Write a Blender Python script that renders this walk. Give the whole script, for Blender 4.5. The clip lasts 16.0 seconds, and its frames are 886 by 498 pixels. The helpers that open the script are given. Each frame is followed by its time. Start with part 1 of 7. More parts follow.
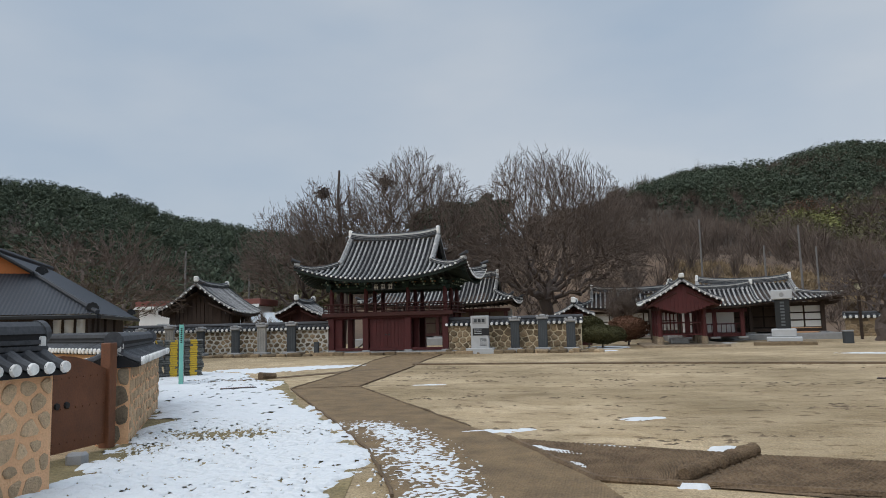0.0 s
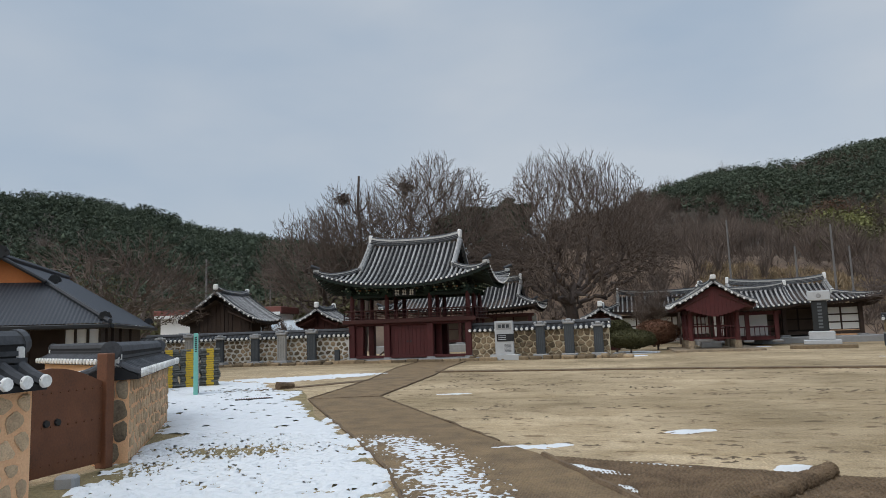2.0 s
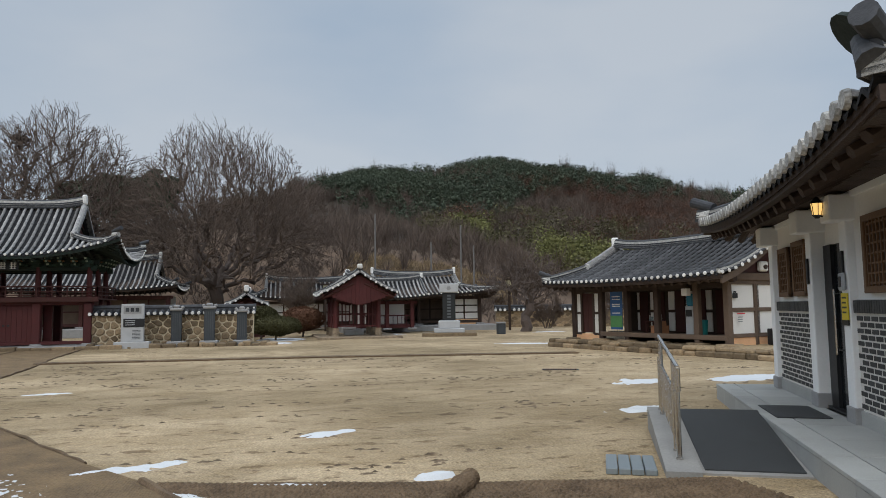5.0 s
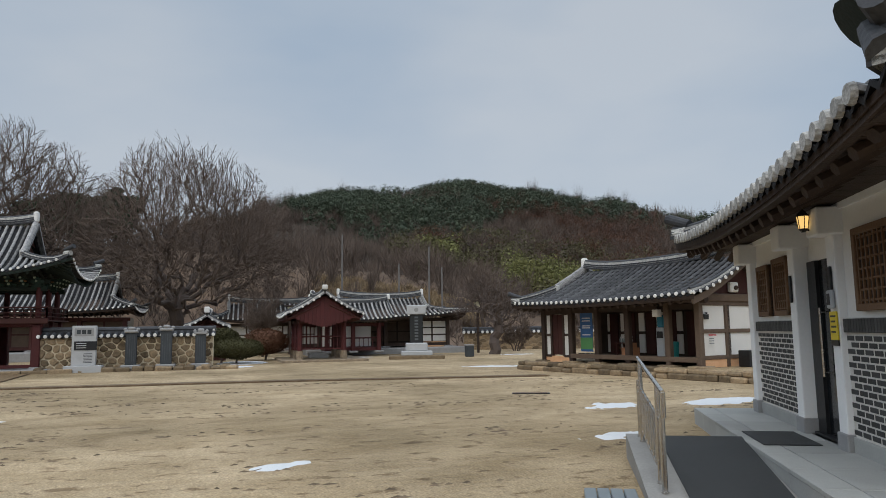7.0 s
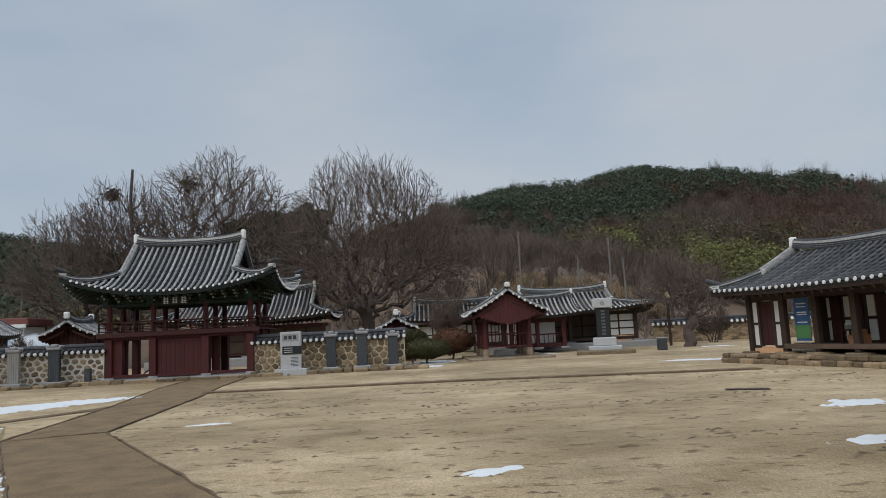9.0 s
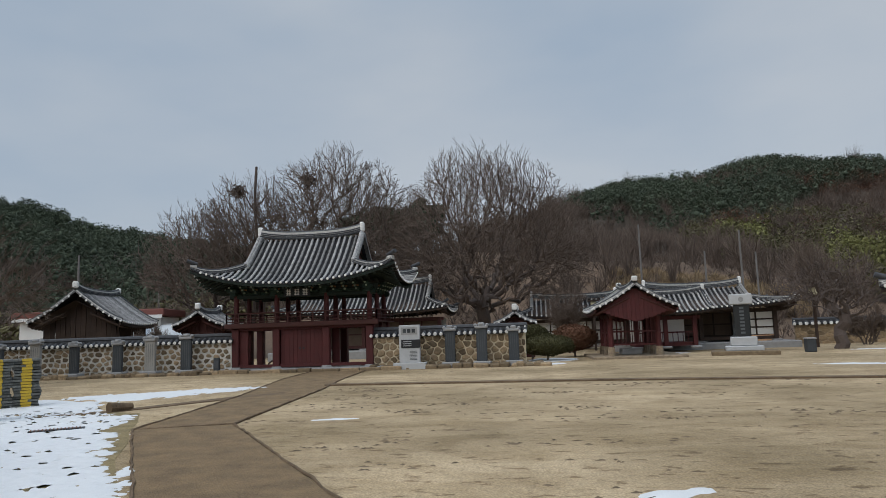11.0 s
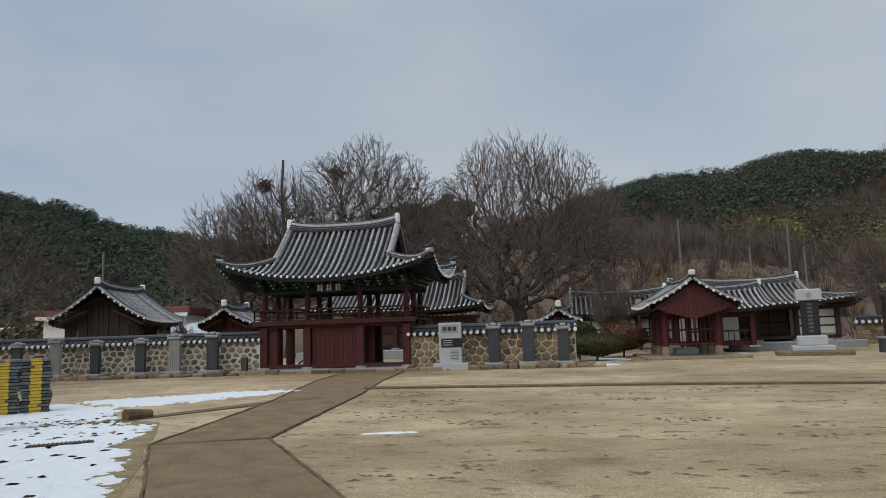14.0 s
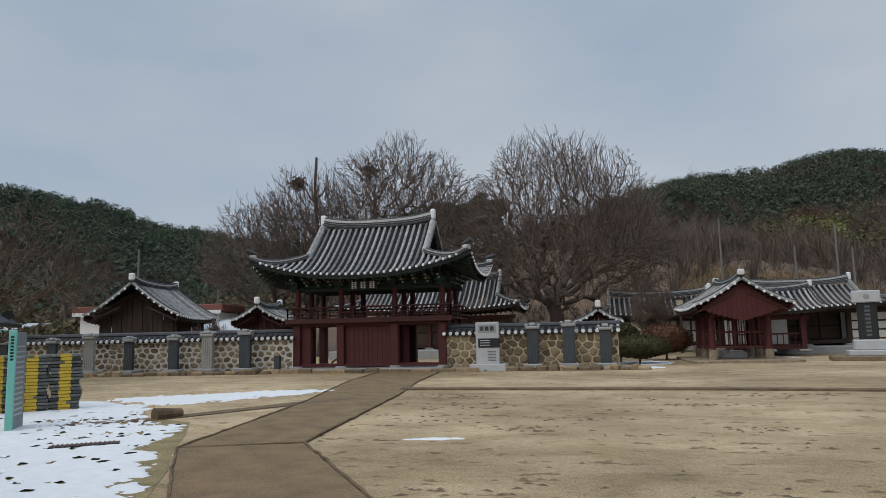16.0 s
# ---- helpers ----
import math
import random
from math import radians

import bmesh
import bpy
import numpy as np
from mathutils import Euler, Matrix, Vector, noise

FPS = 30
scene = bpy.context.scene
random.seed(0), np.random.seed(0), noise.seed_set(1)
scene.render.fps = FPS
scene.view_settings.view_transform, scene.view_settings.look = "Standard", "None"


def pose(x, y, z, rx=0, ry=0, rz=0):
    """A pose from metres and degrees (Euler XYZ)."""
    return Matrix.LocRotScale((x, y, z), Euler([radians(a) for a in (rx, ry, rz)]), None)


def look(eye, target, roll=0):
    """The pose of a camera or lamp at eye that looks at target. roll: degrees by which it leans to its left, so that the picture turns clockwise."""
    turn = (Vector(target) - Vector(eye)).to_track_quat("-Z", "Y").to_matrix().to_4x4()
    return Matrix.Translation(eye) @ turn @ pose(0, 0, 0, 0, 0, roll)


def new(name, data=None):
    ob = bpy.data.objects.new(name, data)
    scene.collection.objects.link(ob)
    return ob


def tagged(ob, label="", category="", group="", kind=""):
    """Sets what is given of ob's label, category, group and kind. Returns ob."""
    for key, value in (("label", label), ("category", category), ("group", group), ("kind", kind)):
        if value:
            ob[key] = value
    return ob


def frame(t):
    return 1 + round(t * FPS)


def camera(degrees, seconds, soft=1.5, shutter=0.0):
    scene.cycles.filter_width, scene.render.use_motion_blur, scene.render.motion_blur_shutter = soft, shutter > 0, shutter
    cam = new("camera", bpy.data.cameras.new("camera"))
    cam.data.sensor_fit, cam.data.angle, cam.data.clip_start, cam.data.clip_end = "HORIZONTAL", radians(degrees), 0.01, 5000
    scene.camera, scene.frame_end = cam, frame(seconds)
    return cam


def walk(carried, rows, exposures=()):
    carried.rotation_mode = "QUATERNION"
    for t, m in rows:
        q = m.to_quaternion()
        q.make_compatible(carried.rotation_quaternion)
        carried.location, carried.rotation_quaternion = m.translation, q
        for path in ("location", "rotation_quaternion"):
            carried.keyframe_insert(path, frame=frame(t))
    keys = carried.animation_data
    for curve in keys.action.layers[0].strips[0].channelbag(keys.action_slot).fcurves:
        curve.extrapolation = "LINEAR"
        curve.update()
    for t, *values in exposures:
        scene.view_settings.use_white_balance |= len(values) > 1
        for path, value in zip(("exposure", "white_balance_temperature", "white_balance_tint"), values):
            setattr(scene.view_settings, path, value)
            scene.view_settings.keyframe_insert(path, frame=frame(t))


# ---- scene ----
cam = camera(65.6, 16.0, soft=0.9)
PATH = [
    (0, (1.147, 1.512, 1.575), (0.684, 3.446, 1.79), -1.4),
    (0.5, (1.038, 1.638, 1.56), (0.526, 3.559, 1.774), -1.3),
    (1, (0.999, 1.867, 1.573), (0.409, 3.765, 1.796), -1.8),
    (1.5, (0.965, 2.099, 1.556), (0.362, 3.992, 1.789), -1.8),
    (2, (0.89, 2.372, 1.559), (0.369, 4.288, 1.794), -2.0),
    (2.5, (0.874, 2.603, 1.538), (0.408, 4.537, 1.749), -1.2),
    (3, (0.841, 2.835, 1.542), (0.409, 4.78, 1.715), 0.2),
    (3.5, (0.779, 3.135, 1.561), (0.595, 5.121, 1.716), 0.7),
    (4, (0.828, 3.457, 1.572), (0.87, 5.451, 1.723), 0.2),
    (4.5, (0.91, 3.672, 1.591), (1.169, 5.649, 1.746), -0.4),
    (4.7, (0.941, 3.782, 1.594), (1.331, 5.738, 1.751), -0.8),
    (6.8, (1.223, 4.501, 1.55), (1.784, 6.407, 1.781), -0.9),
    (7, (1.178, 4.543, 1.556), (1.72, 6.454, 1.789), -0.8),
    (7.5, (1.148, 4.691, 1.558), (1.613, 6.623, 1.79), -0.9),
    (8, (1.136, 4.831, 1.548), (1.45, 6.792, 1.785), -2.1),
    (8.5, (1.069, 4.947, 1.551), (1.256, 6.925, 1.787), -2.6),
    (8.8, (1.019, 5.03, 1.555), (1.118, 7.012, 1.797), -3.1),
    (9, (0.96, 5.101, 1.571), (1.006, 7.086, 1.81), -2.9),
    (9.5, (0.849, 5.28, 1.555), (0.78, 7.264, 1.798), -3.6),
    (10, (0.818, 5.46, 1.56), (0.616, 7.434, 1.809), -2.6),
    (12.5, (-0.464, 7.731, 1.494), (-0.761, 9.695, 1.723), -1.6),
    (13, (-0.614, 7.986, 1.496), (-0.921, 9.947, 1.734), -1.4),
    (13.5, (-0.68, 8.156, 1.485), (-0.996, 10.116, 1.725), -1.8),
    (14, (-0.71, 8.352, 1.514), (-1.047, 10.309, 1.756), -1.9),
    (14.5, (-0.811, 8.537, 1.499), (-1.173, 10.489, 1.745), -1.9),
    (15, (-0.974, 8.775, 1.488), (-1.346, 10.724, 1.735), -1.8),
    (15.5, (-1.04, 8.96, 1.482), (-1.422, 10.907, 1.732), -1.9),
    (16, (-1.13, 9.153, 1.481), (-1.554, 11.092, 1.727), -1.3),
]
walk(cam, [(t, look(eye, target, roll)) for t, eye, target, roll in PATH], [(0, 0.04), (4.5, 0.02), (7.0, 0.0), (10.0, -0.08), (12.5, -0.09), (16.0, -0.09)])

# ---- world, sun, exposure ----
world = bpy.data.worlds.new("overcast_sky")
scene.world = world
world.use_nodes = True
wn, wl = world.node_tree.nodes, world.node_tree.links
wn.clear()
SUN_ELEV, SUN_ROT = radians(48), radians(215)
w_out = wn.new("ShaderNodeOutputWorld")
w_bg = wn.new("ShaderNodeBackground")
w_sky = wn.new("ShaderNodeTexSky")
w_sky.sky_type = "NISHITA"
w_sky.sun_disc = False
w_sky.sun_elevation, w_sky.sun_rotation = SUN_ELEV, SUN_ROT
w_sky.dust_density, w_sky.air_density = 2.0, 1.0
w_tc = wn.new("ShaderNodeTexCoord")
w_map = wn.new("ShaderNodeMapping")
w_map.inputs["Scale"].default_value = (1.0, 1.0, 2.6)
w_noise = wn.new("ShaderNodeTexNoise")
w_noise.inputs["Scale"].default_value = 1.5
w_noise.inputs["Detail"].default_value = 5.0
w_noise.inputs["Roughness"].default_value = 0.45
w_ramp = wn.new("ShaderNodeValToRGB")
w_ramp.color_ramp.elements[0].position = 0.36
w_ramp.color_ramp.elements[0].color = (3.5, 4.55, 5.85, 1)
w_ramp.color_ramp.elements[1].position = 0.66
w_ramp.color_ramp.elements[1].color = (5.45, 5.98, 6.6, 1)
w_mix = wn.new("ShaderNodeMixRGB")
w_mix.inputs[0].default_value = 0.86
w_bg.inputs["Strength"].default_value = 0.1
wl.new(w_tc.outputs["Generated"], w_map.inputs["Vector"])
wl.new(w_map.outputs["Vector"], w_noise.inputs["Vector"])
wl.new(w_noise.outputs["Fac"], w_ramp.inputs["Fac"])
wl.new(w_sky.outputs["Color"], w_mix.inputs[1])
wl.new(w_ramp.outputs["Color"], w_mix.inputs[2])
w_sep = wn.new("ShaderNodeSeparateXYZ")
w_mr = wn.new("ShaderNodeMapRange")
w_mr.interpolation_type = "SMOOTHSTEP"
w_mr.inputs["From Min"].default_value, w_mr.inputs["From Max"].default_value = 0.42, 1.0
w_mr.inputs["To Min"].default_value, w_mr.inputs["To Max"].default_value = 0.97, 2.3
w_mul = wn.new("ShaderNodeMixRGB")
w_mul.blend_type = "MULTIPLY"
w_mul.inputs[0].default_value = 1.0
wl.new(w_tc.outputs["Generated"], w_sep.inputs["Vector"])
wl.new(w_sep.outputs["Z"], w_mr.inputs["Value"])
wl.new(w_mix.outputs["Color"], w_mul.inputs[1])
wl.new(w_mr.outputs["Result"], w_mul.inputs[2])
wl.new(w_mul.outputs["Color"], w_bg.inputs["Color"])
wl.new(w_bg.outputs["Background"], w_out.inputs["Surface"])

sun_data = bpy.data.lights.new("sun", "SUN")
sun_data.energy, sun_data.angle, sun_data.color = 1.4, radians(70), (1.0, 0.95, 0.87)
sun = new("sun", sun_data)
sun.matrix_world = look((-14, -20, 27), (0, 0, 0))


# ---- materials ----
def mat(name, col, rough=0.85, var=0.25, scale=3.0, fine=30.0, bump=0.25, metal=0.0, tint=None, rnd=0.0, island=False, dist=0.02, spec=0.4):
    """Procedural surface: colour varied at two scales, fine relief, optional variation from piece to piece."""
    m = bpy.data.materials.new(name)
    m.use_nodes = True
    nt, ln = m.node_tree.nodes, m.node_tree.links
    b = nt["Principled BSDF"]
    b.inputs["Metallic"].default_value = metal
    b.inputs["Specular IOR Level"].default_value = spec
    geo = nt.new("ShaderNodeNewGeometry")
    n1, n2 = nt.new("ShaderNodeTexNoise"), nt.new("ShaderNodeTexNoise")
    for n, s, d in ((n1, scale, 4.0), (n2, fine, 6.0)):
        n.inputs["Scale"].default_value = s
        n.inputs["Detail"].default_value = d
        ln.new(geo.outputs["Position"], n.inputs["Vector"])
    tint = tint or tuple(c * 0.55 for c in col)
    ramp = nt.new("ShaderNodeValToRGB")
    ramp.color_ramp.elements[0].position, ramp.color_ramp.elements[1].position = 0.32, 0.68
    ramp.color_ramp.elements[0].color, ramp.color_ramp.elements[1].color = (*tint, 1), (*col, 1)
    mixv = nt.new("ShaderNodeMath")
    mixv.operation = "MULTIPLY_ADD"
    mixv.inputs[1].default_value = 0.5
    half = nt.new("ShaderNodeMath")
    half.operation = "MULTIPLY"
    half.inputs[1].default_value = 0.5
    ln.new(n2.outputs["Fac"], half.inputs[0])
    ln.new(n1.outputs["Fac"], mixv.inputs[0])
    ln.new(half.outputs[0], mixv.inputs[2])
    ln.new(mixv.outputs[0], ramp.inputs["Fac"])
    mx = nt.new("ShaderNodeMixRGB")
    mx.inputs[0].default_value = min(1.0, var * 2)
    mx.inputs[1].default_value = (*col, 1)
    ln.new(ramp.outputs["Color"], mx.inputs[2])
    last = mx.outputs["Color"]
    if rnd:
        hsv = nt.new("ShaderNodeHueSaturation")
        mr = nt.new("ShaderNodeMapRange")
        mr.inputs["To Min"].default_value, mr.inputs["To Max"].default_value = 1 - rnd, 1 + rnd
        if island:
            ln.new(geo.outputs["Random Per Island"], mr.inputs["Value"])
        else:
            oi = nt.new("ShaderNodeObjectInfo")
            ln.new(oi.outputs["Random"], mr.inputs["Value"])
        ln.new(mr.outputs["Result"], hsv.inputs["Value"])
        ln.new(last, hsv.inputs["Color"])
        last = hsv.outputs["Color"]
    ln.new(last, b.inputs["Base Color"])
    rr = nt.new("ShaderNodeMapRange")
    rr.inputs["To Min"].default_value, rr.inputs["To Max"].default_value = max(0.03, rough - 0.12), min(1, rough + 0.1)
    ln.new(n2.outputs["Fac"], rr.inputs["Value"])
    ln.new(rr.outputs["Result"], b.inputs["Roughness"])
    if bump:
        bp = nt.new("ShaderNodeBump")
        bp.inputs["Strength"].default_value = bump
        bp.inputs["Distance"].default_value = dist
        ln.new(n2.outputs["Fac"], bp.inputs["Height"])
        ln.new(bp.outputs["Normal"], b.inputs["Normal"])
    return m


M_TILE = mat("grey_roof_tile", (0.42, 0.41, 0.4), 0.75, 0.5, 6, 22, 0.5, tint=(0.12, 0.12, 0.122), rnd=0.4, spec=0.2)
M_TILED = mat("dark_roof_tile", (0.13, 0.13, 0.135), 0.75, 0.5, 7, 26, 0.5, tint=(0.04, 0.042, 0.046), rnd=0.35, spec=0.25)
M_CAPTILE = mat("dark_cap_tile", (0.085, 0.088, 0.095), 0.7, 0.45, 4, 22, 0.35, tint=(0.035, 0.037, 0.042), rnd=0.25, spec=0.25)
# tile bed and ridge gaps: their shade is put into this near-black colour
M_BEDSHADE = mat("shaded_tile_bed", (0.014, 0.014, 0.016), 0.8, 0.35, 2, 12, 0.4)
M_LIME = mat("lime_mortar", (0.86, 0.85, 0.82), 0.9, 0.4, 8, 40, 0.3, tint=(0.55, 0.54, 0.52), rnd=0.15)
M_LIMEOLD = mat("weathered_lime", (0.6, 0.59, 0.56), 0.9, 0.5, 9, 40, 0.5, tint=(0.2, 0.2, 0.19), rnd=0.2)
M_RED = mat("dark_red_paint", (0.085, 0.014, 0.014), 0.65, 0.35, 3, 40, 0.2, tint=(0.045, 0.01, 0.01), rnd=0.1)
M_REDBR = mat("red_brown_timber", (0.072, 0.022, 0.018), 0.75, 0.4, 3, 30, 0.3, rnd=0.12)
M_WOOD = mat("weathered_dark_timber", (0.06, 0.038, 0.028), 0.8, 0.4, 3, 30, 0.4, tint=(0.026, 0.017, 0.013), rnd=0.2)
M_WOODL = mat("grey_brown_timber", (0.15, 0.105, 0.075), 0.8, 0.4, 3, 30, 0.4, rnd=0.15)
M_GREEN = mat("green_painted_timber", (0.022, 0.05, 0.038), 0.75, 0.4, 6, 30, 0.2, rnd=0.2)
M_GREEND = mat("dark_green_timber", (0.02, 0.032, 0.026), 0.8, 0.35, 6, 30, 0.2, rnd=0.2)
M_PALEGREEN = mat("pale_green_paint", (0.3, 0.36, 0.28), 0.75, 0.3, 6, 30, 0.1, rnd=0.2)
M_OCHRE = mat("faded_ochre_paint", (0.2, 0.11, 0.05), 0.75, 0.3, 6, 30, 0.1, rnd=0.3)
M_PLASTER = mat("white_plaster", (0.8, 0.79, 0.76), 0.9, 0.2, 2, 30, 0.12, tint=(0.64, 0.63, 0.6))
M_WHITE = mat("white_painted_column", (0.84, 0.845, 0.84), 0.75, 0.18, 2, 30, 0.1, tint=(0.66, 0.67, 0.67))
M_SAND = None
M_GRANITE = mat("grey_granite", (0.33, 0.33, 0.33), 0.85, 0.3, 4, 120, 0.2)
M_GRANL = mat("pale_granite", (0.47, 0.48, 0.49), 0.8, 0.2, 4, 120, 0.1)
M_SLATE = mat("dark_stele_stone", (0.05, 0.057, 0.064), 0.75, 0.35, 3, 50, 0.2, rnd=0.2)
M_STELEP = mat("pale_stele_stone", (0.33, 0.32, 0.3), 0.85, 0.3, 3, 50, 0.25)
M_STONE = mat("brown_field_stone", (0.34, 0.25, 0.15), 0.9, 0.5, 7, 40, 0.6, tint=(0.13, 0.097, 0.063), rnd=0.5)
M_STONEG = mat("warm_grey_stone", (0.72, 0.51, 0.315), 0.9, 0.5, 14, 60, 0.9, tint=(0.44, 0.315, 0.2), rnd=0.26, dist=0.03)
M_STONEQ = mat("grey_brown_quoin_stone", (0.36, 0.28, 0.19), 0.9, 0.5, 6, 40, 0.7, tint=(0.13, 0.1, 0.07), rnd=0.35)
M_MORTAR = mat("sandy_mortar", (0.72, 0.62, 0.45), 0.95, 0.35, 3, 60, 0.5)
M_MORTARW = mat("white_mortar", (0.74, 0.71, 0.65), 0.95, 0.3, 3, 60, 0.5)
M_CLAY = mat("orange_clay_mortar", (0.88, 0.53, 0.3), 0.95, 0.4, 2.5, 45, 0.6, tint=(0.66, 0.38, 0.21), dist=0.03)
M_SNOW = mat("old_snow", (0.72, 0.735, 0.745), 0.7, 0.25, 6, 60, 0.4, tint=(0.58, 0.595, 0.61), dist=0.03)
M_IRON = mat("rust_brown_iron", (0.2, 0.078, 0.036), 0.6, 0.35, 4, 40, 0.2, tint=(0.07, 0.028, 0.016))
M_BLACK = mat("black_metal", (0.015, 0.016, 0.018), 0.45, 0.2, 4, 40, 0.05)
M_STEEL = mat("brushed_steel", (0.62, 0.6, 0.57), 0.25, 0.15, 8, 80, 0.05, metal=1.0)
M_MINT = mat("mint_paint", (0.2, 0.52, 0.44), 0.5, 0.15, 4, 40, 0.05)
M_SIGNGREY = mat("grey_sign_panel", (0.2, 0.23, 0.24), 0.5, 0.15, 4, 40, 0.05)
M_BRICK = mat("charcoal_brick", (0.062, 0.062, 0.06), 0.8, 0.35, 8, 60, 0.3, rnd=0.3)
M_BRMORTAR = mat("pale_brick_joint", (0.72, 0.7, 0.65), 0.9, 0.2, 6, 60, 0.2)
M_PAVE = mat("grey_paving_stone", (0.4, 0.405, 0.385), 0.8, 0.25, 2, 60, 0.15, rnd=0.12)
M_RUBBER = mat("dark_rubber_matting", (0.045, 0.047, 0.047), 0.75, 0.3, 3, 150, 0.4)
M_METALROOF = mat("dark_blue_metal_roof", (0.03, 0.034, 0.043), 0.55, 0.2, 2, 20, 0.05, rnd=0.05)
M_ORANGE = mat("orange_gable_board", (0.5, 0.17, 0.05), 0.7, 0.2, 2, 20, 0.1)
M_LATTICE = mat("brown_window_wood", (0.16, 0.085, 0.04), 0.6, 0.3, 5, 40, 0.2)
M_BARK = mat("grey_brown_bark", (0.115, 0.088, 0.075), 0.95, 0.4, 2, 12, 0.6, tint=(0.06, 0.047, 0.042))
M_TWIG = mat("bare_twigs", (0.15, 0.112, 0.09), 0.95, 0.3, 0.5, 4, 0)
M_PINE = mat("pine_foliage", (0.088, 0.108, 0.072), 0.95, 0.5, 0.03, 0.5, 0, tint=(0.056, 0.07, 0.052), rnd=0.15, island=True, spec=0.1)
M_WOODS = mat("bare_woodland", (0.17, 0.13, 0.106), 0.95, 0.5, 0.03, 1.0, 0, tint=(0.098, 0.077, 0.065), rnd=0.3, island=True, spec=0.1)
M_BAMBOO = mat("yellow_green_bamboo", (0.16, 0.15, 0.064), 0.9, 0.5, 0.2, 2, 0, tint=(0.14, 0.15, 0.055), rnd=0.35, island=True, spec=0.1)
M_SHRUB = mat("clipped_evergreen", (0.075, 0.072, 0.034), 0.9, 0.4, 2, 12, 0, rnd=0.4, island=True, spec=0.15)
M_SHRUBR = mat("russet_shrub", (0.14, 0.072, 0.045), 0.9, 0.4, 2, 12, 0, rnd=0.4, island=True, spec=0.15)
M_GRASS = mat("dry_hill_grass", (0.185, 0.12, 0.076), 0.95, 0.5, 0.15, 3, 0.5, tint=(0.09, 0.062, 0.043), dist=0.1)
M_REED = mat("dry_reeds", (0.34, 0.25, 0.15), 0.95, 0.4, 0.5, 4, 0, rnd=0.3, island=True)
M_COIR = mat("brown_coir_matting", (0.24, 0.165, 0.1), 0.98, 0.5, 3, 45, 1.0, tint=(0.075, 0.05, 0.03), dist=0.03)
M_CONC = mat("concrete", (0.33, 0.32, 0.3), 0.9, 0.3, 2, 40, 0.2)
M_VINYL = mat("milky_vinyl", (0.6, 0.66, 0.72), 0.35, 0.2, 2, 10, 0.1)
M_REDROOF = mat("faded_red_roof", (0.2, 0.07, 0.055), 0.7, 0.3, 2, 20, 0.1)


# ---- mesh helpers ----
def thing(name, label="", category="", loc=(0, 0, 0), rz=0.0, group="", kind=""):
    e = new(name)
    e.empty_display_size = 0.1
    e.matrix_world = pose(*loc, 0, 0, rz)
    return tagged(e, label, category, group, kind)


def part(name, bm, material, parent=None, label="", smooth=False):
    """Links a bmesh as one mesh object under a thing."""
    me = bpy.data.meshes.new(name)
    bm.to_mesh(me)
    bm.free()
    me.materials.append(material)
    if smooth:
        me.polygons.foreach_set("use_smooth", [True] * len(me.polygons))
    ob = new(name, me)
    ob.parent = parent
    if label:
        ob["label"] = label
    return ob


def shared(name, me, parent, m):
    ob = new(name, me)
    ob.parent = parent
    ob.matrix_basis = m
    return ob


def raw(name, verts, faces, material, parent=None, smooth=False, kind="", label=""):
    me = bpy.data.meshes.new(name)
    me.from_pydata(verts, [], faces)
    me.materials.append(material)
    if smooth:
        me.polygons.foreach_set("use_smooth", [True] * len(me.polygons))
    ob = new(name, me)
    ob.parent = parent
    return tagged(ob, label, "", "", kind)


def box(bm, x0, x1, y0, y1, z0, z1, bev=0.0):
    vs = bmesh.ops.create_cube(bm, size=1.0)["verts"]
    for v in vs:
        v.co = Vector(((x0 + x1) / 2 + v.co.x * (x1 - x0), (y0 + y1) / 2 + v.co.y * (y1 - y0), (z0 + z1) / 2 + v.co.z * (z1 - z0)))
    if bev:
        es = list({e for v in vs for e in v.link_edges})
        bmesh.ops.bevel(bm, geom=es, offset=bev, segments=1, affect="EDGES")
    return vs


def boxm(x0, x1, y0, y1, z0, z1, bev=0.0):
    bm = bmesh.new()
    box(bm, x0, x1, y0, y1, z0, z1, bev)
    return bm


def tube(bm, p0, p1, r0, r1=None, n=8, caps=True):
    r1 = r0 if r1 is None else r1
    p0, p1 = Vector(p0), Vector(p1)
    q = (p1 - p0).to_track_quat("Z", "Y")
    rings = []
    for p, r in ((p0, r0), (p1, r1)):
        rings.append([bm.verts.new(p + q @ Vector((r * math.cos(a * math.tau / n), r * math.sin(a * math.tau / n), 0))) for a in range(n)])
    for i in range(n):
        bm.faces.new((rings[0][i], rings[0][(i + 1) % n], rings[1][(i + 1) % n], rings[1][i]))
    if caps:
        bm.faces.new(rings[0][::-1])
        bm.faces.new(rings[1])


def tubem(p0, p1, r0, r1=None, n=8):
    bm = bmesh.new()
    tube(bm, p0, p1, r0, r1, n)
    return bm


def sweep(bm, pts, section, up=Vector((0, 0, 1))):
    """Sweeps a closed section (across, up) along points."""
    rings = []
    for i, p in enumerate(pts):
        d = (pts[min(i + 1, len(pts) - 1)] - pts[max(i - 1, 0)]).normalized()
        s = d.cross(up).normalized()
        u = s.cross(d).normalized()
        rings.append([bm.verts.new(p + s * a + u * b) for a, b in section])
    n = len(section)
    for a, b in zip(rings, rings[1:]):
        for i in range(n):
            bm.faces.new((a[i], a[(i + 1) % n], b[(i + 1) % n], b[i]))
    bm.faces.new(rings[0][::-1])
    bm.faces.new(rings[-1])


HALF_TILE = [(math.cos(a) * 1.0, math.sin(a) * 1.0) for a in [math.pi * k / 5 for k in range(6)]]


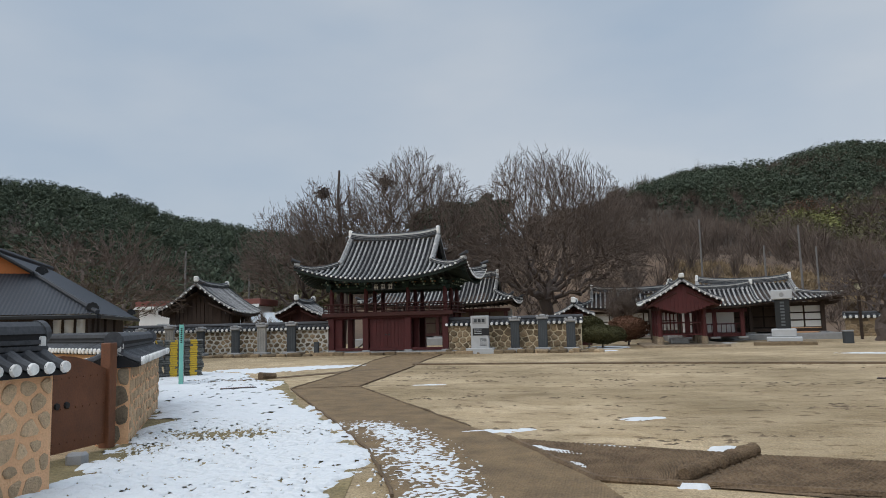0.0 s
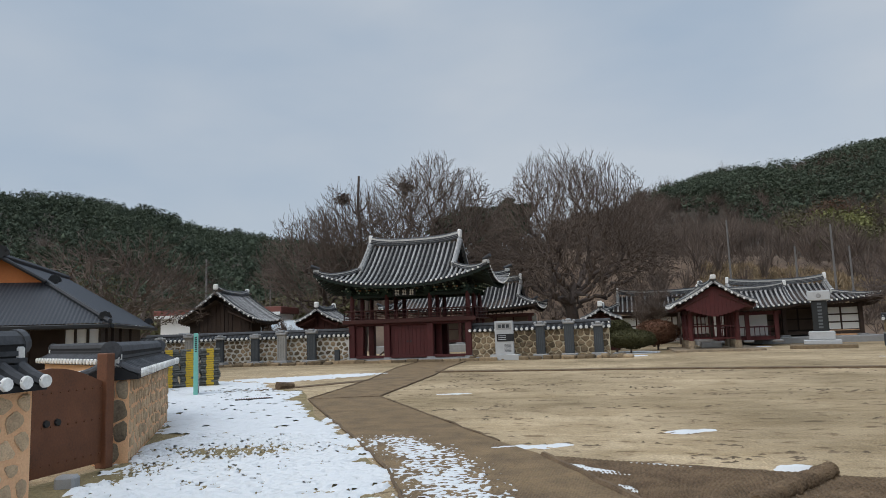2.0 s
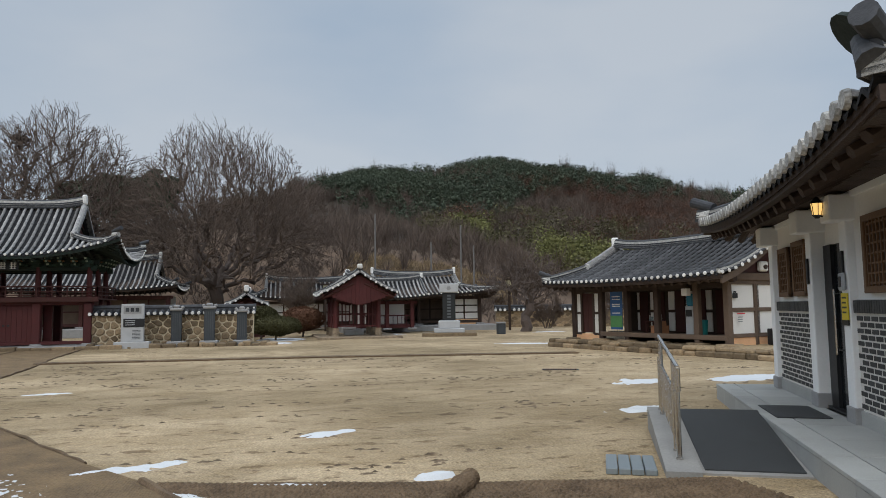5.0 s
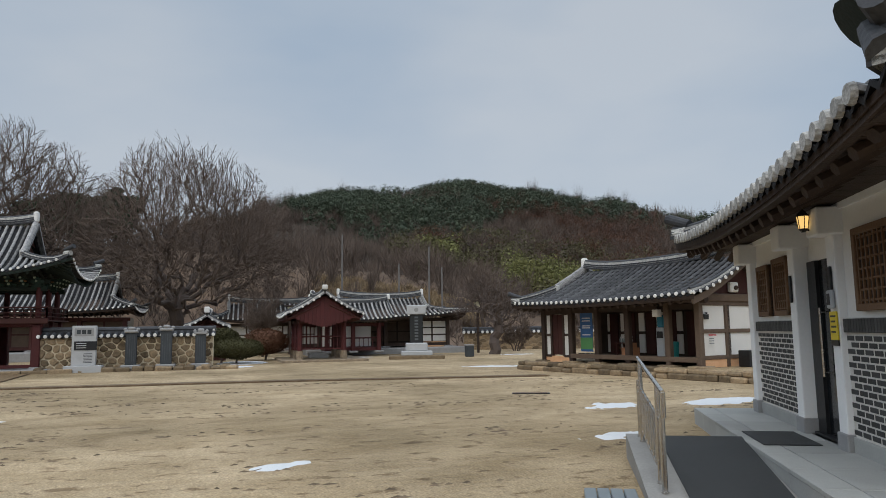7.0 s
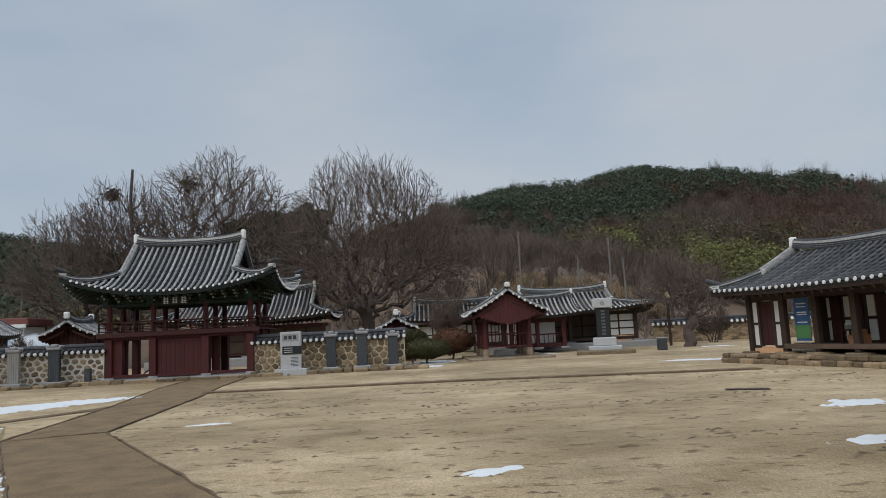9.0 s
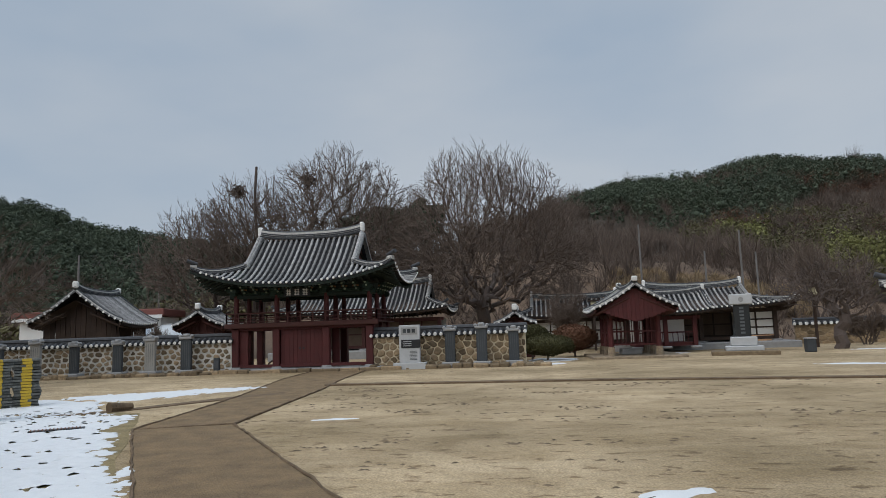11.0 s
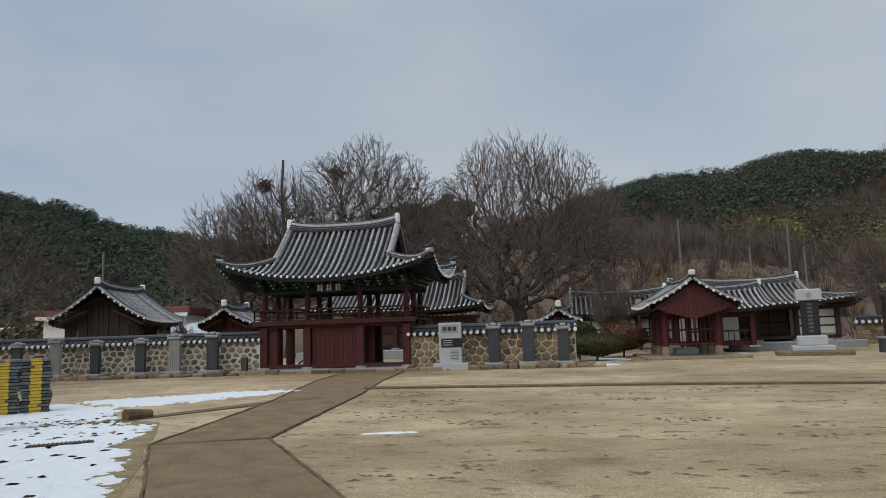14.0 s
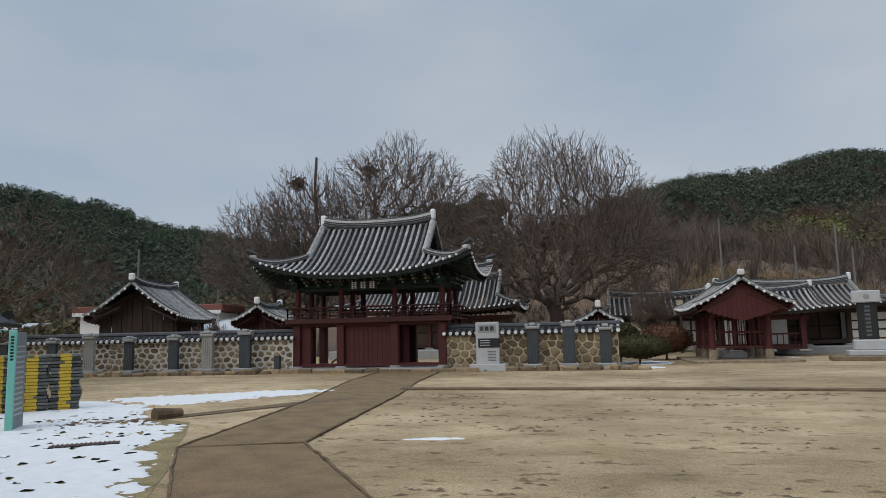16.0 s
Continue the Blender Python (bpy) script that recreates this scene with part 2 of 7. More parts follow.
def ridge_stack(parent, pts, w, h, name="ridge", cap=True, courses=3, tile=None, core=None, roll=1.0):
    """A tile ridge: stepped courses with a round cap tile, mortar between."""
    for k in range(courses):
        bm = bmesh.new()
        a, b = h * k / (courses + 1), h * (k + 0.72) / (courses + 1)
        ww = w * (1.0 - 0.1 * k) / 2
        sweep(bm, pts, [(-ww, a), (ww, a), (ww, b), (-ww, b)])
        part(name + "_course", bm, tile or M_CAPTILE, parent)
    bm = bmesh.new()
    ww = w * 0.36
    sweep(bm, pts, [(-ww, 0), (ww, 0), (ww, h * 0.8), (-ww, h * 0.8)])
    part(name + "_core", bm, core or M_LIMEOLD, parent)
    if cap:
        bm = bmesh.new()
        sweep(bm, pts, [(-w * 0.3 * roll * c, h * 0.74 + w * 0.34 * roll * s) for c, s in HALF_TILE])
        part(name + "_cap", bm, tile or M_CAPTILE, parent)


def disc_mesh(name, r, thick, material):
    bm = bmesh.new()
    tube(bm, (0, 0, 0), (0, -thick, 0), r, r * 0.88, 10)
    me = bpy.data.meshes.new(name)
    bm.to_mesh(me)
    bm.free()
    me.materials.append(material)
    return me


END_TILE = disc_mesh("eave_tile_end", 0.076, 0.035, M_LIME)
END_TILE_OLD = disc_mesh("weathered_tile_end", 0.08, 0.045, M_LIMEOLD)


def smooth01(t):
    t = min(1.0, max(0.0, t))
    return t * t * (3 - 2 * t)


def giwa_roof(parent, L, D, R, ze, zr, rise=0.45, step=0.27, back=True, hip=True, ends=True, rafters=True, rafter_mat=None, sag=1.3, tile_r=0.06, ridge_h=0.42, sides=(-1, 1), bed_courses=True, gable_right=False, sg_frac=0.5, tile=None, end_tile=None):
    """Tiled roof on a local frame: ridge along x at y=0. hip: hip-and-gable; else plain gable (R = L).
    L, D: half length and half depth at the eaves; R: half length of the ridge; ze, zr: eave and ridge heights."""
    H = zr - ze

    def prof(s):
        return ze + H * max(0.0, 1 - s / D) ** sag

    def lift(x, s):
        return rise * (min(1.0, abs(x) / L) * min(1.0, s / D)) ** 2.3

    def zf(x, s):
        return prof(s) + lift(x, s)

    sg = D * sg_frac if hip else D
    run = max(0.01, L - R)

    def s_min(x):
        return 0.0 if abs(x) <= R or (gable_right and x > 0) else sg + (D - sg) * (abs(x) - R) / run

    nx = max(2, int(round(2 * L / step)))
    fr = [1] + ([-1] if back else [])
    for sgn in fr:                                       # front looks to -y
        xs = [-L + 2 * L * i / nx for i in range(nx + 1)]
        # bed of concave tiles, stepped course by course; its near-black paints the trough shade
        verts, faces = [], []
        ncourse = max(4, int(D / 0.2)) if bed_courses else 5
        for i in range(nx):
            xa, xb = xs[i], xs[i + 1]
            xm = (xa + xb) / 2
            s0 = s_min(xm)
            k0 = int(ncourse * s0 / D)
            for k in range(k0, ncourse):
                sa, sb = max(s0, D * k / ncourse), D * (k + 1) / ncourse + 0.01
                n = len(verts)
                for x, s, dz in ((xa, sa, 0), (xm, sa, -0.075), (xb, sa, 0), (xb, sb, 0.022), (xm, sb, -0.05), (xa, sb, 0.022)):
                    verts.append((x, -sgn * s, zf(x, s) + dz))
                verts += [(xa, -sgn * sb, zf(xa, sb) - 0.02), (xm, -sgn * sb, zf(xm, sb) - 0.1), (xb, -sgn * sb, zf(xb, sb) - 0.02)]
                for f in ((0, 1, 4, 5), (1, 2, 3, 4), (5, 4, 7, 6), (4, 3, 8, 7)):
                    faces.append([n + q for q in (f if sgn > 0 else f[::-1])])
        raw("tile_bed", verts, faces, M_BEDSHADE, parent)
        for i in range(nx + 1):
            x = xs[i]
            s0 = s_min(x) if 0 < i < nx else (0.0 if not hip or (gable_right and i == nx) else D)
            if D - s0 < 0.25:
                continue
            pts = []
            m = max(4, int((D - s0) / 0.3))
            for k in range(m):
                for q, dz in ((0.0, -0.01), (0.95, 0.02)):
                    s = s0 + (D + 0.03 - s0) * (k + q) / m
                    pts.append(Vector((x, -sgn * s, zf(x, min(s, D)) + 0.012 + dz)))
            bm = bmesh.new()
            sweep(bm, pts, [(tile_r * c, tile_r * s) for c, s in HALF_TILE])
            part("cover_tile", bm, tile or M_TILE, parent)
            if ends:
                shared("eave_tile_end", end_tile or END_TILE, parent, pose(x, -sgn * (D + 0.02), zf(x, D) + 0.03, 0, 0, 0 if sgn > 0 else 180) @ Matrix.Scale(tile_r / 0.075, 4))
        # eave board and underside
        bm = bmesh.new()
        pe = [Vector((-L + 2 * L * i / 16, -sgn * (D - 0.06), zf(-L + 2 * L * i / 16, D) - 0.07)) for i in range(17)]
        sweep(bm, pe, [(-0.04, -0.1), (0.04, -0.1), (0.04, 0.02), (-0.04, 0.02)])
        part("eave_board", bm, rafter_mat or M_WOOD, parent)
        verts, faces = [], []
        for i in range(17):
            x = -L + 2 * L * i / 16
            a = max(0.0, s_min(x)) if hip else 0
            verts += [(x, -sgn * D, zf(x, D) - 0.13), (x, -sgn * a, min(zf(x, a), zf(x, D) + 0.55 * (D - a)) - 0.14)]
        for i in range(16):
            f = (2 * i, 2 * i + 1, 2 * i + 3, 2 * i + 2)
            faces.append(f if sgn > 0 else f[::-1])
        raw("soffit", verts, faces, rafter_mat or M_WOOD, parent)
        if rafters:
            nr = int(2 * (L - 0.2) / 0.34)
            for i in range(nr + 1):
                x = -(L - 0.2) + 2 * (L - 0.2) * i / nr
                a = max(0.2, s_min(x) + 0.1, D - 1.7)
                if D - a > 0.2:
                    za = zf(x, D) - 0.22
                    part("rafter", tubem((x, -sgn * (D - 0.12), za), (x * 0.98, -sgn * a, za + 0.42 * (D - a)), 0.06, None, 6), rafter_mat or M_WOOD, parent)
    if hip:
        ny = max(2, int(round(2 * D / step)))
        for sx in ((-1,) if gable_right else sides):
            verts, faces = [], []
            for j in range(ny):
                ya, yb = -D + 2 * D * j / ny, -D + 2 * D * (j + 1) / ny
                for k in range(6):
                    quad = []
                    for y, kk in ((ya, k), (ya, k + 1), (yb, k + 1), (yb, k)):
                        e1 = run * min(1.0, (D - abs(y)) / (D - sg))
                        e = e1 * (1 - kk / 6)
                        x = L - e
                        quad.append((sx * x, y, prof(D - e * (D - sg) / run) + lift(x, abs(y))))
                    n = len(verts)
                    verts += quad
                    faces.append([n, n + 1, n + 2, n + 3] if sx > 0 else [n + 3, n + 2, n + 1, n])
            # side bed carries the same painted trough shade
            raw("side_tile_bed", verts, faces, M_BEDSHADE, parent)
            for j in range(1, ny):
                y = -D + 2 * D * j / ny
                e1 = run * min(1.0, (D - abs(y)) / (D - sg))
                if e1 < 0.25:
                    continue
                pts = []
                for k in range(6):
                    e = e1 * (1 - k / 5)
                    pts.append(Vector((sx * (L - e + (0.03 if k == 5 else 0)), y, prof(D - e * (D - sg) / run) + lift(L - e, abs(y)) + 0.015)))
                bm = bmesh.new()
                sweep(bm, pts, [(tile_r * c, tile_r * s) for c, s in HALF_TILE])
                part("side_cover_tile", bm, tile or M_TILE, parent)
                if ends:
                    shared("eave_tile_end", end_tile or END_TILE, parent, pose(pts[-1].x, y, pts[-1].z + 0.015, 0, 0, 90 * sx) @ Matrix.Scale(tile_r / 0.075, 4))
                if rafters and j % 1 == 0:
                    p = pts[-1]
                    part("rafter", tubem((p.x - sx * 0.12, y, p.z - 0.25), (p.x - sx * max(0.3, e1 - 0.1), y * 0.96, p.z - 0.25 + 0.42 * max(0.2, e1 - 0.2)), 0.06, None, 6), rafter_mat or M_WOOD, parent)
            # gable wall, gable ridges, hip ridges
            zg = prof(sg)
            bm = bmesh.new()
            vs = [bm.verts.new((sx * (R - 0.22), y, z)) for y, z in ((-sg, zg - 0.1), (sg, zg - 0.1), (0.0, zr - 0.05))]
            bm.faces.new(vs if sx > 0 else vs[::-1])
            part("gable_board", bm, M_REDBR, parent)
            for sy in (-1, 1):
                pts = [Vector((sx * R, sy * sg * k / 6, prof(sg * k / 6))) for k in range(7)]
                ridge_stack(parent, pts, 0.26, 0.28, "gable_ridge", courses=2, tile=M_TILE)
                c = Vector((sx * L, sy * D, zf(L, D)))
                a = pts[-1]
                hp = []
                for k in range(7):
                    t = k / 6
                    s = sg + (D - sg) * t
                    x = R + (L - R) * t
                    hp.append(Vector((sx * x, sy * s, zf(x, s) + 0.02)))
                ridge_stack(parent, hp, 0.22, 0.22, "hip_ridge", courses=2)
                part("ridge_end", boxm(a.x - 0.12, a.x + 0.12, a.y - 0.1, a.y + 0.1, a.z, a.z + ridge_h * 0.75, 0.04), M_LIMEOLD, parent)
                o_ = Vector((sx * (L - R), sy * (D - sg), 0)).normalized()
                part("corner_mortar", tubem(c - o_ * 0.3 + Vector((0, 0, 0.1)), c - o_ * 0.02 + Vector((0, 0, 0.12)), 0.13, 0.1, 9), M_LIMEOLD, parent)
                part("corner_tile", tubem(c - o_ * 0.34 + Vector((0, 0, 0.24)), c + o_ * 0.12 + Vector((0, 0, 0.4)), 0.085, 0.095, 12), M_CAPTILE, parent)
    if not hip or gable_right:
        for sx in ((1,) if gable_right else sides):
            for sy in (-1, 1):
                pts = [Vector((sx * (L - 0.05), sy * D * k / 7, zf(L, D * k / 7))) for k in range(8)]
                ridge_stack(parent, pts, 0.2, 0.16, "verge", courses=1)
                nn = max(4, int(D / 0.28))
                for k in range(1, nn + 1):
                    s = D * k / nn
                    shared("verge_tile_end", END_TILE, parent, pose(sx * (L + 0.07), sy * s, zf(L, s) + 0.02, 0, 0, 90 * sx) @ Matrix.Scale(tile_r / 0.075, 4))
    rp = []
    for i in range(13):
        x = -R + ((L if gable_right else R) + R) * i / 12
        rp.append(Vector((x, 0, zr - 0.03 + 0.22 * min(1.0, abs(x) / R) ** 3)))
    ridge_stack(parent, rp, 0.3, ridge_h, "ridge", courses=4)
    for sx in sides:
        z = rp[-1].z
        xe = L if gable_right and sx > 0 else R
        part("ridge_end", boxm(sx * xe - 0.1, sx * xe + 0.1, -0.14, 0.14, z, z + ridge_h + 0.05, 0.05), M_LIME, parent)
    return zf


# ---- ground and hills ----
PROFILE = [(-180, 5), (-110, 6), (-60, 9.3), (-46, 9.4), (-39, 8.8), (-34, 7.4), (-28, 6.4), (-20, 5.6), (-10, 5.8), (-3, 8.0), (2.5, 9.5), (8, 10.1), (13, 10.3), (18, 10.5), (23, 10.0), (30, 8.7), (36, 7.5), (50, 6.0), (110, 5), (180, 5)]
HILL_R = 330.0


def ridge_height(az):
    for (a0, e0), (a1, e1) in zip(PROFILE, PROFILE[1:]):
        if a0 <= az <= a1:
            e = e0 + (e1 - e0) * smooth01((az - a0) / (a1 - a0))
            return math.tan(radians(e)) * HILL_R
    return 25.0


def ground_z(x, y):
    """Height of the land: a flat court, a knoll behind it, hills beyond."""
    dx, dy = x, y - 5.0
    r, az = math.hypot(dx, dy), math.degrees(math.atan2(dx, dy))
    z = ridge_height(az) * smooth01((r - 95) / (HILL_R - 95)) ** 1.15
    knoll = math.exp(-((az + 7) / 15.0) ** 2) * 13.5 * smooth01((r - 60) / 45) * (1 - smooth01((r - 130) / 80))
    east = math.exp(-((az - 14) / 12.0) ** 2) * 7.0 * smooth01((r - 66) / 45) * (1 - smooth01((r - 150) / 80))
    z += knoll + east
    if r > 62:
        z += (noise.noise((x * 0.03, y * 0.03, 0)) * 2.5 + noise.noise((x * 0.1, y * 0.1, 3)) * 0.8) * smooth01((r - 62) / 60)
    if r > 330:
        z *= 1 - 0.5 * smooth01((r - 330) / 500)
    return z


def dirt_material():
    m = mat("trodden_sandy_court", (0.525, 0.418, 0.28), 0.95, 0.5, 0.5, 9, 0.9, tint=(0.35, 0.277, 0.182), dist=0.06)
    nt, ln = m.node_tree.nodes, m.node_tree.links
    b = nt["Principled BSDF"]
    src = b.inputs["Base Color"].links[0].from_socket
    geo = nt.new("ShaderNodeNewGeometry")
    # worn streaks along the walking lines and dark scuffs
    mp = nt.new("ShaderNodeMapping")
    mp.inputs["Scale"].default_value = (0.9, 1.5, 1.0)
    mp.inputs["Rotation"].default_value = (0, 0, radians(12))
    n = nt.new("ShaderNodeTexNoise")
    n.inputs["Scale"].default_value = 2.6
    n.inputs["Detail"].default_value = 7
    n.inputs["Roughness"].default_value = 0.62
    ln.new(geo.outputs["Position"], mp.inputs["Vector"])
    ln.new(mp.outputs["Vector"], n.inputs["Vector"])
    r = nt.new("ShaderNodeValToRGB")
    r.color_ramp.elements[0].position, r.color_ramp.elements[1].position = 0.36, 0.42
    r.color_ramp.elements[0].color, r.color_ramp.elements[1].color = (0.5, 0.45, 0.4, 1), (1, 1, 1, 1)
    ln.new(n.outputs["Fac"], r.inputs["Fac"])
    # broad damp and turfy patches
    n2 = nt.new("ShaderNodeTexNoise")
    n2.inputs["Scale"].default_value = 0.13
    n2.inputs["Detail"].default_value = 3
    ln.new(geo.outputs["Position"], n2.inputs["Vector"])
    r2 = nt.new("ShaderNodeValToRGB")
    r2.color_ramp.elements[0].position, r2.color_ramp.elements[1].position = 0.38, 0.58
    r2.color_ramp.elements[0].color, r2.color_ramp.elements[1].color = (0.7, 0.67, 0.59, 1), (1.12, 1.1, 1.07, 1)
    ln.new(n2.outputs["Fac"], r2.inputs["Fac"])
    n3 = nt.new("ShaderNodeTexNoise")
    n3.inputs["Scale"].default_value = 38
    n3.inputs["Detail"].default_value = 8
    n3.inputs["Roughness"].default_value = 0.7
    ln.new(geo.outputs["Position"], n3.inputs["Vector"])
    r3 = nt.new("ShaderNodeValToRGB")
    r3.color_ramp.elements[0].position, r3.color_ramp.elements[1].position = 0.34, 0.62
    r3.color_ramp.elements[0].color, r3.color_ramp.elements[1].color = (0.5, 0.47, 0.42, 1), (1.2, 1.19, 1.17, 1)
    ln.new(n3.outputs["Fac"], r3.inputs["Fac"])
    n4 = nt.new("ShaderNodeTexNoise")
    n4.inputs["Scale"].default_value = 0.9
    n4.inputs["Detail"].default_value = 6
    n4.inputs["Roughness"].default_value = 0.6
    n4.inputs["Distortion"].default_value = 0.6
    mp4 = nt.new("ShaderNodeMapping")
    mp4.inputs["Scale"].default_value = (0.7, 1.2, 1.0)
    ln.new(geo.outputs["Position"], mp4.inputs["Vector"])
    ln.new(mp4.outputs["Vector"], n4.inputs["Vector"])
    r4 = nt.new("ShaderNodeValToRGB")
    r4.color_ramp.elements[0].position, r4.color_ramp.elements[1].position = 0.36, 0.6
    r4.color_ramp.elements[0].color, r4.color_ramp.elements[1].color = (0.78, 0.75, 0.68, 1), (1.1, 1.1, 1.1, 1)
    ln.new(n4.outputs["Fac"], r4.inputs["Fac"])
    last = src
    for s in (r.outputs["Color"], r2.outputs["Color"], r3.outputs["Color"], r4.outputs["Color"]):
        mu = nt.new("ShaderNodeMixRGB")
        mu.blend_type = "MULTIPLY"
        mu.inputs[0].default_value = 1.0
        ln.new(last, mu.inputs[1])
        ln.new(s, mu.inputs[2])
        last = mu.outputs["Color"]
    ln.new(last, b.inputs["Base Color"])
    return m


M_SAND = dirt_material()
M_LITTER = mat("forest_floor", (0.075, 0.058, 0.042), 0.95, 0.5, 0.05, 1.5, 0.3, tint=(0.045, 0.036, 0.028), dist=0.2)
RINGS = [0, 2, 4, 6, 8, 10, 13, 16, 20, 24, 29, 34, 40, 46, 52, 57, 62, 67, 72, 78, 84, 91, 98, 106, 115, 125, 136, 148, 161, 175, 190, 206, 223, 241, 260, 280, 300, 320, 340, 370, 420, 500, 700, 1200, 2500, 4500]
NSEG = 240
g_v, g_f, g_m = [(0.0, 5.0, 0.0)], [], []
for r in RINGS[1:]:
    for k in range(NSEG):
        a = math.tau * k / NSEG
        x, y = r * math.sin(a), 5 + r * math.cos(a)
        g_v.append((x, y, ground_z(x, y)))
for k in range(NSEG):
    g_f.append((0, 1 + (k + 1) % NSEG, 1 + k))
    g_m.append(0)
for i in range(len(RINGS) - 2):
    for k in range(NSEG):
        a, b = 1 + i * NSEG + k, 1 + i * NSEG + (k + 1) % NSEG
        g_f.append((a, b, b + NSEG, a + NSEG))
        g_m.append(2 if RINGS[i + 1] >= 125 else 1 if RINGS[i + 1] >= 57 else 0)
ground = raw("ground", g_v, g_f, M_SAND, None, True, "structure", "sandy trodden courtyard running into dry grassy hills")
ground.data.materials.append(M_GRASS)
ground.data.materials.append(M_LITTER)
ground.data.polygons.foreach_set("material_index", g_m)


# ---- stone walls with tiled caps ----
def clip_half(poly, px, py, nx, ny):
    """Keeps the part of a convex outline on the near side of a line."""
    out = []
    for i, a in enumerate(poly):
        b = poly[(i + 1) % len(poly)]
        da, db = (a[0] - px) * nx + (a[1] - py) * ny, (b[0] - px) * nx + (b[1] - py) * ny
        if da <= 0:
            out.append(a)
        if (da < 0 < db) or (db < 0 < da):
            t = da / (da - db)
            out.append((a[0] + (b[0] - a[0]) * t, a[1] + (b[1] - a[1]) * t))
    return out


def stone_face(parent, length, z0, z1, place, material, cell_w, cell_h, joint, depth, seed, fill=(1.0, 1.0)):
    """Fitted field stones bedded in a wall face: each fills the room its neighbours leave, less the mortar joint."""
    rng = random.Random(seed)
    rows = max(1, round((z1 - z0) / cell_h))
    ch = (z1 - z0) / rows
    cols = max(1, round(length / cell_w))
    cw = length / cols
    seeds = {}
    for r in range(-1, rows + 1):
        for c in range(-1, cols + 1):
            seeds[r, c] = (cw * (c + 0.5 + 0.5 * (r % 2) - 0.25 + rng.uniform(-0.34, 0.34)), z0 + ch * (r + 0.5 + rng.uniform(-0.32, 0.32)))
    asp = ch / cw
    for r in range(rows):
        for c in range(cols):
            x, z = seeds[r, c]
            poly = [(0.004, z0), (length - 0.004, z0), (length - 0.004, z1), (0.004, z1)]
            for dr in (-2, -1, 0, 1, 2):
                for dc in (-2, -1, 0, 1, 2):
                    o = seeds.get((r + dr, c + dc))
                    if o and (dr or dc):
                        poly = clip_half(poly, (x + o[0]) / 2, (z + o[1]) / 2, (o[0] - x) * asp, o[1] - z)
            if len(poly) < 3:
                continue
            mx, mz = sum(p[0] for p in poly) / len(poly), sum(p[1] for p in poly) / len(poly)
            rad = sum(math.hypot(p[0] - mx, p[1] - mz) for p in poly) / len(poly)
            k = max(0.3, 1 - joint / rad) * rng.uniform(*fill)
            if rad < 0.035:
                continue
            ring = []
            for i, a in enumerate(poly):
                b = poly[(i + 1) % len(poly)]
                if math.hypot(b[0] - a[0], b[1] - a[1]) < 0.02:
                    continue
                ring += [(a[0] + (b[0] - a[0]) * t, a[1] + (b[1] - a[1]) * t) for t in (rng.uniform(0.14, 0.26), rng.uniform(0.74, 0.86))]
            bm = bmesh.new()
            d = depth * rng.uniform(0.5, 1.2)
            tx, tz = rng.uniform(-0.2, 0.2), rng.uniform(-0.2, 0.2)
            loops = []
            for sc, dd in ((1.0, 0.006), (0.95, -0.65 * d), (0.66, -d)):
                loops.append([bm.verts.new(((u - mx) * k * sc, dd - (tx * (u - mx) + tz * (w - mz)) * d * 4 * (dd < 0) * sc, (w - mz) * k * sc)) for u, w in ring])
            for a, b in zip(loops, loops[1:]):
                for i in range(len(ring)):
                    bm.faces.new((a[i], a[(i + 1) % len(ring)], b[(i + 1) % len(ring)], b[i]))
            bm.faces.new(loops[-1])
            part("stone", bm, material, parent).matrix_basis = place @ pose(mx, 0, mz)


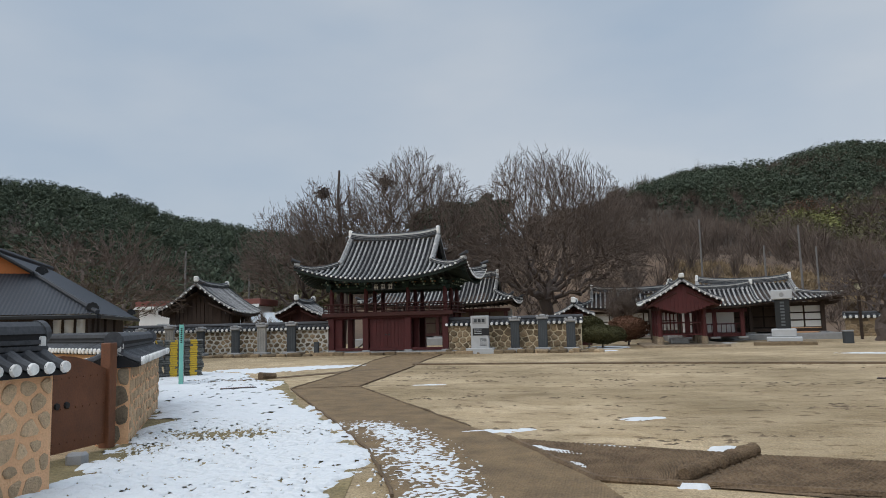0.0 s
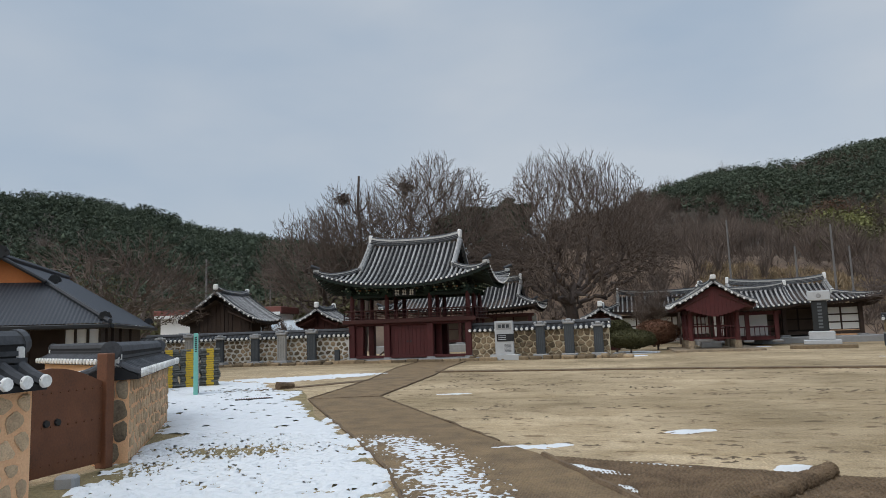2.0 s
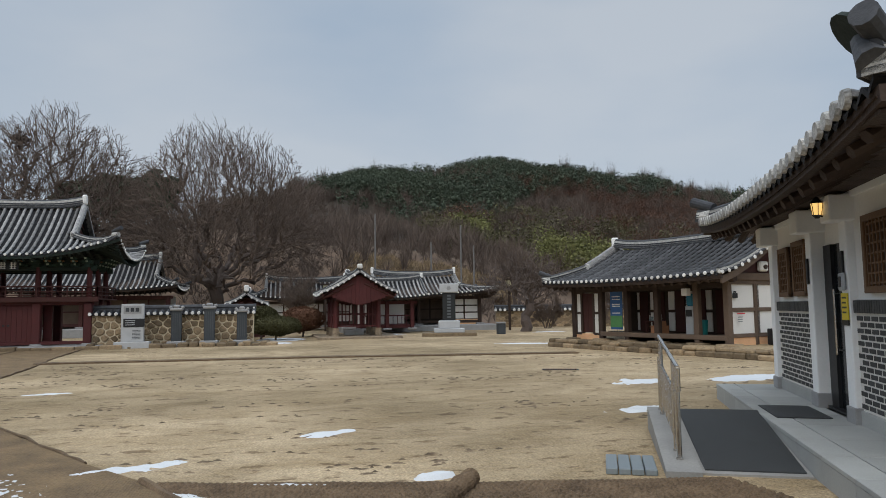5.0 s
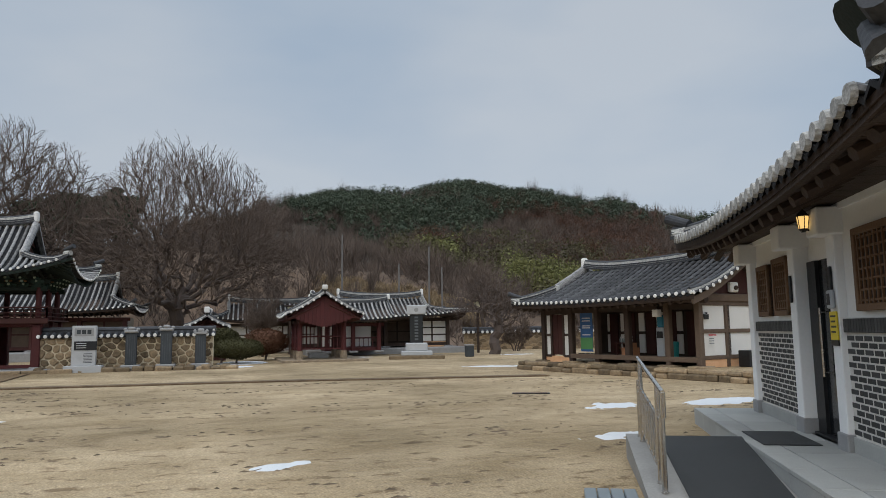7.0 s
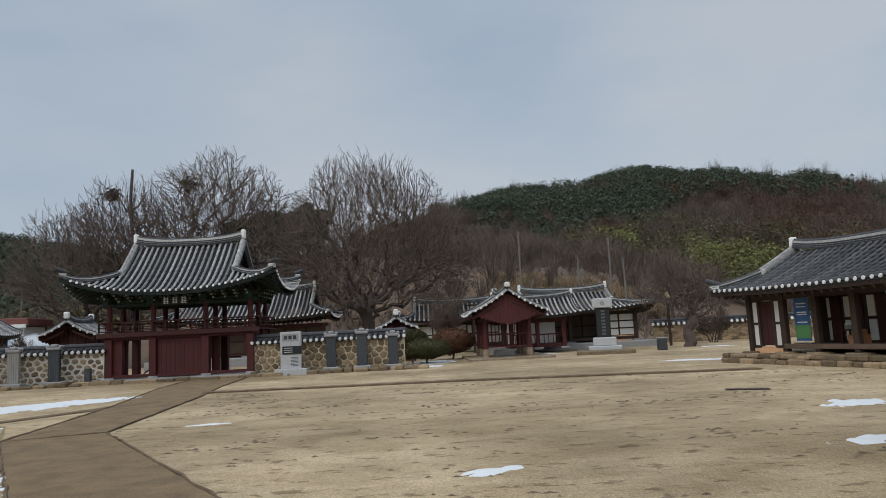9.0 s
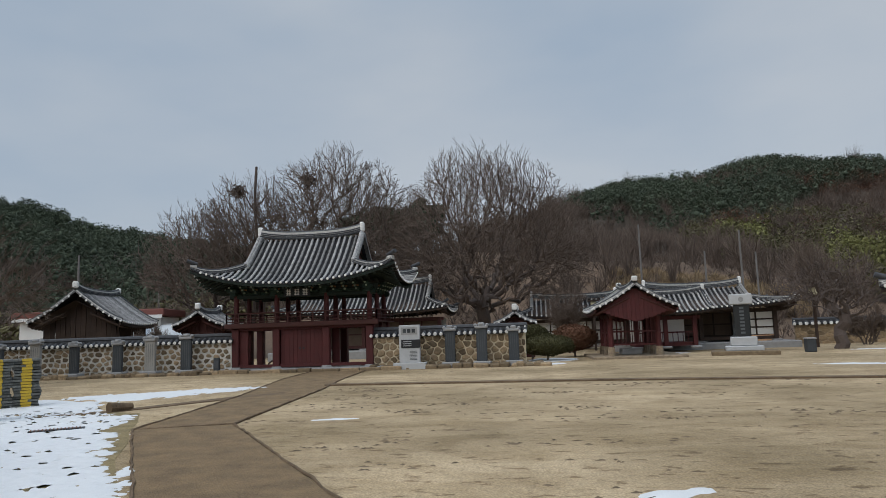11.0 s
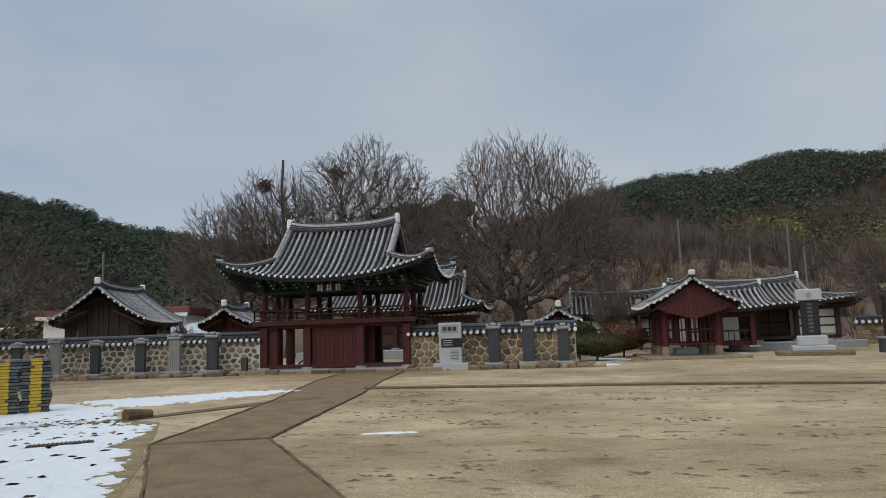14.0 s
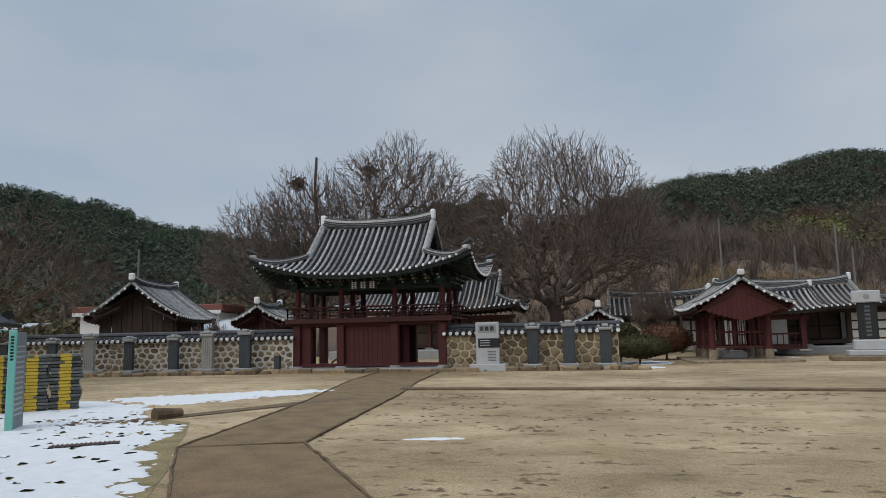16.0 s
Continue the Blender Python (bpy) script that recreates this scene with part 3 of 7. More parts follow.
def wall_cap(parent, length, z, half, step=0.24, h=0.3, thick=0.075, ends=(True, True), back=True):
    """A small gabled tile cap along x from 0 to length."""
    for sgn in ((1, -1) if back else (1,)):
        v = [(-0.06, 0, z + h * 0.5), (length + 0.06, 0, z + h * 0.5), (length + 0.06, -sgn * half, z - 0.0), (-0.06, -sgn * half, z - 0.0), (-0.06, -sgn * half, z - 0.05), (length + 0.06, -sgn * half, z - 0.05), (-0.06, 0, z - 0.06), (length + 0.06, 0, z - 0.06)]
        f = [(0, 3, 2, 1), (3, 4, 5, 2), (4, 6, 7, 5), (0, 6, 4, 3), (1, 2, 5, 7)]
        # cap bed coloured as dark as the shade between its tiles
        raw("cap_bed", v, f if sgn > 0 else [q[::-1] for q in f], M_BEDSHADE, parent)
        n = max(1, int(length / step))
        bm = bmesh.new()
        a, b = Vector((0, -0.06, h * 0.47)), Vector((0, -(half + 0.03), 0.015))
        sweep(bm, [a, a.lerp(b, 0.55) - Vector((0, 0, 0.015)), b], [(thick * c, thick * s) for c, s in HALF_TILE])
        me = bpy.data.meshes.new("cap_tile")
        bm.to_mesh(me)
        bm.free()
        me.materials.append(M_CAPTILE)
        for i in range(n + 1):
            x = length * i / n
            shared("cap_tile", me, parent, pose(x, 0, z, 0, 0, 0 if sgn > 0 else 180))
            shared("cap_tile_end", END_TILE, parent, pose(x, -sgn * (half + 0.03), z + 0.03, 0, 0, 0 if sgn > 0 else 180) @ Matrix.Scale(thick / 0.08, 4))
    pts = [Vector((length * i / 8 + (-0.05 if i == 0 else 0.05 if i == 8 else 0), 0, z + h * 0.36)) for i in range(9)]
    # near-black core paints the shadow gaps between the ridge courses
    ridge_stack(parent, pts, 0.29, h * 0.82, "cap_ridge", courses=4, core=M_BEDSHADE, roll=1.35)
    for e, x in zip(ends, (0.0, length)):
        if e:
            part("cap_end", boxm(x - 0.06, x + 0.06, -0.12, 0.12, z + h * 0.25, z + h * 0.95, 0.03), M_LIME, parent)
            sx = -1 if x == 0 else 1
            part("end_tile", tubem((x + sx * 0.03, 0, z + h * 1.0), (x + sx * 0.1, 0, z + h * 1.04), 0.13, 0.12, 14), M_CAPTILE, parent)


def stone_wall(name, label, a, b, height, thick, mortar, stone, cell, joint, depth, seed, step=0.24, cap_h=0.3, both=False, half=None, fill=(1.0, 1.0)):
    """A mortared field-stone wall from a to b with its tile cap; its face lies to the right of a-b's back, at local y = 0."""
    a, b = Vector((*a, 0)), Vector((*b, 0))
    length = (b - a).length
    w = thing(name, label, "wall", (a.x, a.y, 0), math.degrees(math.atan2(b.y - a.y, b.x - a.x)), kind="structure")
    part("wall_core", boxm(0, length, 0, thick, -0.05, height), mortar, w)
    e = bpy.data.objects.new("cap", None)
    scene.collection.objects.link(e)
    e.parent = w
    e.matrix_basis = pose(0, thick / 2, 0)
    wall_cap(e, length, height, half or thick / 2 + 0.14, step, cap_h, thick=step * 0.33)
    stone_face(w, length, 0.0, height - 0.05, Matrix(), stone, cell[0], cell[1], joint, depth, seed, fill)
    if both:
        stone_face(w, thick, 0.0, height - 0.05, pose(0, thick, 0, 0, 0, -90), M_STONEQ, thick * 0.62, 0.24, 0.012, depth * 1.6, seed + 7)
        stone_face(w, thick, 0.0, height - 0.05, pose(length, 0, 0, 0, 0, 90), M_STONEQ, thick * 0.62, 0.24, 0.012, depth * 1.6, seed + 8)
    return w


# ---- two-storey gate pavilion ----
def build_gate():
    g = thing("gate_pavilion", "two-storey dark red timber gate with grey tiled hip-and-gable roof", "gate", (-10.6, 37.2, 0))
    xs, ys = (-3.2, -1.2, 1.2, 3.25), (0.0, 1.45, 2.9)
    part("stone_platform", boxm(-3.9, 3.9, -0.9, 3.6, -0.05, 0.16, 0.03), M_GRANITE, g)
    rng = random.Random(5)
    x = -4.3
    while x < 4.2:
        w = rng.uniform(0.5, 0.95)
        part("kerb_stone", boxm(x, x + w - 0.02, -1.2 + rng.uniform(-0.04, 0.04), -0.85, -0.03, 0.15 + rng.uniform(-0.03, 0.03), 0.03), M_STONE, g)
        x += w
    for i, cx in enumerate(xs):
        for j, cy in enumerate(ys):
            part("base_stone", tubem((cx, cy, 0.14), (cx, cy, 0.24), 0.3, 0.24, 10), M_GRANITE, g)
            part("lower_post", boxm(cx - 0.17, cx + 0.17, cy - 0.17, cy + 0.17, 0.22, 2.02, 0.03), M_RED, g)
            part("upper_post", tubem((cx, cy, 2.12), (cx, cy, 3.72), 0.125, 0.115, 12), M_RED, g)
            bm = bmesh.new()
            box(bm, cx - 0.3, cx + 0.3, cy - 0.1, cy + 0.1, 3.5, 3.64)
            box(bm, cx - 0.12, cx + 0.12, cy - 0.42, cy + 0.42, 3.56, 3.72)
            box(bm, cx - 0.2, cx + 0.2, cy - 0.55 if j == 0 else cy - 0.2, cy + 0.2, 3.72, 3.86)
            part("bracket", bm, M_GREEN, g)
    for cy in ys:
        part("floor_beam", boxm(-3.45, 3.5, cy - 0.13, cy + 0.13, 1.92, 2.16, 0.02), M_RED, g)
        part("head_beam", boxm(-3.5, 3.55, cy - 0.09, cy + 0.09, 3.42, 3.58, 0.02), M_GREEND, g)
        part("eave_beam", boxm(-3.6, 3.65, cy - 0.11, cy + 0.11, 3.72, 3.92, 0.02), M_GREEND, g)
    for cx in xs:
        part("cross_beam", boxm(cx - 0.12, cx + 0.12, -0.1, 3.0, 1.9, 2.1), M_REDBR, g)
        part("tie_beam", boxm(cx - 0.1, cx + 0.1, -0.1, 3.0, 3.55, 3.8), M_GREEND, g)
    # upper floor boards and projecting edge
    for k in range(12):
        part("floor_board", boxm(-3.6 + 0.61 * k, -3.6 + 0.61 * (k + 1) - 0.01, -0.28, 3.18, 2.14, 2.2), M_REDBR, g)
    part("floor_edge", boxm(-3.66, 3.72, -0.34, -0.27, 2.04, 2.26, 0.015), M_REDBR, g)
    # railing round the upper floor
    def rail(p0, p1, n):
        for z, t in ((2.72, 0.035), (2.5, 0.02), (2.34, 0.02)):
            bm = bmesh.new()
            tube(bm, (*p0, z), (*p1, z), t, t, 8)
            part("rail", bm, M_REDBR, g)
        for k in range(n + 1):
            t = k / n
            px, py = p0[0] + (p1[0] - p0[0]) * t, p0[1] + (p1[1] - p0[1]) * t
            part("baluster", boxm(px - 0.025, px + 0.025, py - 0.025, py + 0.025, 2.18, 2.72), M_REDBR, g)
    rail((-3.58, -0.24), (3.64, -0.24), 12)
    rail((-3.58, 3.12), (3.64, 3.12), 12)
    rail((-3.58, -0.24), (-3.58, 3.12), 5)
    rail((3.64, -0.24), (3.64, 3.12), 5)
    # centre bay: double plank door; side bays: open, with side panels
    for k in range(10):
        x0 = -1.03 + 0.206 * k
        d = part("door_board", boxm(x0 + 0.003, x0 + 0.203, 0.0, 0.06, 0.3, 1.92, 0.006), M_RED, g)
    for sx in (-1, 1):
        part("door_ring", tubem((sx * 0.09, -0.02, 1.05), (sx * 0.09, -0.035, 1.05), 0.05, 0.05, 10), M_BLACK, g)
        part("door_batten", boxm(min(0.02 * sx, sx), max(0.02 * sx, sx), -0.03, 0.0, 1.72, 1.8), M_RED, g)
    part("door_sill", boxm(-3.2, 3.25, -0.1, 0.12, 0.2, 0.34, 0.01), M_RED, g)
    for x0, x1 in ((-1.2, -1.03), (1.03, 1.2)):
        part("door_jamb", boxm(x0, x1, -0.05, 0.1, 0.3, 1.95), M_RED, g)
    part("side_panel", boxm(-3.05, -2.62, 0.0, 0.06, 0.3, 1.92), M_RED, g)
    part("side_panel", boxm(1.3, 1.62, 0.6, 0.66, 0.3, 1.92), M_RED, g)
    part("brace", tubem((-2.3, 1.6, 0.3), (-1.7, 2.2, 0.85), 0.04), M_WOODL, g)
    # name board with three characters
    nb = part("name_board", boxm(-0.62, 0.62, -0.62, -0.56, 3.42, 3.8, 0.015), M_BLACK, g, "black name board with white characters")
    for k in range(3):
        cx = -0.4 + 0.4 * k
        bm = bmesh.new()
        for q in range(4):
            box(bm, cx - 0.12, cx + 0.12, -0.632, -0.622, 3.48 + 0.075 * q, 3.505 + 0.075 * q)
        box(bm, cx - 0.07, cx - 0.035, -0.634, -0.624, 3.47, 3.76)
        box(bm, cx + 0.05, cx + 0.085, -0.634, -0.624, 3.47, 3.76)
        part("lettering", bm, M_LIME, nb)
    # bracket sets under the eaves, painted green with pale tips
    def bracket_set(px, py, nx, ny):
        b = bpy.data.objects.new("bracket_set", None)
        scene.collection.objects.link(b)
        b.parent = g
        b.matrix_basis = pose(px, py, 0, 0, 0, math.degrees(math.atan2(nx, -ny)))
        for k in range(3):
            part("arm", boxm(-0.05, 0.05, -0.28 - 0.24 * k, 0.1, 3.62 + 0.12 * k, 3.71 + 0.12 * k, 0.015), M_GREEN, b)
            part("arm_tip", boxm(-0.045, 0.045, -0.34 - 0.24 * k, -0.28 - 0.24 * k, 3.65 + 0.12 * k, 3.73 + 0.12 * k, 0.015), M_PALEGREEN, b)
            part("cross_block", boxm(-0.17 + 0.03 * k, 0.17 - 0.03 * k, -0.2 - 0.22 * k, -0.12 - 0.22 * k, 3.66 + 0.12 * k, 3.74 + 0.12 * k, 0.015), M_OCHRE if k == 1 else M_GREEN, b)
    for k in range(13):
        bracket_set(-3.2 + 6.45 * k / 12, 0.0, 0, -1)
    for k in range(1, 6):
        bracket_set(3.25, 2.9 * k / 6, 1, 0)
        bracket_set(-3.2, 2.9 * k / 6, -1, 0)
    # painted panels between brackets
    for x0, x1 in zip(xs, xs[1:]):
        for k in range(3):
            a = x0 + 0.35 + (x1 - x0 - 0.7) * k / 3
            part("painted_panel", boxm(a, a + (x1 - x0 - 0.7) / 3 - 0.05, -0.06, -0.02, 3.6, 3.71), M_GREEN, g)
    roof = thing("roof")
    roof.parent = g
    roof.matrix_basis = pose(0, 1.45, 0)
    giwa_roof(roof, 4.75, 3.0, 2.6, 3.98, 6.38, 0.8, rafter_mat=M_GREEND, sg_frac=0.55)
    return g


build_gate()

# compound walls either side of the gate
stone_wall("wall_east", "mortared field-stone wall with tile cap and white tile ends", (-7.25, 37.15), (-0.3, 37.15), 1.46, 0.5, M_MORTAR, M_STONE, (0.36, 0.29), 0.026, 0.06, 3, step=0.26)
stone_wall("wall_west", "long mortared field-stone wall with tile cap beside the gate", (-32.0, 34.6), (-13.95, 37.0), 1.44, 0.5, M_MORTARW, M_STONE, (0.33, 0.24), 0.034, 0.05, 4, step=0.26, fill=(0.8, 1.0))


# ---- other tiled buildings ----
def frame_hall(name, label, loc, rz, cols, depth, zt, L, D, R, ze, zr, base_z=0.3, roof_kw=None, wood=M_WOOD, y_off=None, front_open=False):
    """A timber hall: base, posts along the front at the given x, rear and end walls, tiled roof. Front faces -y."""
    h = thing(name, label, "building", loc, rz)
    w0, w1 = cols[0], cols[-1]
    for x in cols:
        part("base_stone", boxm(x - 0.28, x + 0.28, -0.28, 0.28, base_z - 0.04, base_z + 0.1, 0.04), M_GRANITE, h)
        part("post", boxm(x - 0.12, x + 0.12, -0.12, 0.12, base_z + 0.08, zt, 0.02), wood, h)
    part("front_beam", boxm(w0 - 0.3, w1 + 0.3, -0.1, 0.1, zt - 0.22, zt, 0.02), wood, h)
    part("rear_wall", boxm(w0, w1, depth - 0.1, depth, base_z, zt), M_PLASTER, h)
    part("floor_deck", boxm(w0 - 0.1, w1 + 0.1, 0.05, depth - 0.1, base_z + 0.1, base_z + 0.3), wood, h)
    cx = (w0 + w1) / 2
    roof = thing("roof")
    roof.parent = h
    roof.matrix_basis = pose(cx, depth / 2, 0)
    giwa_roof(roof, L, D, R, ze, zr, **(roof_kw or {}))
    return h


def panel_wall(parent, x0, x1, y, z0, z1, rows=2, cols=1, wood=M_WOOD, fill=M_PLASTER):
    """Plaster panels in a timber frame, facing -y."""
    for i in range(cols):
        for j in range(rows):
            a, b = x0 + (x1 - x0) * i / cols, x0 + (x1 - x0) * (i + 1) / cols
            c, d = z0 + (z1 - z0) * j / rows, z0 + (z1 - z0) * (j + 1) / rows
            part("plaster_panel", boxm(a + 0.04, b - 0.04, y, y + 0.08, c + 0.04, d - 0.04), fill, parent)
    for i in range(cols + 1):
        a = x0 + (x1 - x0) * i / cols
        part("stud", boxm(a - 0.05, a + 0.05, y - 0.03, y + 0.1, z0, z1), wood, parent)
    for j in range(rows + 1):
        c = z0 + (z1 - z0) * j / rows
        part("beam", boxm(x0, x1, y - 0.026, y + 0.09, c - 0.045, c + 0.045), wood, parent)


# main hall seen behind the gate
mh = frame_hall("main_hall", "timber hall with grey tiled roof behind the gate", (-11.5, 52.0, 0), 0, (-5.2, -2.6, 0, 2.6, 5.2), 3.4, 2.6, 5.9, 3.0, 4.4, 2.95, 4.95, 0.55, dict(rise=0.32, step=0.3), wood=M_REDBR)
part("stone_terrace", boxm(-6.2, 6.2, -1.6, 4.4, -0.1, 0.55, 0.05), M_GRANITE, mh)
panel_wall(mh, -5.2, 5.2, 0.6, 0.8, 2.4, 2, 8, M_REDBR, M_WOODL)

# inner hall on the far side of the court
ih = frame_hall("inner_hall", "low timber hall with white plaster panels and tiled roof", (10.2, 51.0, 0), 0, (-4.4, -2.2, 0.0, 2.2, 4.4), 3.6, 2.4, 5.5, 3.1, 3.0, 2.5, 3.85, 0.4, dict(rise=0.4, step=0.3))
part("stone_terrace", boxm(-5.4, 5.4, -1.3, 4.4, -0.1, 0.4, 0.05), M_GRANITE, ih)
panel_wall(ih, 2.2, 4.4, 0.1, 0.75, 2.2, 3, 2)
panel_wall(ih, -4.4, 2.2, 1.4, 0.75, 2.2, 2, 6, M_WOOD, M_WOODL)
part("orange_skirting", boxm(2.2, 4.4, 0.06, 0.16, 0.4, 0.75), M_CLAY, ih)

# red pavilion with its gable to the court
pv = thing("red_pavilion", "small open red timber pavilion with tiled gable roof", "pavilion", (4.92, 41.2, 0), 2)
part("stone_platform", boxm(-2.1, 2.3, -0.9, 4.2, -0.08, 0.12, 0.03), M_STONEQ, pv)
for x in (-1.15, 1.15):
    for y in (0.0, 1.6, 3.2):
        part("base_stone", tubem((x, y, 0.1), (x, y, 0.55), 0.2, 0.16, 10), M_STONEQ, pv)
        part("post", tubem((x, y, 0.48), (x, y, 2.15), 0.13, 0.12, 10), M_RED, pv)
for x in (-1.15, 1.15):
    part("beam", boxm(x - 0.09, x + 0.09, -0.5, 3.7, 1.98, 2.16), M_REDBR, pv)
    for z in (0.62, 1.2):
        part("rail", boxm(x - 0.03, x + 0.03, 0, 3.2, z, z + 0.07), M_RED, pv)
    for k in range(14):
        part("baluster", boxm(x - 0.02, x + 0.02, 0.2 + 0.215 * k, 0.24 + 0.215 * k, 0.6, 1.98), M_RED, pv)
for y in (0.0, 3.2):
    part("beam", boxm(-1.3, 1.3, y - 0.09, y + 0.09, 1.96, 2.14), M_REDBR, pv)
    for z in (0.62, 1.25):
        part("rail", boxm(-1.15, 1.15, y - 0.03, y + 0.03, z, z + 0.07), M_RED, pv)
    for k in range(11):
        part("baluster", boxm(-1.05 + 0.205 * k, -1.01 + 0.205 * k, y - 0.02, y + 0.02, 0.6, 1.98), M_RED, pv)
part("inner_stone", boxm(-0.5, 0.5, 1.0, 2.0, 0.12, 0.42, 0.04), M_GRANITE, pv)
pr = thing("roof")
pr.parent = pv
pr.matrix_basis = pose(0, 1.6, 0, 0, 0, 90)
giwa_roof(pr, 2.6, 1.98, 2.6, 2.3, 3.5, 0.12, hip=False, rafter_mat=M_REDBR, ridge_h=0.2, sag=1.15)
for sx, yy in ((-1, -0.75), (1, 3.9)):
    for k in range(16):
        x = -1.6 + 3.2 * k / 16
        xm = x + 0.1
        top = 2.28 + 1.2 * max(0.0, 1 - abs(xm) / 1.98) ** 1.15 - 0.06
        low = 2.28 - 0.52 * max(0.0, 1 - abs(xm) / 1.6) ** 0.8
        part("gable_board", boxm(x, x + 0.194, yy - 0.03, yy + 0.03, low, top), M_RED, pv)

# shed with its plank gable towards the court, behind the west wall
def plank_shed(name, label, loc, rz, half, depth, ze, zr, wood, planks=14, lower=1.2):
    s = thing(name, label, "shed", loc, rz)
    w = half * 0.78
    for x in (-w, w):
        for y in (0.4, depth - 0.4):
            part("post", boxm(x - 0.1, x + 0.1, y - 0.1, y + 0.1, 0, ze), wood, s)
    for y in (0.4, depth - 0.4):
        part("beam", boxm(-w - 0.1, w + 0.1, y - 0.09, y + 0.09, ze - 0.35, ze - 0.15), wood, s)
        for k in range(planks):
            x = -w + 2 * w * k / planks
            xm = x + w / planks
            top = ze + (zr - ze) * max(0.0, 1 - abs(xm) / half) ** 1.15 - 0.06
            part("gable_plank", boxm(x + 0.014, x + 2 * w / planks - 0.014, y - 0.13 - 0.03 * (k % 2), y - 0.1, ze - 0.75 + random.uniform(-0.02, 0.02), top), wood, s)
            if k % 2:
                part("slat", boxm(x, x + 0.05, y, y + 0.04, 0.1, ze - 0.7), wood, s)
    part("rear_boarding", boxm(-w, w, depth / 2, depth / 2 + 0.06, 0, ze), wood, s)
    r = thing("roof")
    r.parent = s
    r.matrix_basis = pose(0, depth / 2, 0, 0, 0, 90)
    giwa_roof(r, depth / 2 + 0.5, half, depth / 2 + 0.5, ze, zr, 0.15, hip=False, rafter_mat=wood, ridge_h=0.3, sag=1.15, step=0.3)
    return s


plank_shed("plank_shed", "dark plank shed with tiled gable roof behind the wall", (-23.65, 39.6, 0), 12, 2.35, 4.6, 2.55, 4.3, M_WOOD)
plank_shed("small_gatehouse", "small red-brown gatehouse with tiled gable roof", (-18.05, 42.0, 0), 5, 1.4, 2.2, 2.2, 3.05, M_REDBR, 10)
plank_shed("small_gatehouse", "small tiled gatehouse roof beyond the stone wall", (-1.0, 45.0, 0), 0, 1.15, 2.0, 1.75, 2.45, M_REDBR, 10)

# long hall with an open porch on the east side
lh = thing("porch_hall", "long dark timber hall with open porch and tiled roof", "building", (11.36, 28.96, 0), -72.95)
HX = (0.0, 1.5, 2.8, 4.2, 5.86, 7.0)
rng = random.Random(21)
part("terrace_fill", boxm(-0.6, 9.4, 0.25, 6.5, -0.05, 0.3), M_SAND, lh)
for row, (z0, z1, inset) in enumerate(((-0.03, 0.16, 0.0), (0.15, 0.31, 0.12))):
    x = -0.7
    while x < 9.5:
        w = rng.uniform(0.32, 0.75)
        part("terrace_stone", boxm(x, x + w - 0.015, inset + rng.uniform(-0.05, 0.05), 0.5, z0, z1 + rng.uniform(-0.03, 0.03), 0.045), M_STONE, lh)
        x += w
for row in range(2):
    y = 0.5
    while y < 6:
        w = rng.uniform(0.35, 0.7)
        part("terrace_stone", boxm(-0.75 + 0.1 * row, -0.45, y, y + w - 0.015, -0.03 + 0.17 * row, 0.15 + 0.15 * row, 0.04), M_STONE, lh)
        y += w
for i, x in enumerate(HX):
    part("base_stone", boxm(x - 0.32, x + 0.32, 0.62, 1.2, 0.26, 0.36, 0.04), M_STONE, lh)
    part("post", boxm(x - 0.1, x + 0.1, 0.8, 1.0, 0.34, 2.3, 0.02), M_WOODL if i > 3 else M_WOOD, lh)
part("eave_beam", tubem((-0.4, 0.9, 2.36), (7.3, 0.9, 2.36), 0.11, None, 8), M_WOOD, lh)
part("lintel", boxm(0, 7.0, 0.84, 0.96, 2.08, 2.24), M_WOOD, lh)
part("porch_floor", boxm(1.5, 7.0, 0.85, 2.3, 0.5, 0.58), M_WOODL, lh)
part("porch_edge", boxm(1.5, 7.0, 0.78, 0.86, 0.46, 0.62, 0.01), M_WOODL, lh)
part("skirting", boxm(0.1, 1.4, 0.86, 0.98, 0.3, 0.52), M_CLAY, lh)
for x0, x1 in ((0.1, 0.42), (1.08, 1.4)):
    panel_wall(lh, x0, x1, 0.88, 0.52, 2.08, 2, 1)
for k in range(2):
    part("plank_door", boxm(0.42 + 0.33 * k, 0.74 + 0.33 * k, 0.9, 0.95, 0.56, 2.05, 0.01), M_REDBR, lh)
part("inner_wall", boxm(1.5, 7.0, 2.3, 2.42, 0.3, 2.5), M_WOOD, lh)
for x in (2.1, 2.75, 3.6, 4.4, 5.2, 6.1, 6.75):
    part("plaster_panel", boxm(x - 0.13, x + 0.13, 2.26, 2.3, 1.4, 2.05), M_PLASTER, lh)
    part("plaster_panel", boxm(x - 0.13, x + 0.13, 2.26, 2.3, 0.65, 1.3), M_PLASTER, lh)
for x in (2.3, 3.1, 4.0, 4.9, 5.7):
    part("plank_door", boxm(x - 0.2, x + 0.2, 2.24, 2.29, 0.6, 2.05, 0.01), M_REDBR, lh)
# gable end in white plaster with exposed timbers
end_y = [0.9, 2.2, 3.6, 4.9]
part("end_wall", boxm(6.92, 7.0, 0.95, 4.9, 0.62, 2.2), M_PLASTER, lh)
bm = bmesh.new()
outline = [(0.9, 2.2)] + [(2.9 + 2.0 * k / 4, 2.42 + 1.33 * (1 - abs(2.0 * k / 4) / 3.05) ** 1.3 - 0.2) for k in range(-4, 5)] + [(4.9, 2.2)]
sides = [[bm.verts.new((x, y, z)) for y, z in outline] for x in (6.9, 6.98)]
bm.faces.new(sides[0])
bm.faces.new(sides[1][::-1])
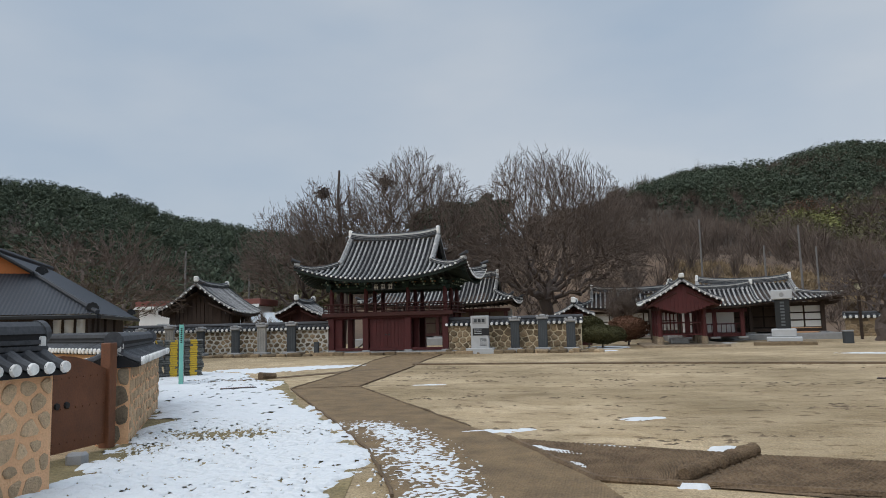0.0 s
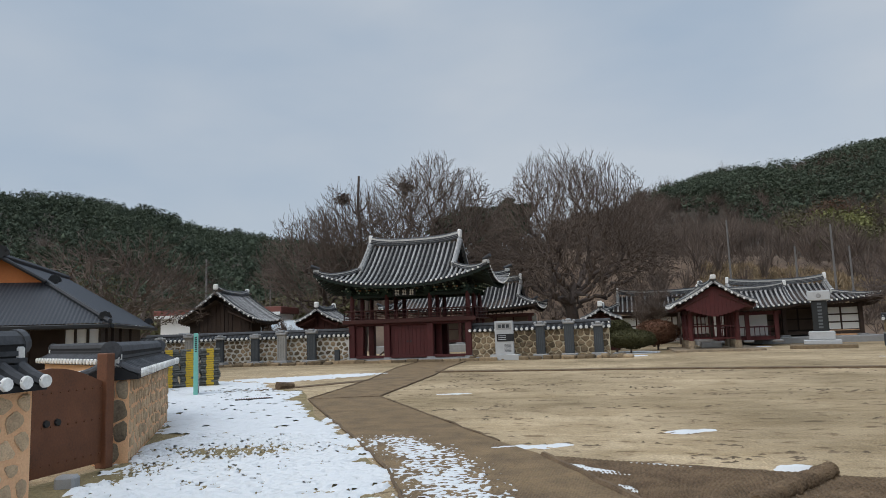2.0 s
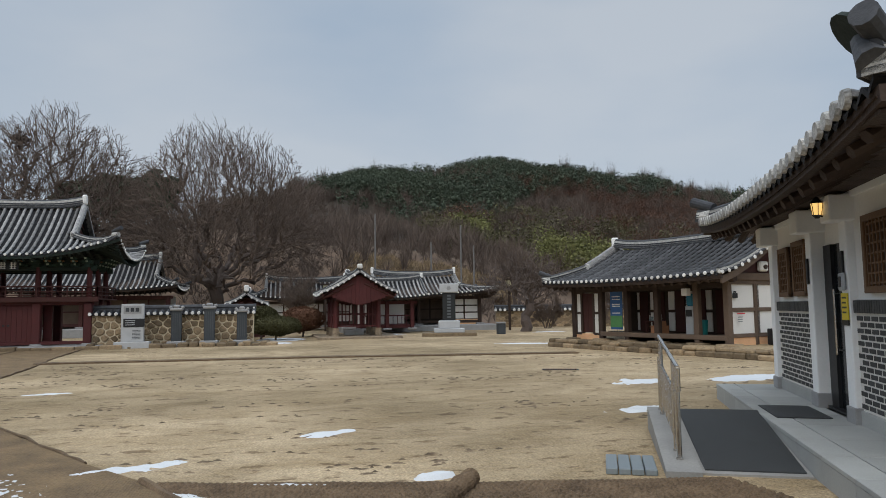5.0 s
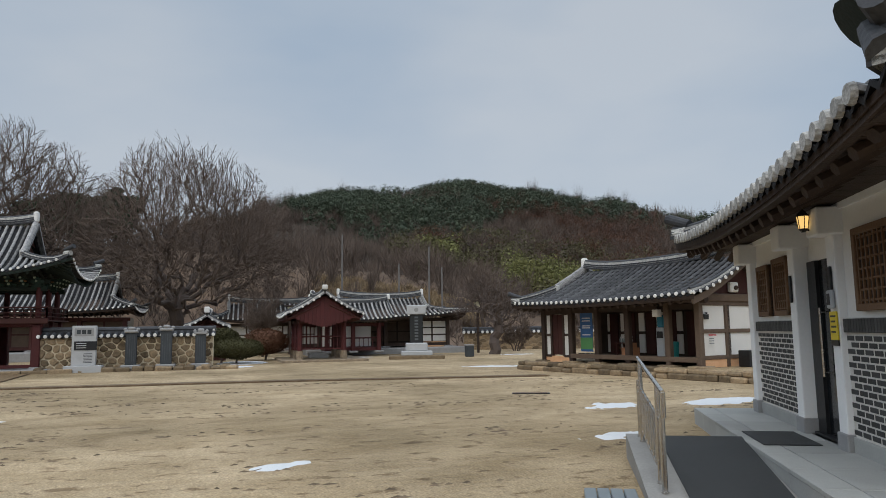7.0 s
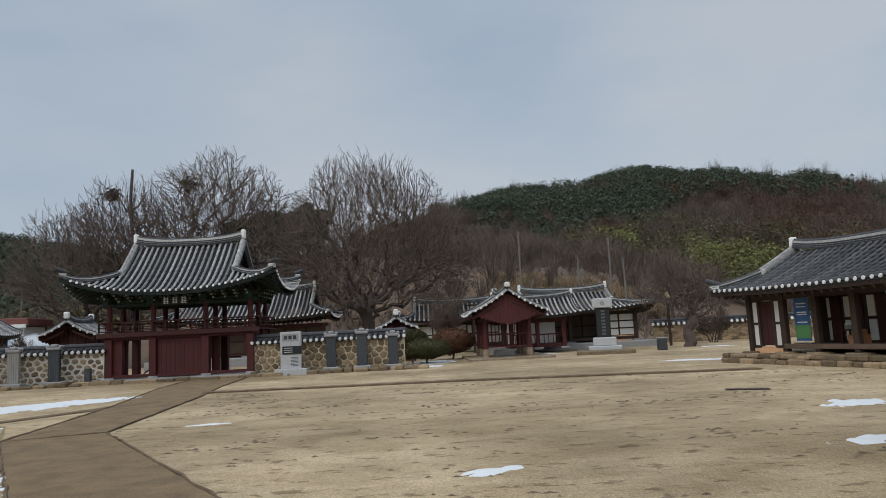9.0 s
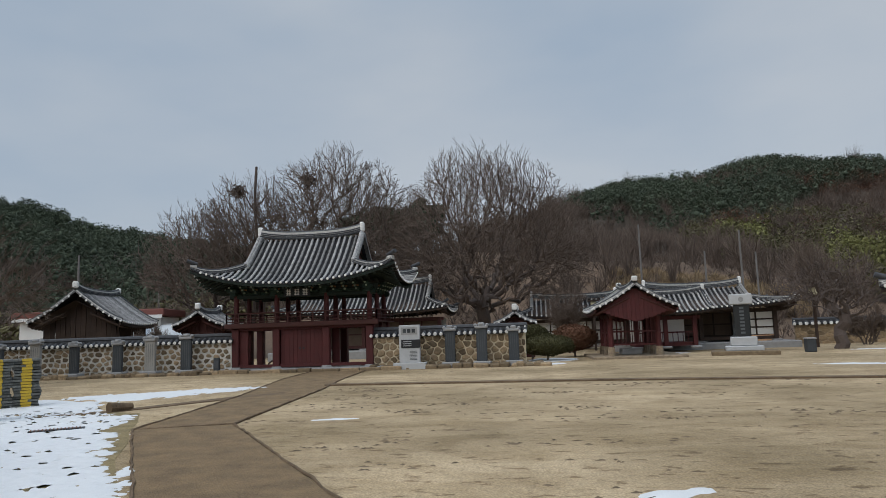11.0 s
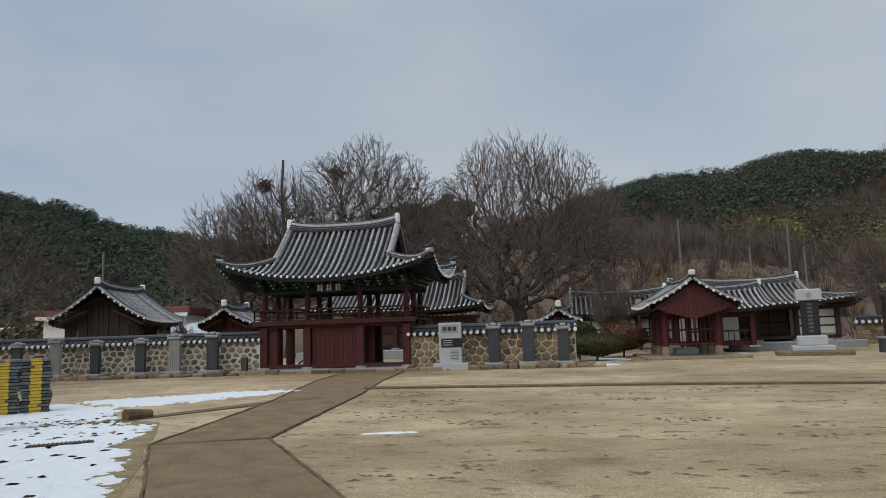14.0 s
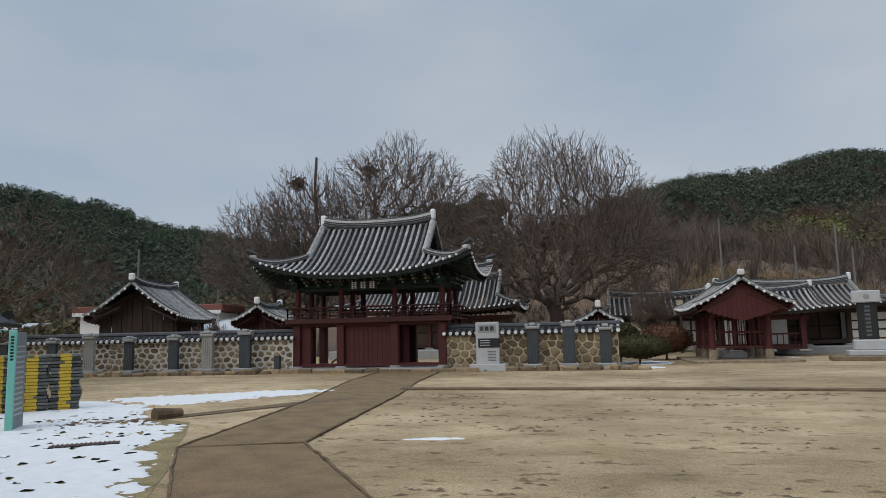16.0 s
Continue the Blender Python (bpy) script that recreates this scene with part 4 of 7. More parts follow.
for i in range(len(outline)):
    j = (i + 1) % len(outline)
    bm.faces.new((sides[0][j], sides[0][i], sides[1][i], sides[1][j]))
part("gable_infill", bm, M_REDBR, lh)
part("end_skirting", boxm(6.9, 7.02, 0.95, 4.9, 0.3, 0.6), M_CLAY, lh)
for y in end_y:
    part("end_post", boxm(6.9, 7.06, y - 0.07, y + 0.07, 0.3, 2.3, 0.01), M_WOODL, lh)
for z in (0.6, 1.4, 2.24):
    part("end_beam", boxm(6.92, 7.05, 0.95, 4.9, z - 0.06, z + 0.06, 0.01), M_WOODL, lh)
part("end_tie", boxm(6.85, 7.1, 0.8, 5.0, 2.3, 2.55, 0.03), M_WOODL, lh)
for y in (1.3, 2.6):
    bl = part("purlin_block", boxm(6.98, 7.14, y - 0.2, y + 0.2, 2.6, 2.92, 0.04), M_PLASTER, lh)
    part("purlin_end", tubem((7.1, y, 2.74), (7.2, y, 2.74), 0.07), M_WOOD, bl)
for sy in (-1, 1):
    bm = bmesh.new()
    sweep(bm, [Vector((7.55, 2.9 + sy * 3.0 * k / 5, 2.34 + 1.45 * (1 - k / 5) ** 1.25)) for k in range(6)], [(-0.03, -0.16), (0.03, -0.16), (0.03, 0.04), (-0.03, 0.04)])
    part("barge_board", bm, M_WOODL, lh)
lr = thing("roof")
lr.parent = lh
lr.matrix_basis = pose(3.45, 2.9, 0)
giwa_roof(lr, 4.15, 3.05, 3.2, 2.42, 3.75, 0.08, step=0.26, gable_right=True, ridge_h=0.34, tile=M_TILED)

# things on the porch
ban = thing("stand_banner", "blue and green printed banner on a stand", "banner", (0, 0, 0))
ban.parent = None
M_BLUE = mat("blue_print", (0.05, 0.14, 0.34), 0.5, 0.3, 3, 20, 0)
M_GRPRINT = mat("green_print", (0.12, 0.33, 0.12), 0.5, 0.3, 5, 20, 0)
M_TEAL = mat("teal_plastic", (0.02, 0.22, 0.22), 0.4, 0.1, 4, 20, 0)
M_BOXC = mat("brown_cardboard", (0.42, 0.2, 0.1), 0.8, 0.2, 4, 40, 0.1)
M_GREYP = mat("grey_appliance", (0.42, 0.44, 0.46), 0.4, 0.1, 3, 20, 0)
M_GLASSB = mat("bottle_glass", (0.25, 0.3, 0.3), 0.1, 0.1, 3, 20, 0)
HM = pose(11.36, 28.96, 0, 0, 0, -72.95)
ban.matrix_world = HM @ pose(2.1, 1.05, 0.58)
part("printed_sheet", boxm(-0.3, 0.3, -0.01, 0.01, 0.12, 1.5), M_BLUE, ban, "blue printed upper field")
part("landscape_print", boxm(-0.3, 0.3, -0.016, -0.012, 0.2, 0.62), M_GRPRINT, ban, "green printed field")
for z in (0.95, 1.02, 1.2, 1.3, 0.7):
    part("text_bar", boxm(-0.2, 0.2, -0.017, -0.012, z, z + 0.035), M_LIME, ban)
part("stand_foot", boxm(-0.32, 0.32, -0.14, 0.14, 0, 0.06, 0.01), M_STEEL, ban)
part("stand_pole", tubem((0, 0.03, 0.04), (0, 0.03, 1.5), 0.012), M_STEEL, ban)


def on_porch(name, label, cat, x, y, z=0.58):
    t = thing(name, label, cat)
    t.matrix_world = HM @ pose(x, y, z)
    return t


tb = on_porch("side_table", "low brown wooden table on the porch", "table", 3.35, 1.7)
part("tabletop", boxm(-0.3, 0.3, -0.22, 0.22, 0.4, 0.44, 0.01), M_REDBR, tb)
for x in (-0.26, 0.26):
    for y in (-0.18, 0.18):
        part("leg", boxm(x - 0.025, x + 0.025, y - 0.025, y + 0.025, 0, 0.4), M_REDBR, tb)
for k in range(4):
    bt = on_porch("bottle", "small clear bottle standing on the table", "bottle", 3.12 + 0.1 * k, 1.68, 1.02)
    part("body", tubem((0, 0, 0), (0, 0, 0.14), 0.03, 0.03, 8), M_GLASSB, bt)
    part("cap", tubem((0, 0, 0.14), (0, 0, 0.19), 0.014, 0.014, 8), M_LIME, bt)
pc = on_porch("notice_card", "white card leaning on the table", "card", 3.58, 1.68, 1.02)
part("sheet", boxm(-0.09, 0.09, -0.005, 0.005, 0, 0.22), M_PLASTER, pc)
cb = on_porch("cardboard_box", "brown cardboard box on the porch floor", "box", 3.86, 1.35)
part("carton", boxm(-0.25, 0.25, -0.18, 0.18, 0, 0.28, 0.01), M_BOXC, cb)
part("flap", boxm(-0.25, 0.25, -0.28, -0.18, 0.26, 0.275), M_BOXC, cb)
cb2 = on_porch("cardboard_box", "small cardboard box stacked on another", "box", 3.92, 1.35, 0.86)
part("carton", boxm(-0.14, 0.14, -0.12, 0.12, 0, 0.16, 0.01), M_BOXC, cb2)
wd = on_porch("water_dispenser", "grey water dispenser with blue bottle", "dispenser", 5.15, 1.5)
part("body", boxm(-0.16, 0.16, -0.16, 0.16, 0, 0.95, 0.02), M_GREYP, wd)
part("tap_panel", boxm(-0.12, 0.12, -0.175, -0.158, 0.6, 0.82), M_BLACK, wd)
part("water_bottle", boxm(-0.14, 0.14, -0.14, 0.14, 0.95, 1.35, 0.04), mat("blue_bottle", (0.06, 0.25, 0.36), 0.15, 0.1, 3, 20, 0), wd, "translucent blue water bottle")
bn = on_porch("waste_bin", "teal plastic bin on the porch", "bin", 5.62, 1.4)
part("bucket", tubem((0, 0, 0), (0, 0, 0.45), 0.15, 0.18, 14), M_TEAL, bn)
part("lid", tubem((0, 0, 0.45), (0, 0, 0.49), 0.19, 0.18, 14), M_TEAL, bn)
for x, z, w, h in ((4.55, 1.75, 0.32, 0.42), (4.55, 1.3, 0.3, 0.3)):
    nt_ = on_porch("notice_board", "printed notice fixed to the porch wall", "notice", x, 2.22, z)
    part("board", boxm(-w / 2, w / 2, -0.02, 0.02, -h / 2, h / 2), M_GREYP, nt_)
    for k in range(4):
        part("text_bar", boxm(-w * 0.38, w * 0.38, -0.026, -0.021, h * (0.3 - 0.18 * k), h * (0.36 - 0.18 * k)), M_BLACK, nt_)
ln_ = on_porch("porch_lantern", "square white lantern hanging from the lintel", "lamp", 5.6, 0.7, 1.86)
part("shade", boxm(-0.11, 0.11, -0.11, 0.11, 0, 0.24, 0.02), M_PLASTER, ln_)
part("frame", boxm(-0.125, 0.125, -0.125, 0.125, 0.235, 0.26), M_WOOD, ln_)
part("hanger", tubem((0, 0, 0.25), (0, 0.2, 0.46), 0.01), M_BLACK, ln_)
pl = on_porch("wall_plate", "black pictogram plate on the white wall", "sign", 7.085, 1.15, 1.85)
part("plate", boxm(-0.006, 0.006, -0.12, 0.12, -0.09, 0.06), M_BLACK, pl)
part("roof_mark", boxm(-0.006, 0.006, -0.06, 0.06, 0.07, 0.12), M_BLACK, pl)
nn = on_porch("notice_sheet", "red and grey printed notice on the white wall", "notice", 7.085, 1.4, 1.2)
M_REDP = mat("red_print", (0.5, 0.05, 0.06), 0.6, 0.1, 3, 20, 0)
part("red_line", boxm(-0.004, 0.004, -0.18, 0.18, 0.06, 0.1), M_REDP, nn)
for k in range(3):
    part("text_bar", boxm(-0.004, 0.004, -0.16, 0.06, -0.04 - 0.07 * k, -0.015 - 0.07 * k), M_SIGNGREY, nn)
crate = on_porch("dark_crate", "dark plastic crate by the white end wall", "crate", 7.5, 2.6, 0.3)
part("crate_body", boxm(-0.2, 0.2, -0.3, 0.3, 0, 0.5, 0.02), M_BLACK, crate)

# ---- brick and plaster building with steel-railed ramp ----
bb = thing("brick_house", "white-plastered house with charcoal brick dado and tiled eaves", "building", (8.1, 14.3, 0), -116.1)
BC = (0.42, 2.5, 3.85, 6.0)
PZ = 0.25
for k in range(9):
    x0 = -0.05 + 0.82 * k
    for j, (y0, y1) in enumerate(((0.0, 0.3), (0.3, 0.92))):
        part("paving_slab", boxm(x0 + 0.006, x0 + 0.814, y0 + 0.006, y1 - 0.006, PZ - 0.04, PZ + random.uniform(-0.002, 0.002), 0.004), M_PAVE, bb)
    part("plinth_facing", boxm(x0 + 0.002, x0 + 0.818, 0.01, 0.2, -0.05, PZ - 0.042), M_PAVE, bb)
part("plinth_core", boxm(-0.04, 7.3, 0.2, 5.0, -0.05, PZ - 0.045), M_CONC, bb)
for x in BC:
    part("column_foot", boxm(x - 0.14, x + 0.14, 0.83, 1.13, PZ - 0.01, PZ + 0.18, 0.01), M_GRANITE, bb)
    part("column", boxm(x - 0.115, x + 0.115, 0.85, 1.1, PZ + 0.17, 2.78, 0.01), M_WHITE, bb)
    part("column_head", boxm(x - 0.17, x + 0.17, 0.68, 1.1, 2.5, 2.8, 0.015), M_WHITE, bb)
part("wall_plate", boxm(0.3, 6.6, 0.9, 1.08, 2.76, 2.95), M_WHITE, bb)
part("upper_wall", boxm(0.42, 2.5, 0.94, 1.2, 1.62, 2.8), M_PLASTER, bb)
part("upper_wall", boxm(3.85, 6.5, 0.94, 1.2, 1.62, 2.8), M_PLASTER, bb)
part("door_head", boxm(2.5, 3.85, 1.03, 1.2, 2.32, 2.8), M_PLASTER, bb)
part("end_wall", boxm(0.32, 0.45, 1.1, 4.6, PZ, 2.9), M_PLASTER, bb)
part("end_wall", boxm(6.4, 6.55, 1.1, 4.6, PZ, 2.9), M_PLASTER, bb)
part("rear_wall", boxm(0.3, 6.55, 4.6, 4.75, PZ, 2.9), M_PLASTER, bb)


def brick_panel(x0, x1):
    part("brick_footing", boxm(x0, x1, 0.89, 1.2, PZ - 0.01, PZ + 0.16, 0.005), M_PAVE, bb)
    part("brick_backing", boxm(x0, x1, 0.915, 1.2, PZ + 0.16, 1.62), M_BRMORTAR, bb)
    bw, bh, j = 0.178, 0.05, 0.018
    bm0 = boxm(-bw / 2, bw / 2, -0.005, 0.0, -bh / 2, bh / 2, 0.002)
    me = bpy.data.meshes.new("brick")
    bm0.to_mesh(me)
    bm0.free()
    me.materials.append(M_BRICK)
    bm0 = boxm(-0.03, 0.03, -0.03, 0.0, -0.07, 0.07, 0.003)
    me2 = bpy.data.meshes.new("soldier_brick")
    bm0.to_mesh(me2)
    bm0.free()
    me2.materials.append(M_BRICK)
    z, row = PZ + 0.21, 0
    while z < 1.44:
        x = x0 + (0.1 if row % 2 else 0.0) + bw / 2
        while x < x1 - bw * 0.35:
            shared("brick", me, bb, pose(x, 0.914, z))
            x += bw + 0.034
        z += bh + j
        row += 1
    x = x0 + 0.035
    while x < x1 - 0.02:
        shared("soldier_brick", me2, bb, pose(x, 0.91, 1.54))
        x += 0.068


brick_panel(0.54, 2.38)
brick_panel(3.97, 5.9)


def lattice_window(name, x0, x1, z0, z1):
    w = bpy.data.objects.new(name, None)
    scene.collection.objects.link(w)
    w.parent = bb
    w.matrix_basis = pose(0, -0.09, 0)
    part("pane", boxm(x0, x1, 1.0, 1.03, z0, z1), M_BLACK, w)
    for a, b, c, d in ((x0, x0 + 0.07, z0, z1), (x1 - 0.07, x1, z0, z1), (x0, x1, z0, z0 + 0.07), (x0, x1, z1 - 0.07, z1)):
        part("window_frame", boxm(a, b, 0.965, 1.03, c, d, 0.006), M_LATTICE, w)
    n = max(4, int((x1 - x0) / 0.09))
    for k in range(1, n):
        x = x0 + (x1 - x0) * k / n
        part("lattice_bar", boxm(x - 0.012, x + 0.012, 0.98, 1.02, z0 + 0.05, z1 - 0.05), M_LATTICE, w)
    for k in range(1, 8):
        z = z0 + (z1 - z0) * k / 8
        part("lattice_bar", boxm(x0 + 0.05, x1 - 0.05, 0.985, 1.022, z - 0.01, z + 0.01), M_LATTICE, w)


lattice_window("lattice_window", 0.75, 1.32, 1.68, 2.42)
lattice_window("lattice_window", 1.55, 2.2, 1.68, 2.46)
lattice_window("lattice_window", 4.35, 5.4, 1.68, 2.5)
dr = bpy.data.objects.new("door_1", None)
scene.collection.objects.link(dr)
dr.parent = bb
M_DOOR = mat("black_glazed_door", (0.012, 0.014, 0.017), 0.12, 0.1, 3, 20, 0)
part("door_leaf", boxm(2.9, 3.7, 1.04, 1.1, PZ, 2.32, 0.005), M_DOOR, dr)
part("door_frame", boxm(2.62, 2.9, 1.0, 1.1, PZ, 2.32), M_BLACK, dr)
part("door_handle", tubem((3.02, 0.98, 0.95), (3.02, 0.98, 1.75), 0.016), M_STEEL, dr)
for z in (1.0, 1.7):
    part("handle_bracket", tubem((3.02, 0.98, z), (3.02, 1.05, z), 0.01), M_STEEL, dr)
part("threshold", boxm(2.62, 3.7, 0.95, 1.12, PZ, PZ + 0.03), M_BLACK, dr)
rr_ = thing("roof")
rr_.parent = bb
rr_.matrix_basis = pose(3.4, 2.75, 0)
giwa_roof(rr_, 4.15, 2.8, 2.5, 2.83, 4.4, 0.22, step=0.22, tile_r=0.075, end_tile=END_TILE_OLD)
for k in range(24):
    part("soffit_board", boxm(-0.7 + 0.34 * k, -0.37 + 0.34 * k, 0.0, 1.05, 2.83, 2.86), M_WOOD, bb)
part("corner_plate", tubem((7.289, -0.066, 3.407), (7.291, -0.034, 3.433), 0.215, 0.205, 16), M_GREEND, bb, "dark mossy upturned corner tile")
part("plate_neck", tubem((7.54, -0.05, 3.15), (7.36, -0.05, 3.36), 0.11, 0.07, 9), M_CAPTILE, bb)
BM = pose(8.1, 14.3, 0, 0, 0, -116.1)


def at_house(name, label, cat, x, y, z=0.0, rz=0):
    t = thing(name, label, cat)
    t.matrix_world = BM @ pose(x, y, z, 0, 0, rz)
    return t


# wall lamp, lit
wlamp = at_house("wall_lantern", "lit black wall lantern beside the door", "lamp", 3.8, 0.62, 2.66)
wlamp.matrix_world = wlamp.matrix_world @ Matrix.Scale(0.75, 4)
part("arm", tubem((0, 0.0, -0.1), (0, 0.3, -0.14), 0.014), M_BLACK, wlamp)
part("backplate", boxm(-0.05, 0.05, 0.26, 0.3, -0.2, 0.0, 0.01), M_BLACK, wlamp)
part("crown", tubem((0, 0, 0.09), (0, 0, 0.2), 0.1, 0.015, 8), M_BLACK, wlamp)
part("base", tubem((0, 0, -0.14), (0, 0, -0.09), 0.03, 0.07, 8), M_BLACK, wlamp)
M_GLOW = bpy.data.materials.new("warm_lamp_glass")
M_GLOW.use_nodes = True
gb = M_GLOW.node_tree.nodes["Principled BSDF"]
gb.inputs["Base Color"].default_value = (0.8, 0.6, 0.3, 1)
gb.inputs["Emission Color"].default_value = (1.0, 0.62, 0.2, 1)
gb.inputs["Emission Strength"].default_value = 0.9
part("glass", tubem((0, 0, -0.09), (0, 0, 0.09), 0.06, 0.085, 8), M_GLOW, wlamp, "glowing warm glass")
for k in range(6):
    a = math.tau * k / 6
    part("glazing_bar", tubem((0.064 * math.cos(a), 0.064 * math.sin(a), -0.09), (0.09 * math.cos(a), 0.09 * math.sin(a), 0.09), 0.006, None, 5), M_BLACK, wlamp)
for x, z in ((2.5, 2.0), (3.85, 2.0)):
    sp = at_house("name_strip", "narrow black plaque on the white column", "sign", x, 0.84, z)
    part("plaque", boxm(-0.035, 0.035, -0.02, 0.005, -0.17, 0.17, 0.006), M_BLACK, sp)
yel = at_house("warning_sign", "yellow and black notice on the column", "sign", 3.85, 0.84, 1.55)
M_YELLOW = mat("yellow_sheet", (0.72, 0.56, 0.04), 0.5, 0.1, 3, 20, 0)
part("sheet", boxm(-0.1, 0.1, -0.008, 0.004, -0.16, 0.14), M_YELLOW, yel)
part("footer", boxm(-0.1, 0.1, -0.01, 0.004, -0.22, -0.16), M_BLACK, yel)
for k in range(4):
    part("text_bar", boxm(-0.07, 0.07 - 0.02 * (k % 2), -0.011, -0.008, 0.08 - 0.055 * k, 0.1 - 0.055 * k), M_BLACK, yel)
kp = at_house("entry_keypad", "clear-covered keypad on the column", "keypad", 3.85, 0.84, 1.82)
part("cover", boxm(-0.075, 0.075, -0.04, 0.004, -0.1, 0.1, 0.015), M_GREYP, kp)
part("keypad", boxm(-0.04, 0.04, -0.045, -0.04, -0.06, 0.06), M_BLACK, kp)
dm = at_house("door_mat", "black rubber door mat on the paving", "mat", 3.1, 0.42, PZ + 0.004)
part("mat_sheet", boxm(-0.5, 0.5, -0.3, 0.3, 0, 0.012, 0.004), M_RUBBER, dm)
# ramp with its kerb
rp_ = thing("ramp", "wheelchair ramp covered with black rubber matting", "ramp")
rp_.matrix_world = BM
raw("slope", [(3.05, -0.98, PZ), (3.05, -0.005, PZ), (5.5, -0.005, 0.02), (5.5, -0.98, 0.02), (3.05, -0.98, -0.05), (3.05, -0.005, -0.05), (5.5, -0.005, -0.05), (5.5, -0.98, -0.05)], [(0, 3, 2, 1), (0, 1, 5, 4), (2, 3, 7, 6), (0, 4, 7, 3), (1, 2, 6, 5)], M_CONC, rp_)
raw("rubber_sheet", [(3.05, -0.93, PZ + 0.012), (3.05, 0.02, PZ + 0.014), (5.42, -0.05, 0.04), (5.42, -0.93, 0.04), (3.05, -0.93, PZ + 0.001), (3.05, 0.02, PZ + 0.001), (5.42, -0.05, 0.026), (5.42, -0.93, 0.026)], [(0, 3, 2, 1), (0, 1, 5, 4), (2, 3, 7, 6), (0, 4, 7, 3), (1, 2, 6, 5)], M_RUBBER, rp_)
raw("kerb", [(3.05, -1.3, PZ + 0.03), (3.05, -0.98, PZ + 0.03), (5.66, -0.98, 0.06), (5.66, -1.3, 0.06), (3.05, -1.3, -0.05), (3.05, -0.98, -0.05), (5.66, -0.98, -0.05), (5.66, -1.3, -0.05)], [(0, 3, 2, 1), (0, 1, 5, 4), (2, 3, 7, 6), (0, 4, 7, 3), (1, 2, 6, 5)], M_CONC, rp_)
hr = thing("handrail", "stainless steel ramp handrail with upright bars", "railing")
hr.matrix_world = BM


def kz(x):
    return PZ + 0.03 - (PZ - 0.03) * (x - 3.05) / 2.61


for k, x in enumerate((3.2, 3.45, 5.0, 5.28)):
    part("post", tubem((x, -1.14, kz(x)), (x, -1.14, kz(x) + (0.66 if k in (0, 3) else 0.9)), 0.026, None, 10), M_STEEL, hr)
    part("foot_collar", tubem((x, -1.14, kz(x)), (x, -1.14, kz(x) + 0.02), 0.035, None, 10), M_STEEL, hr)
for z0 in (0.12, 0.6):
    part("cross_rail", tubem((3.2, -1.14, kz(3.2) + z0), (5.28, -1.14, kz(5.28) + z0), 0.014, None, 8), M_STEEL, hr)
for k in range(6):
    x = 3.65 + 0.22 * k
    part("bar", tubem((x, -1.14, kz(x) + 0.12), (x, -1.14, kz(x) + 0.62), 0.017, None, 6), M_STEEL, hr)
part("top_rail", tubem((3.2, -1.14, kz(3.2) + 0.92), (5.42, -1.14, kz(5.42) + 0.9), 0.022, None, 10), M_STEEL, hr)
part("rail_return", tubem((5.42, -1.14, kz(5.42) + 0.9), (5.42, -1.14, kz(5.42) + 0.68), 0.022, None, 10), M_STEEL, hr)
dg = at_house("drain_grate", "steel drain grating in the ground by the ramp", "grate", 2.5, -0.55, 0.004)
part("grate_frame", boxm(-0.2, 0.2, -0.5, 0.5, 0, 0.012), M_BLACK, dg)
for k in range(20):
    part("grate_bar", boxm(-0.19, 0.19, -0.48 + 0.05 * k, -0.465 + 0.05 * k, 0.012, 0.022), M_GREYP, dg)
sm = at_house("step_mat", "grey ribbed plastic step at the foot of the ramp", "step", 5.3, -1.6, 0)
for k in range(4):
    part("rib_panel", boxm(-0.32, 0.32, -0.24 + 0.12 * k, -0.13 + 0.12 * k, 0.0, 0.06, 0.008), M_SIGNGREY, sm)


# ---- stone wall and iron gate in the foreground ----
stone_wall("wall_near", "clay-mortared stone wall with grey tile cap", (-4.55, -1.5), (-4.42, 7.5), 1.2, 0.5, M_CLAY, M_STONEG, (0.225, 0.19), 0.014, 0.02, 11, fill=(0.7, 0.95), step=0.2, cap_h=0.38, both=True, half=0.36)
stone_wall("wall_middle", "clay-mortared stone wall with grey tile cap", (-5.5, 10.05), (-7.9, 14.0), 1.12, 0.42, M_CLAY, M_STONEG, (0.22, 0.17), 0.012, 0.018, 12, fill=(0.75, 0.95), step=0.2, cap_h=0.32, both=True, half=0.33)
stone_wall("wall_bend", "clay-mortared stone wall turning away", (-7.9, 14.0), (-13.5, 17.2), 1.12, 0.42, M_CLAY, M_STONEG, (0.3, 0.22), 0.015, 0.03, 13, fill=(0.7, 0.9), step=0.22, cap_h=0.32)
ig = thing("iron_gate", "rust-brown sheet iron gate with studs, closed", "gate", (-5.62, 8.1, 0), 90)
bm = bmesh.new()
prof_g = [(0.0, 0.08), (1.62, 0.08)] + [(1.62 * (1 - k / 8), 1.06 + 0.22 * math.sin(math.pi * k / 8)) for k in range(9)]
top_v = [[bm.verts.new((x, y, z)) for x, z in prof_g] for y in (-0.02, 0.02)]
bm.faces.new(top_v[0])
bm.faces.new(top_v[1][::-1])
for i in range(len(prof_g)):
    j = (i + 1) % len(prof_g)
    bm.faces.new((top_v[0][j], top_v[0][i], top_v[1][i], top_v[1][j]))
part("gate_leaf", bm, M_IRON, ig)
for z in (0.2, 0.62, 1.0):
    for k in range(13):
        part("stud", tubem((0.06 + 0.125 * k, -0.02, z), (0.06 + 0.125 * k, -0.034, z), 0.014, 0.008, 6), M_IRON, ig)
for sx in (0.74, 0.9):
    part("handle_ring", tubem((sx, -0.02, 0.66), (sx, -0.045, 0.66), 0.045, 0.04, 8), M_BLACK, ig)
part("gate_post", boxm(1.6, 1.74, -0.08, 0.08, 0, 1.42, 0.01), M_IRON, ig)
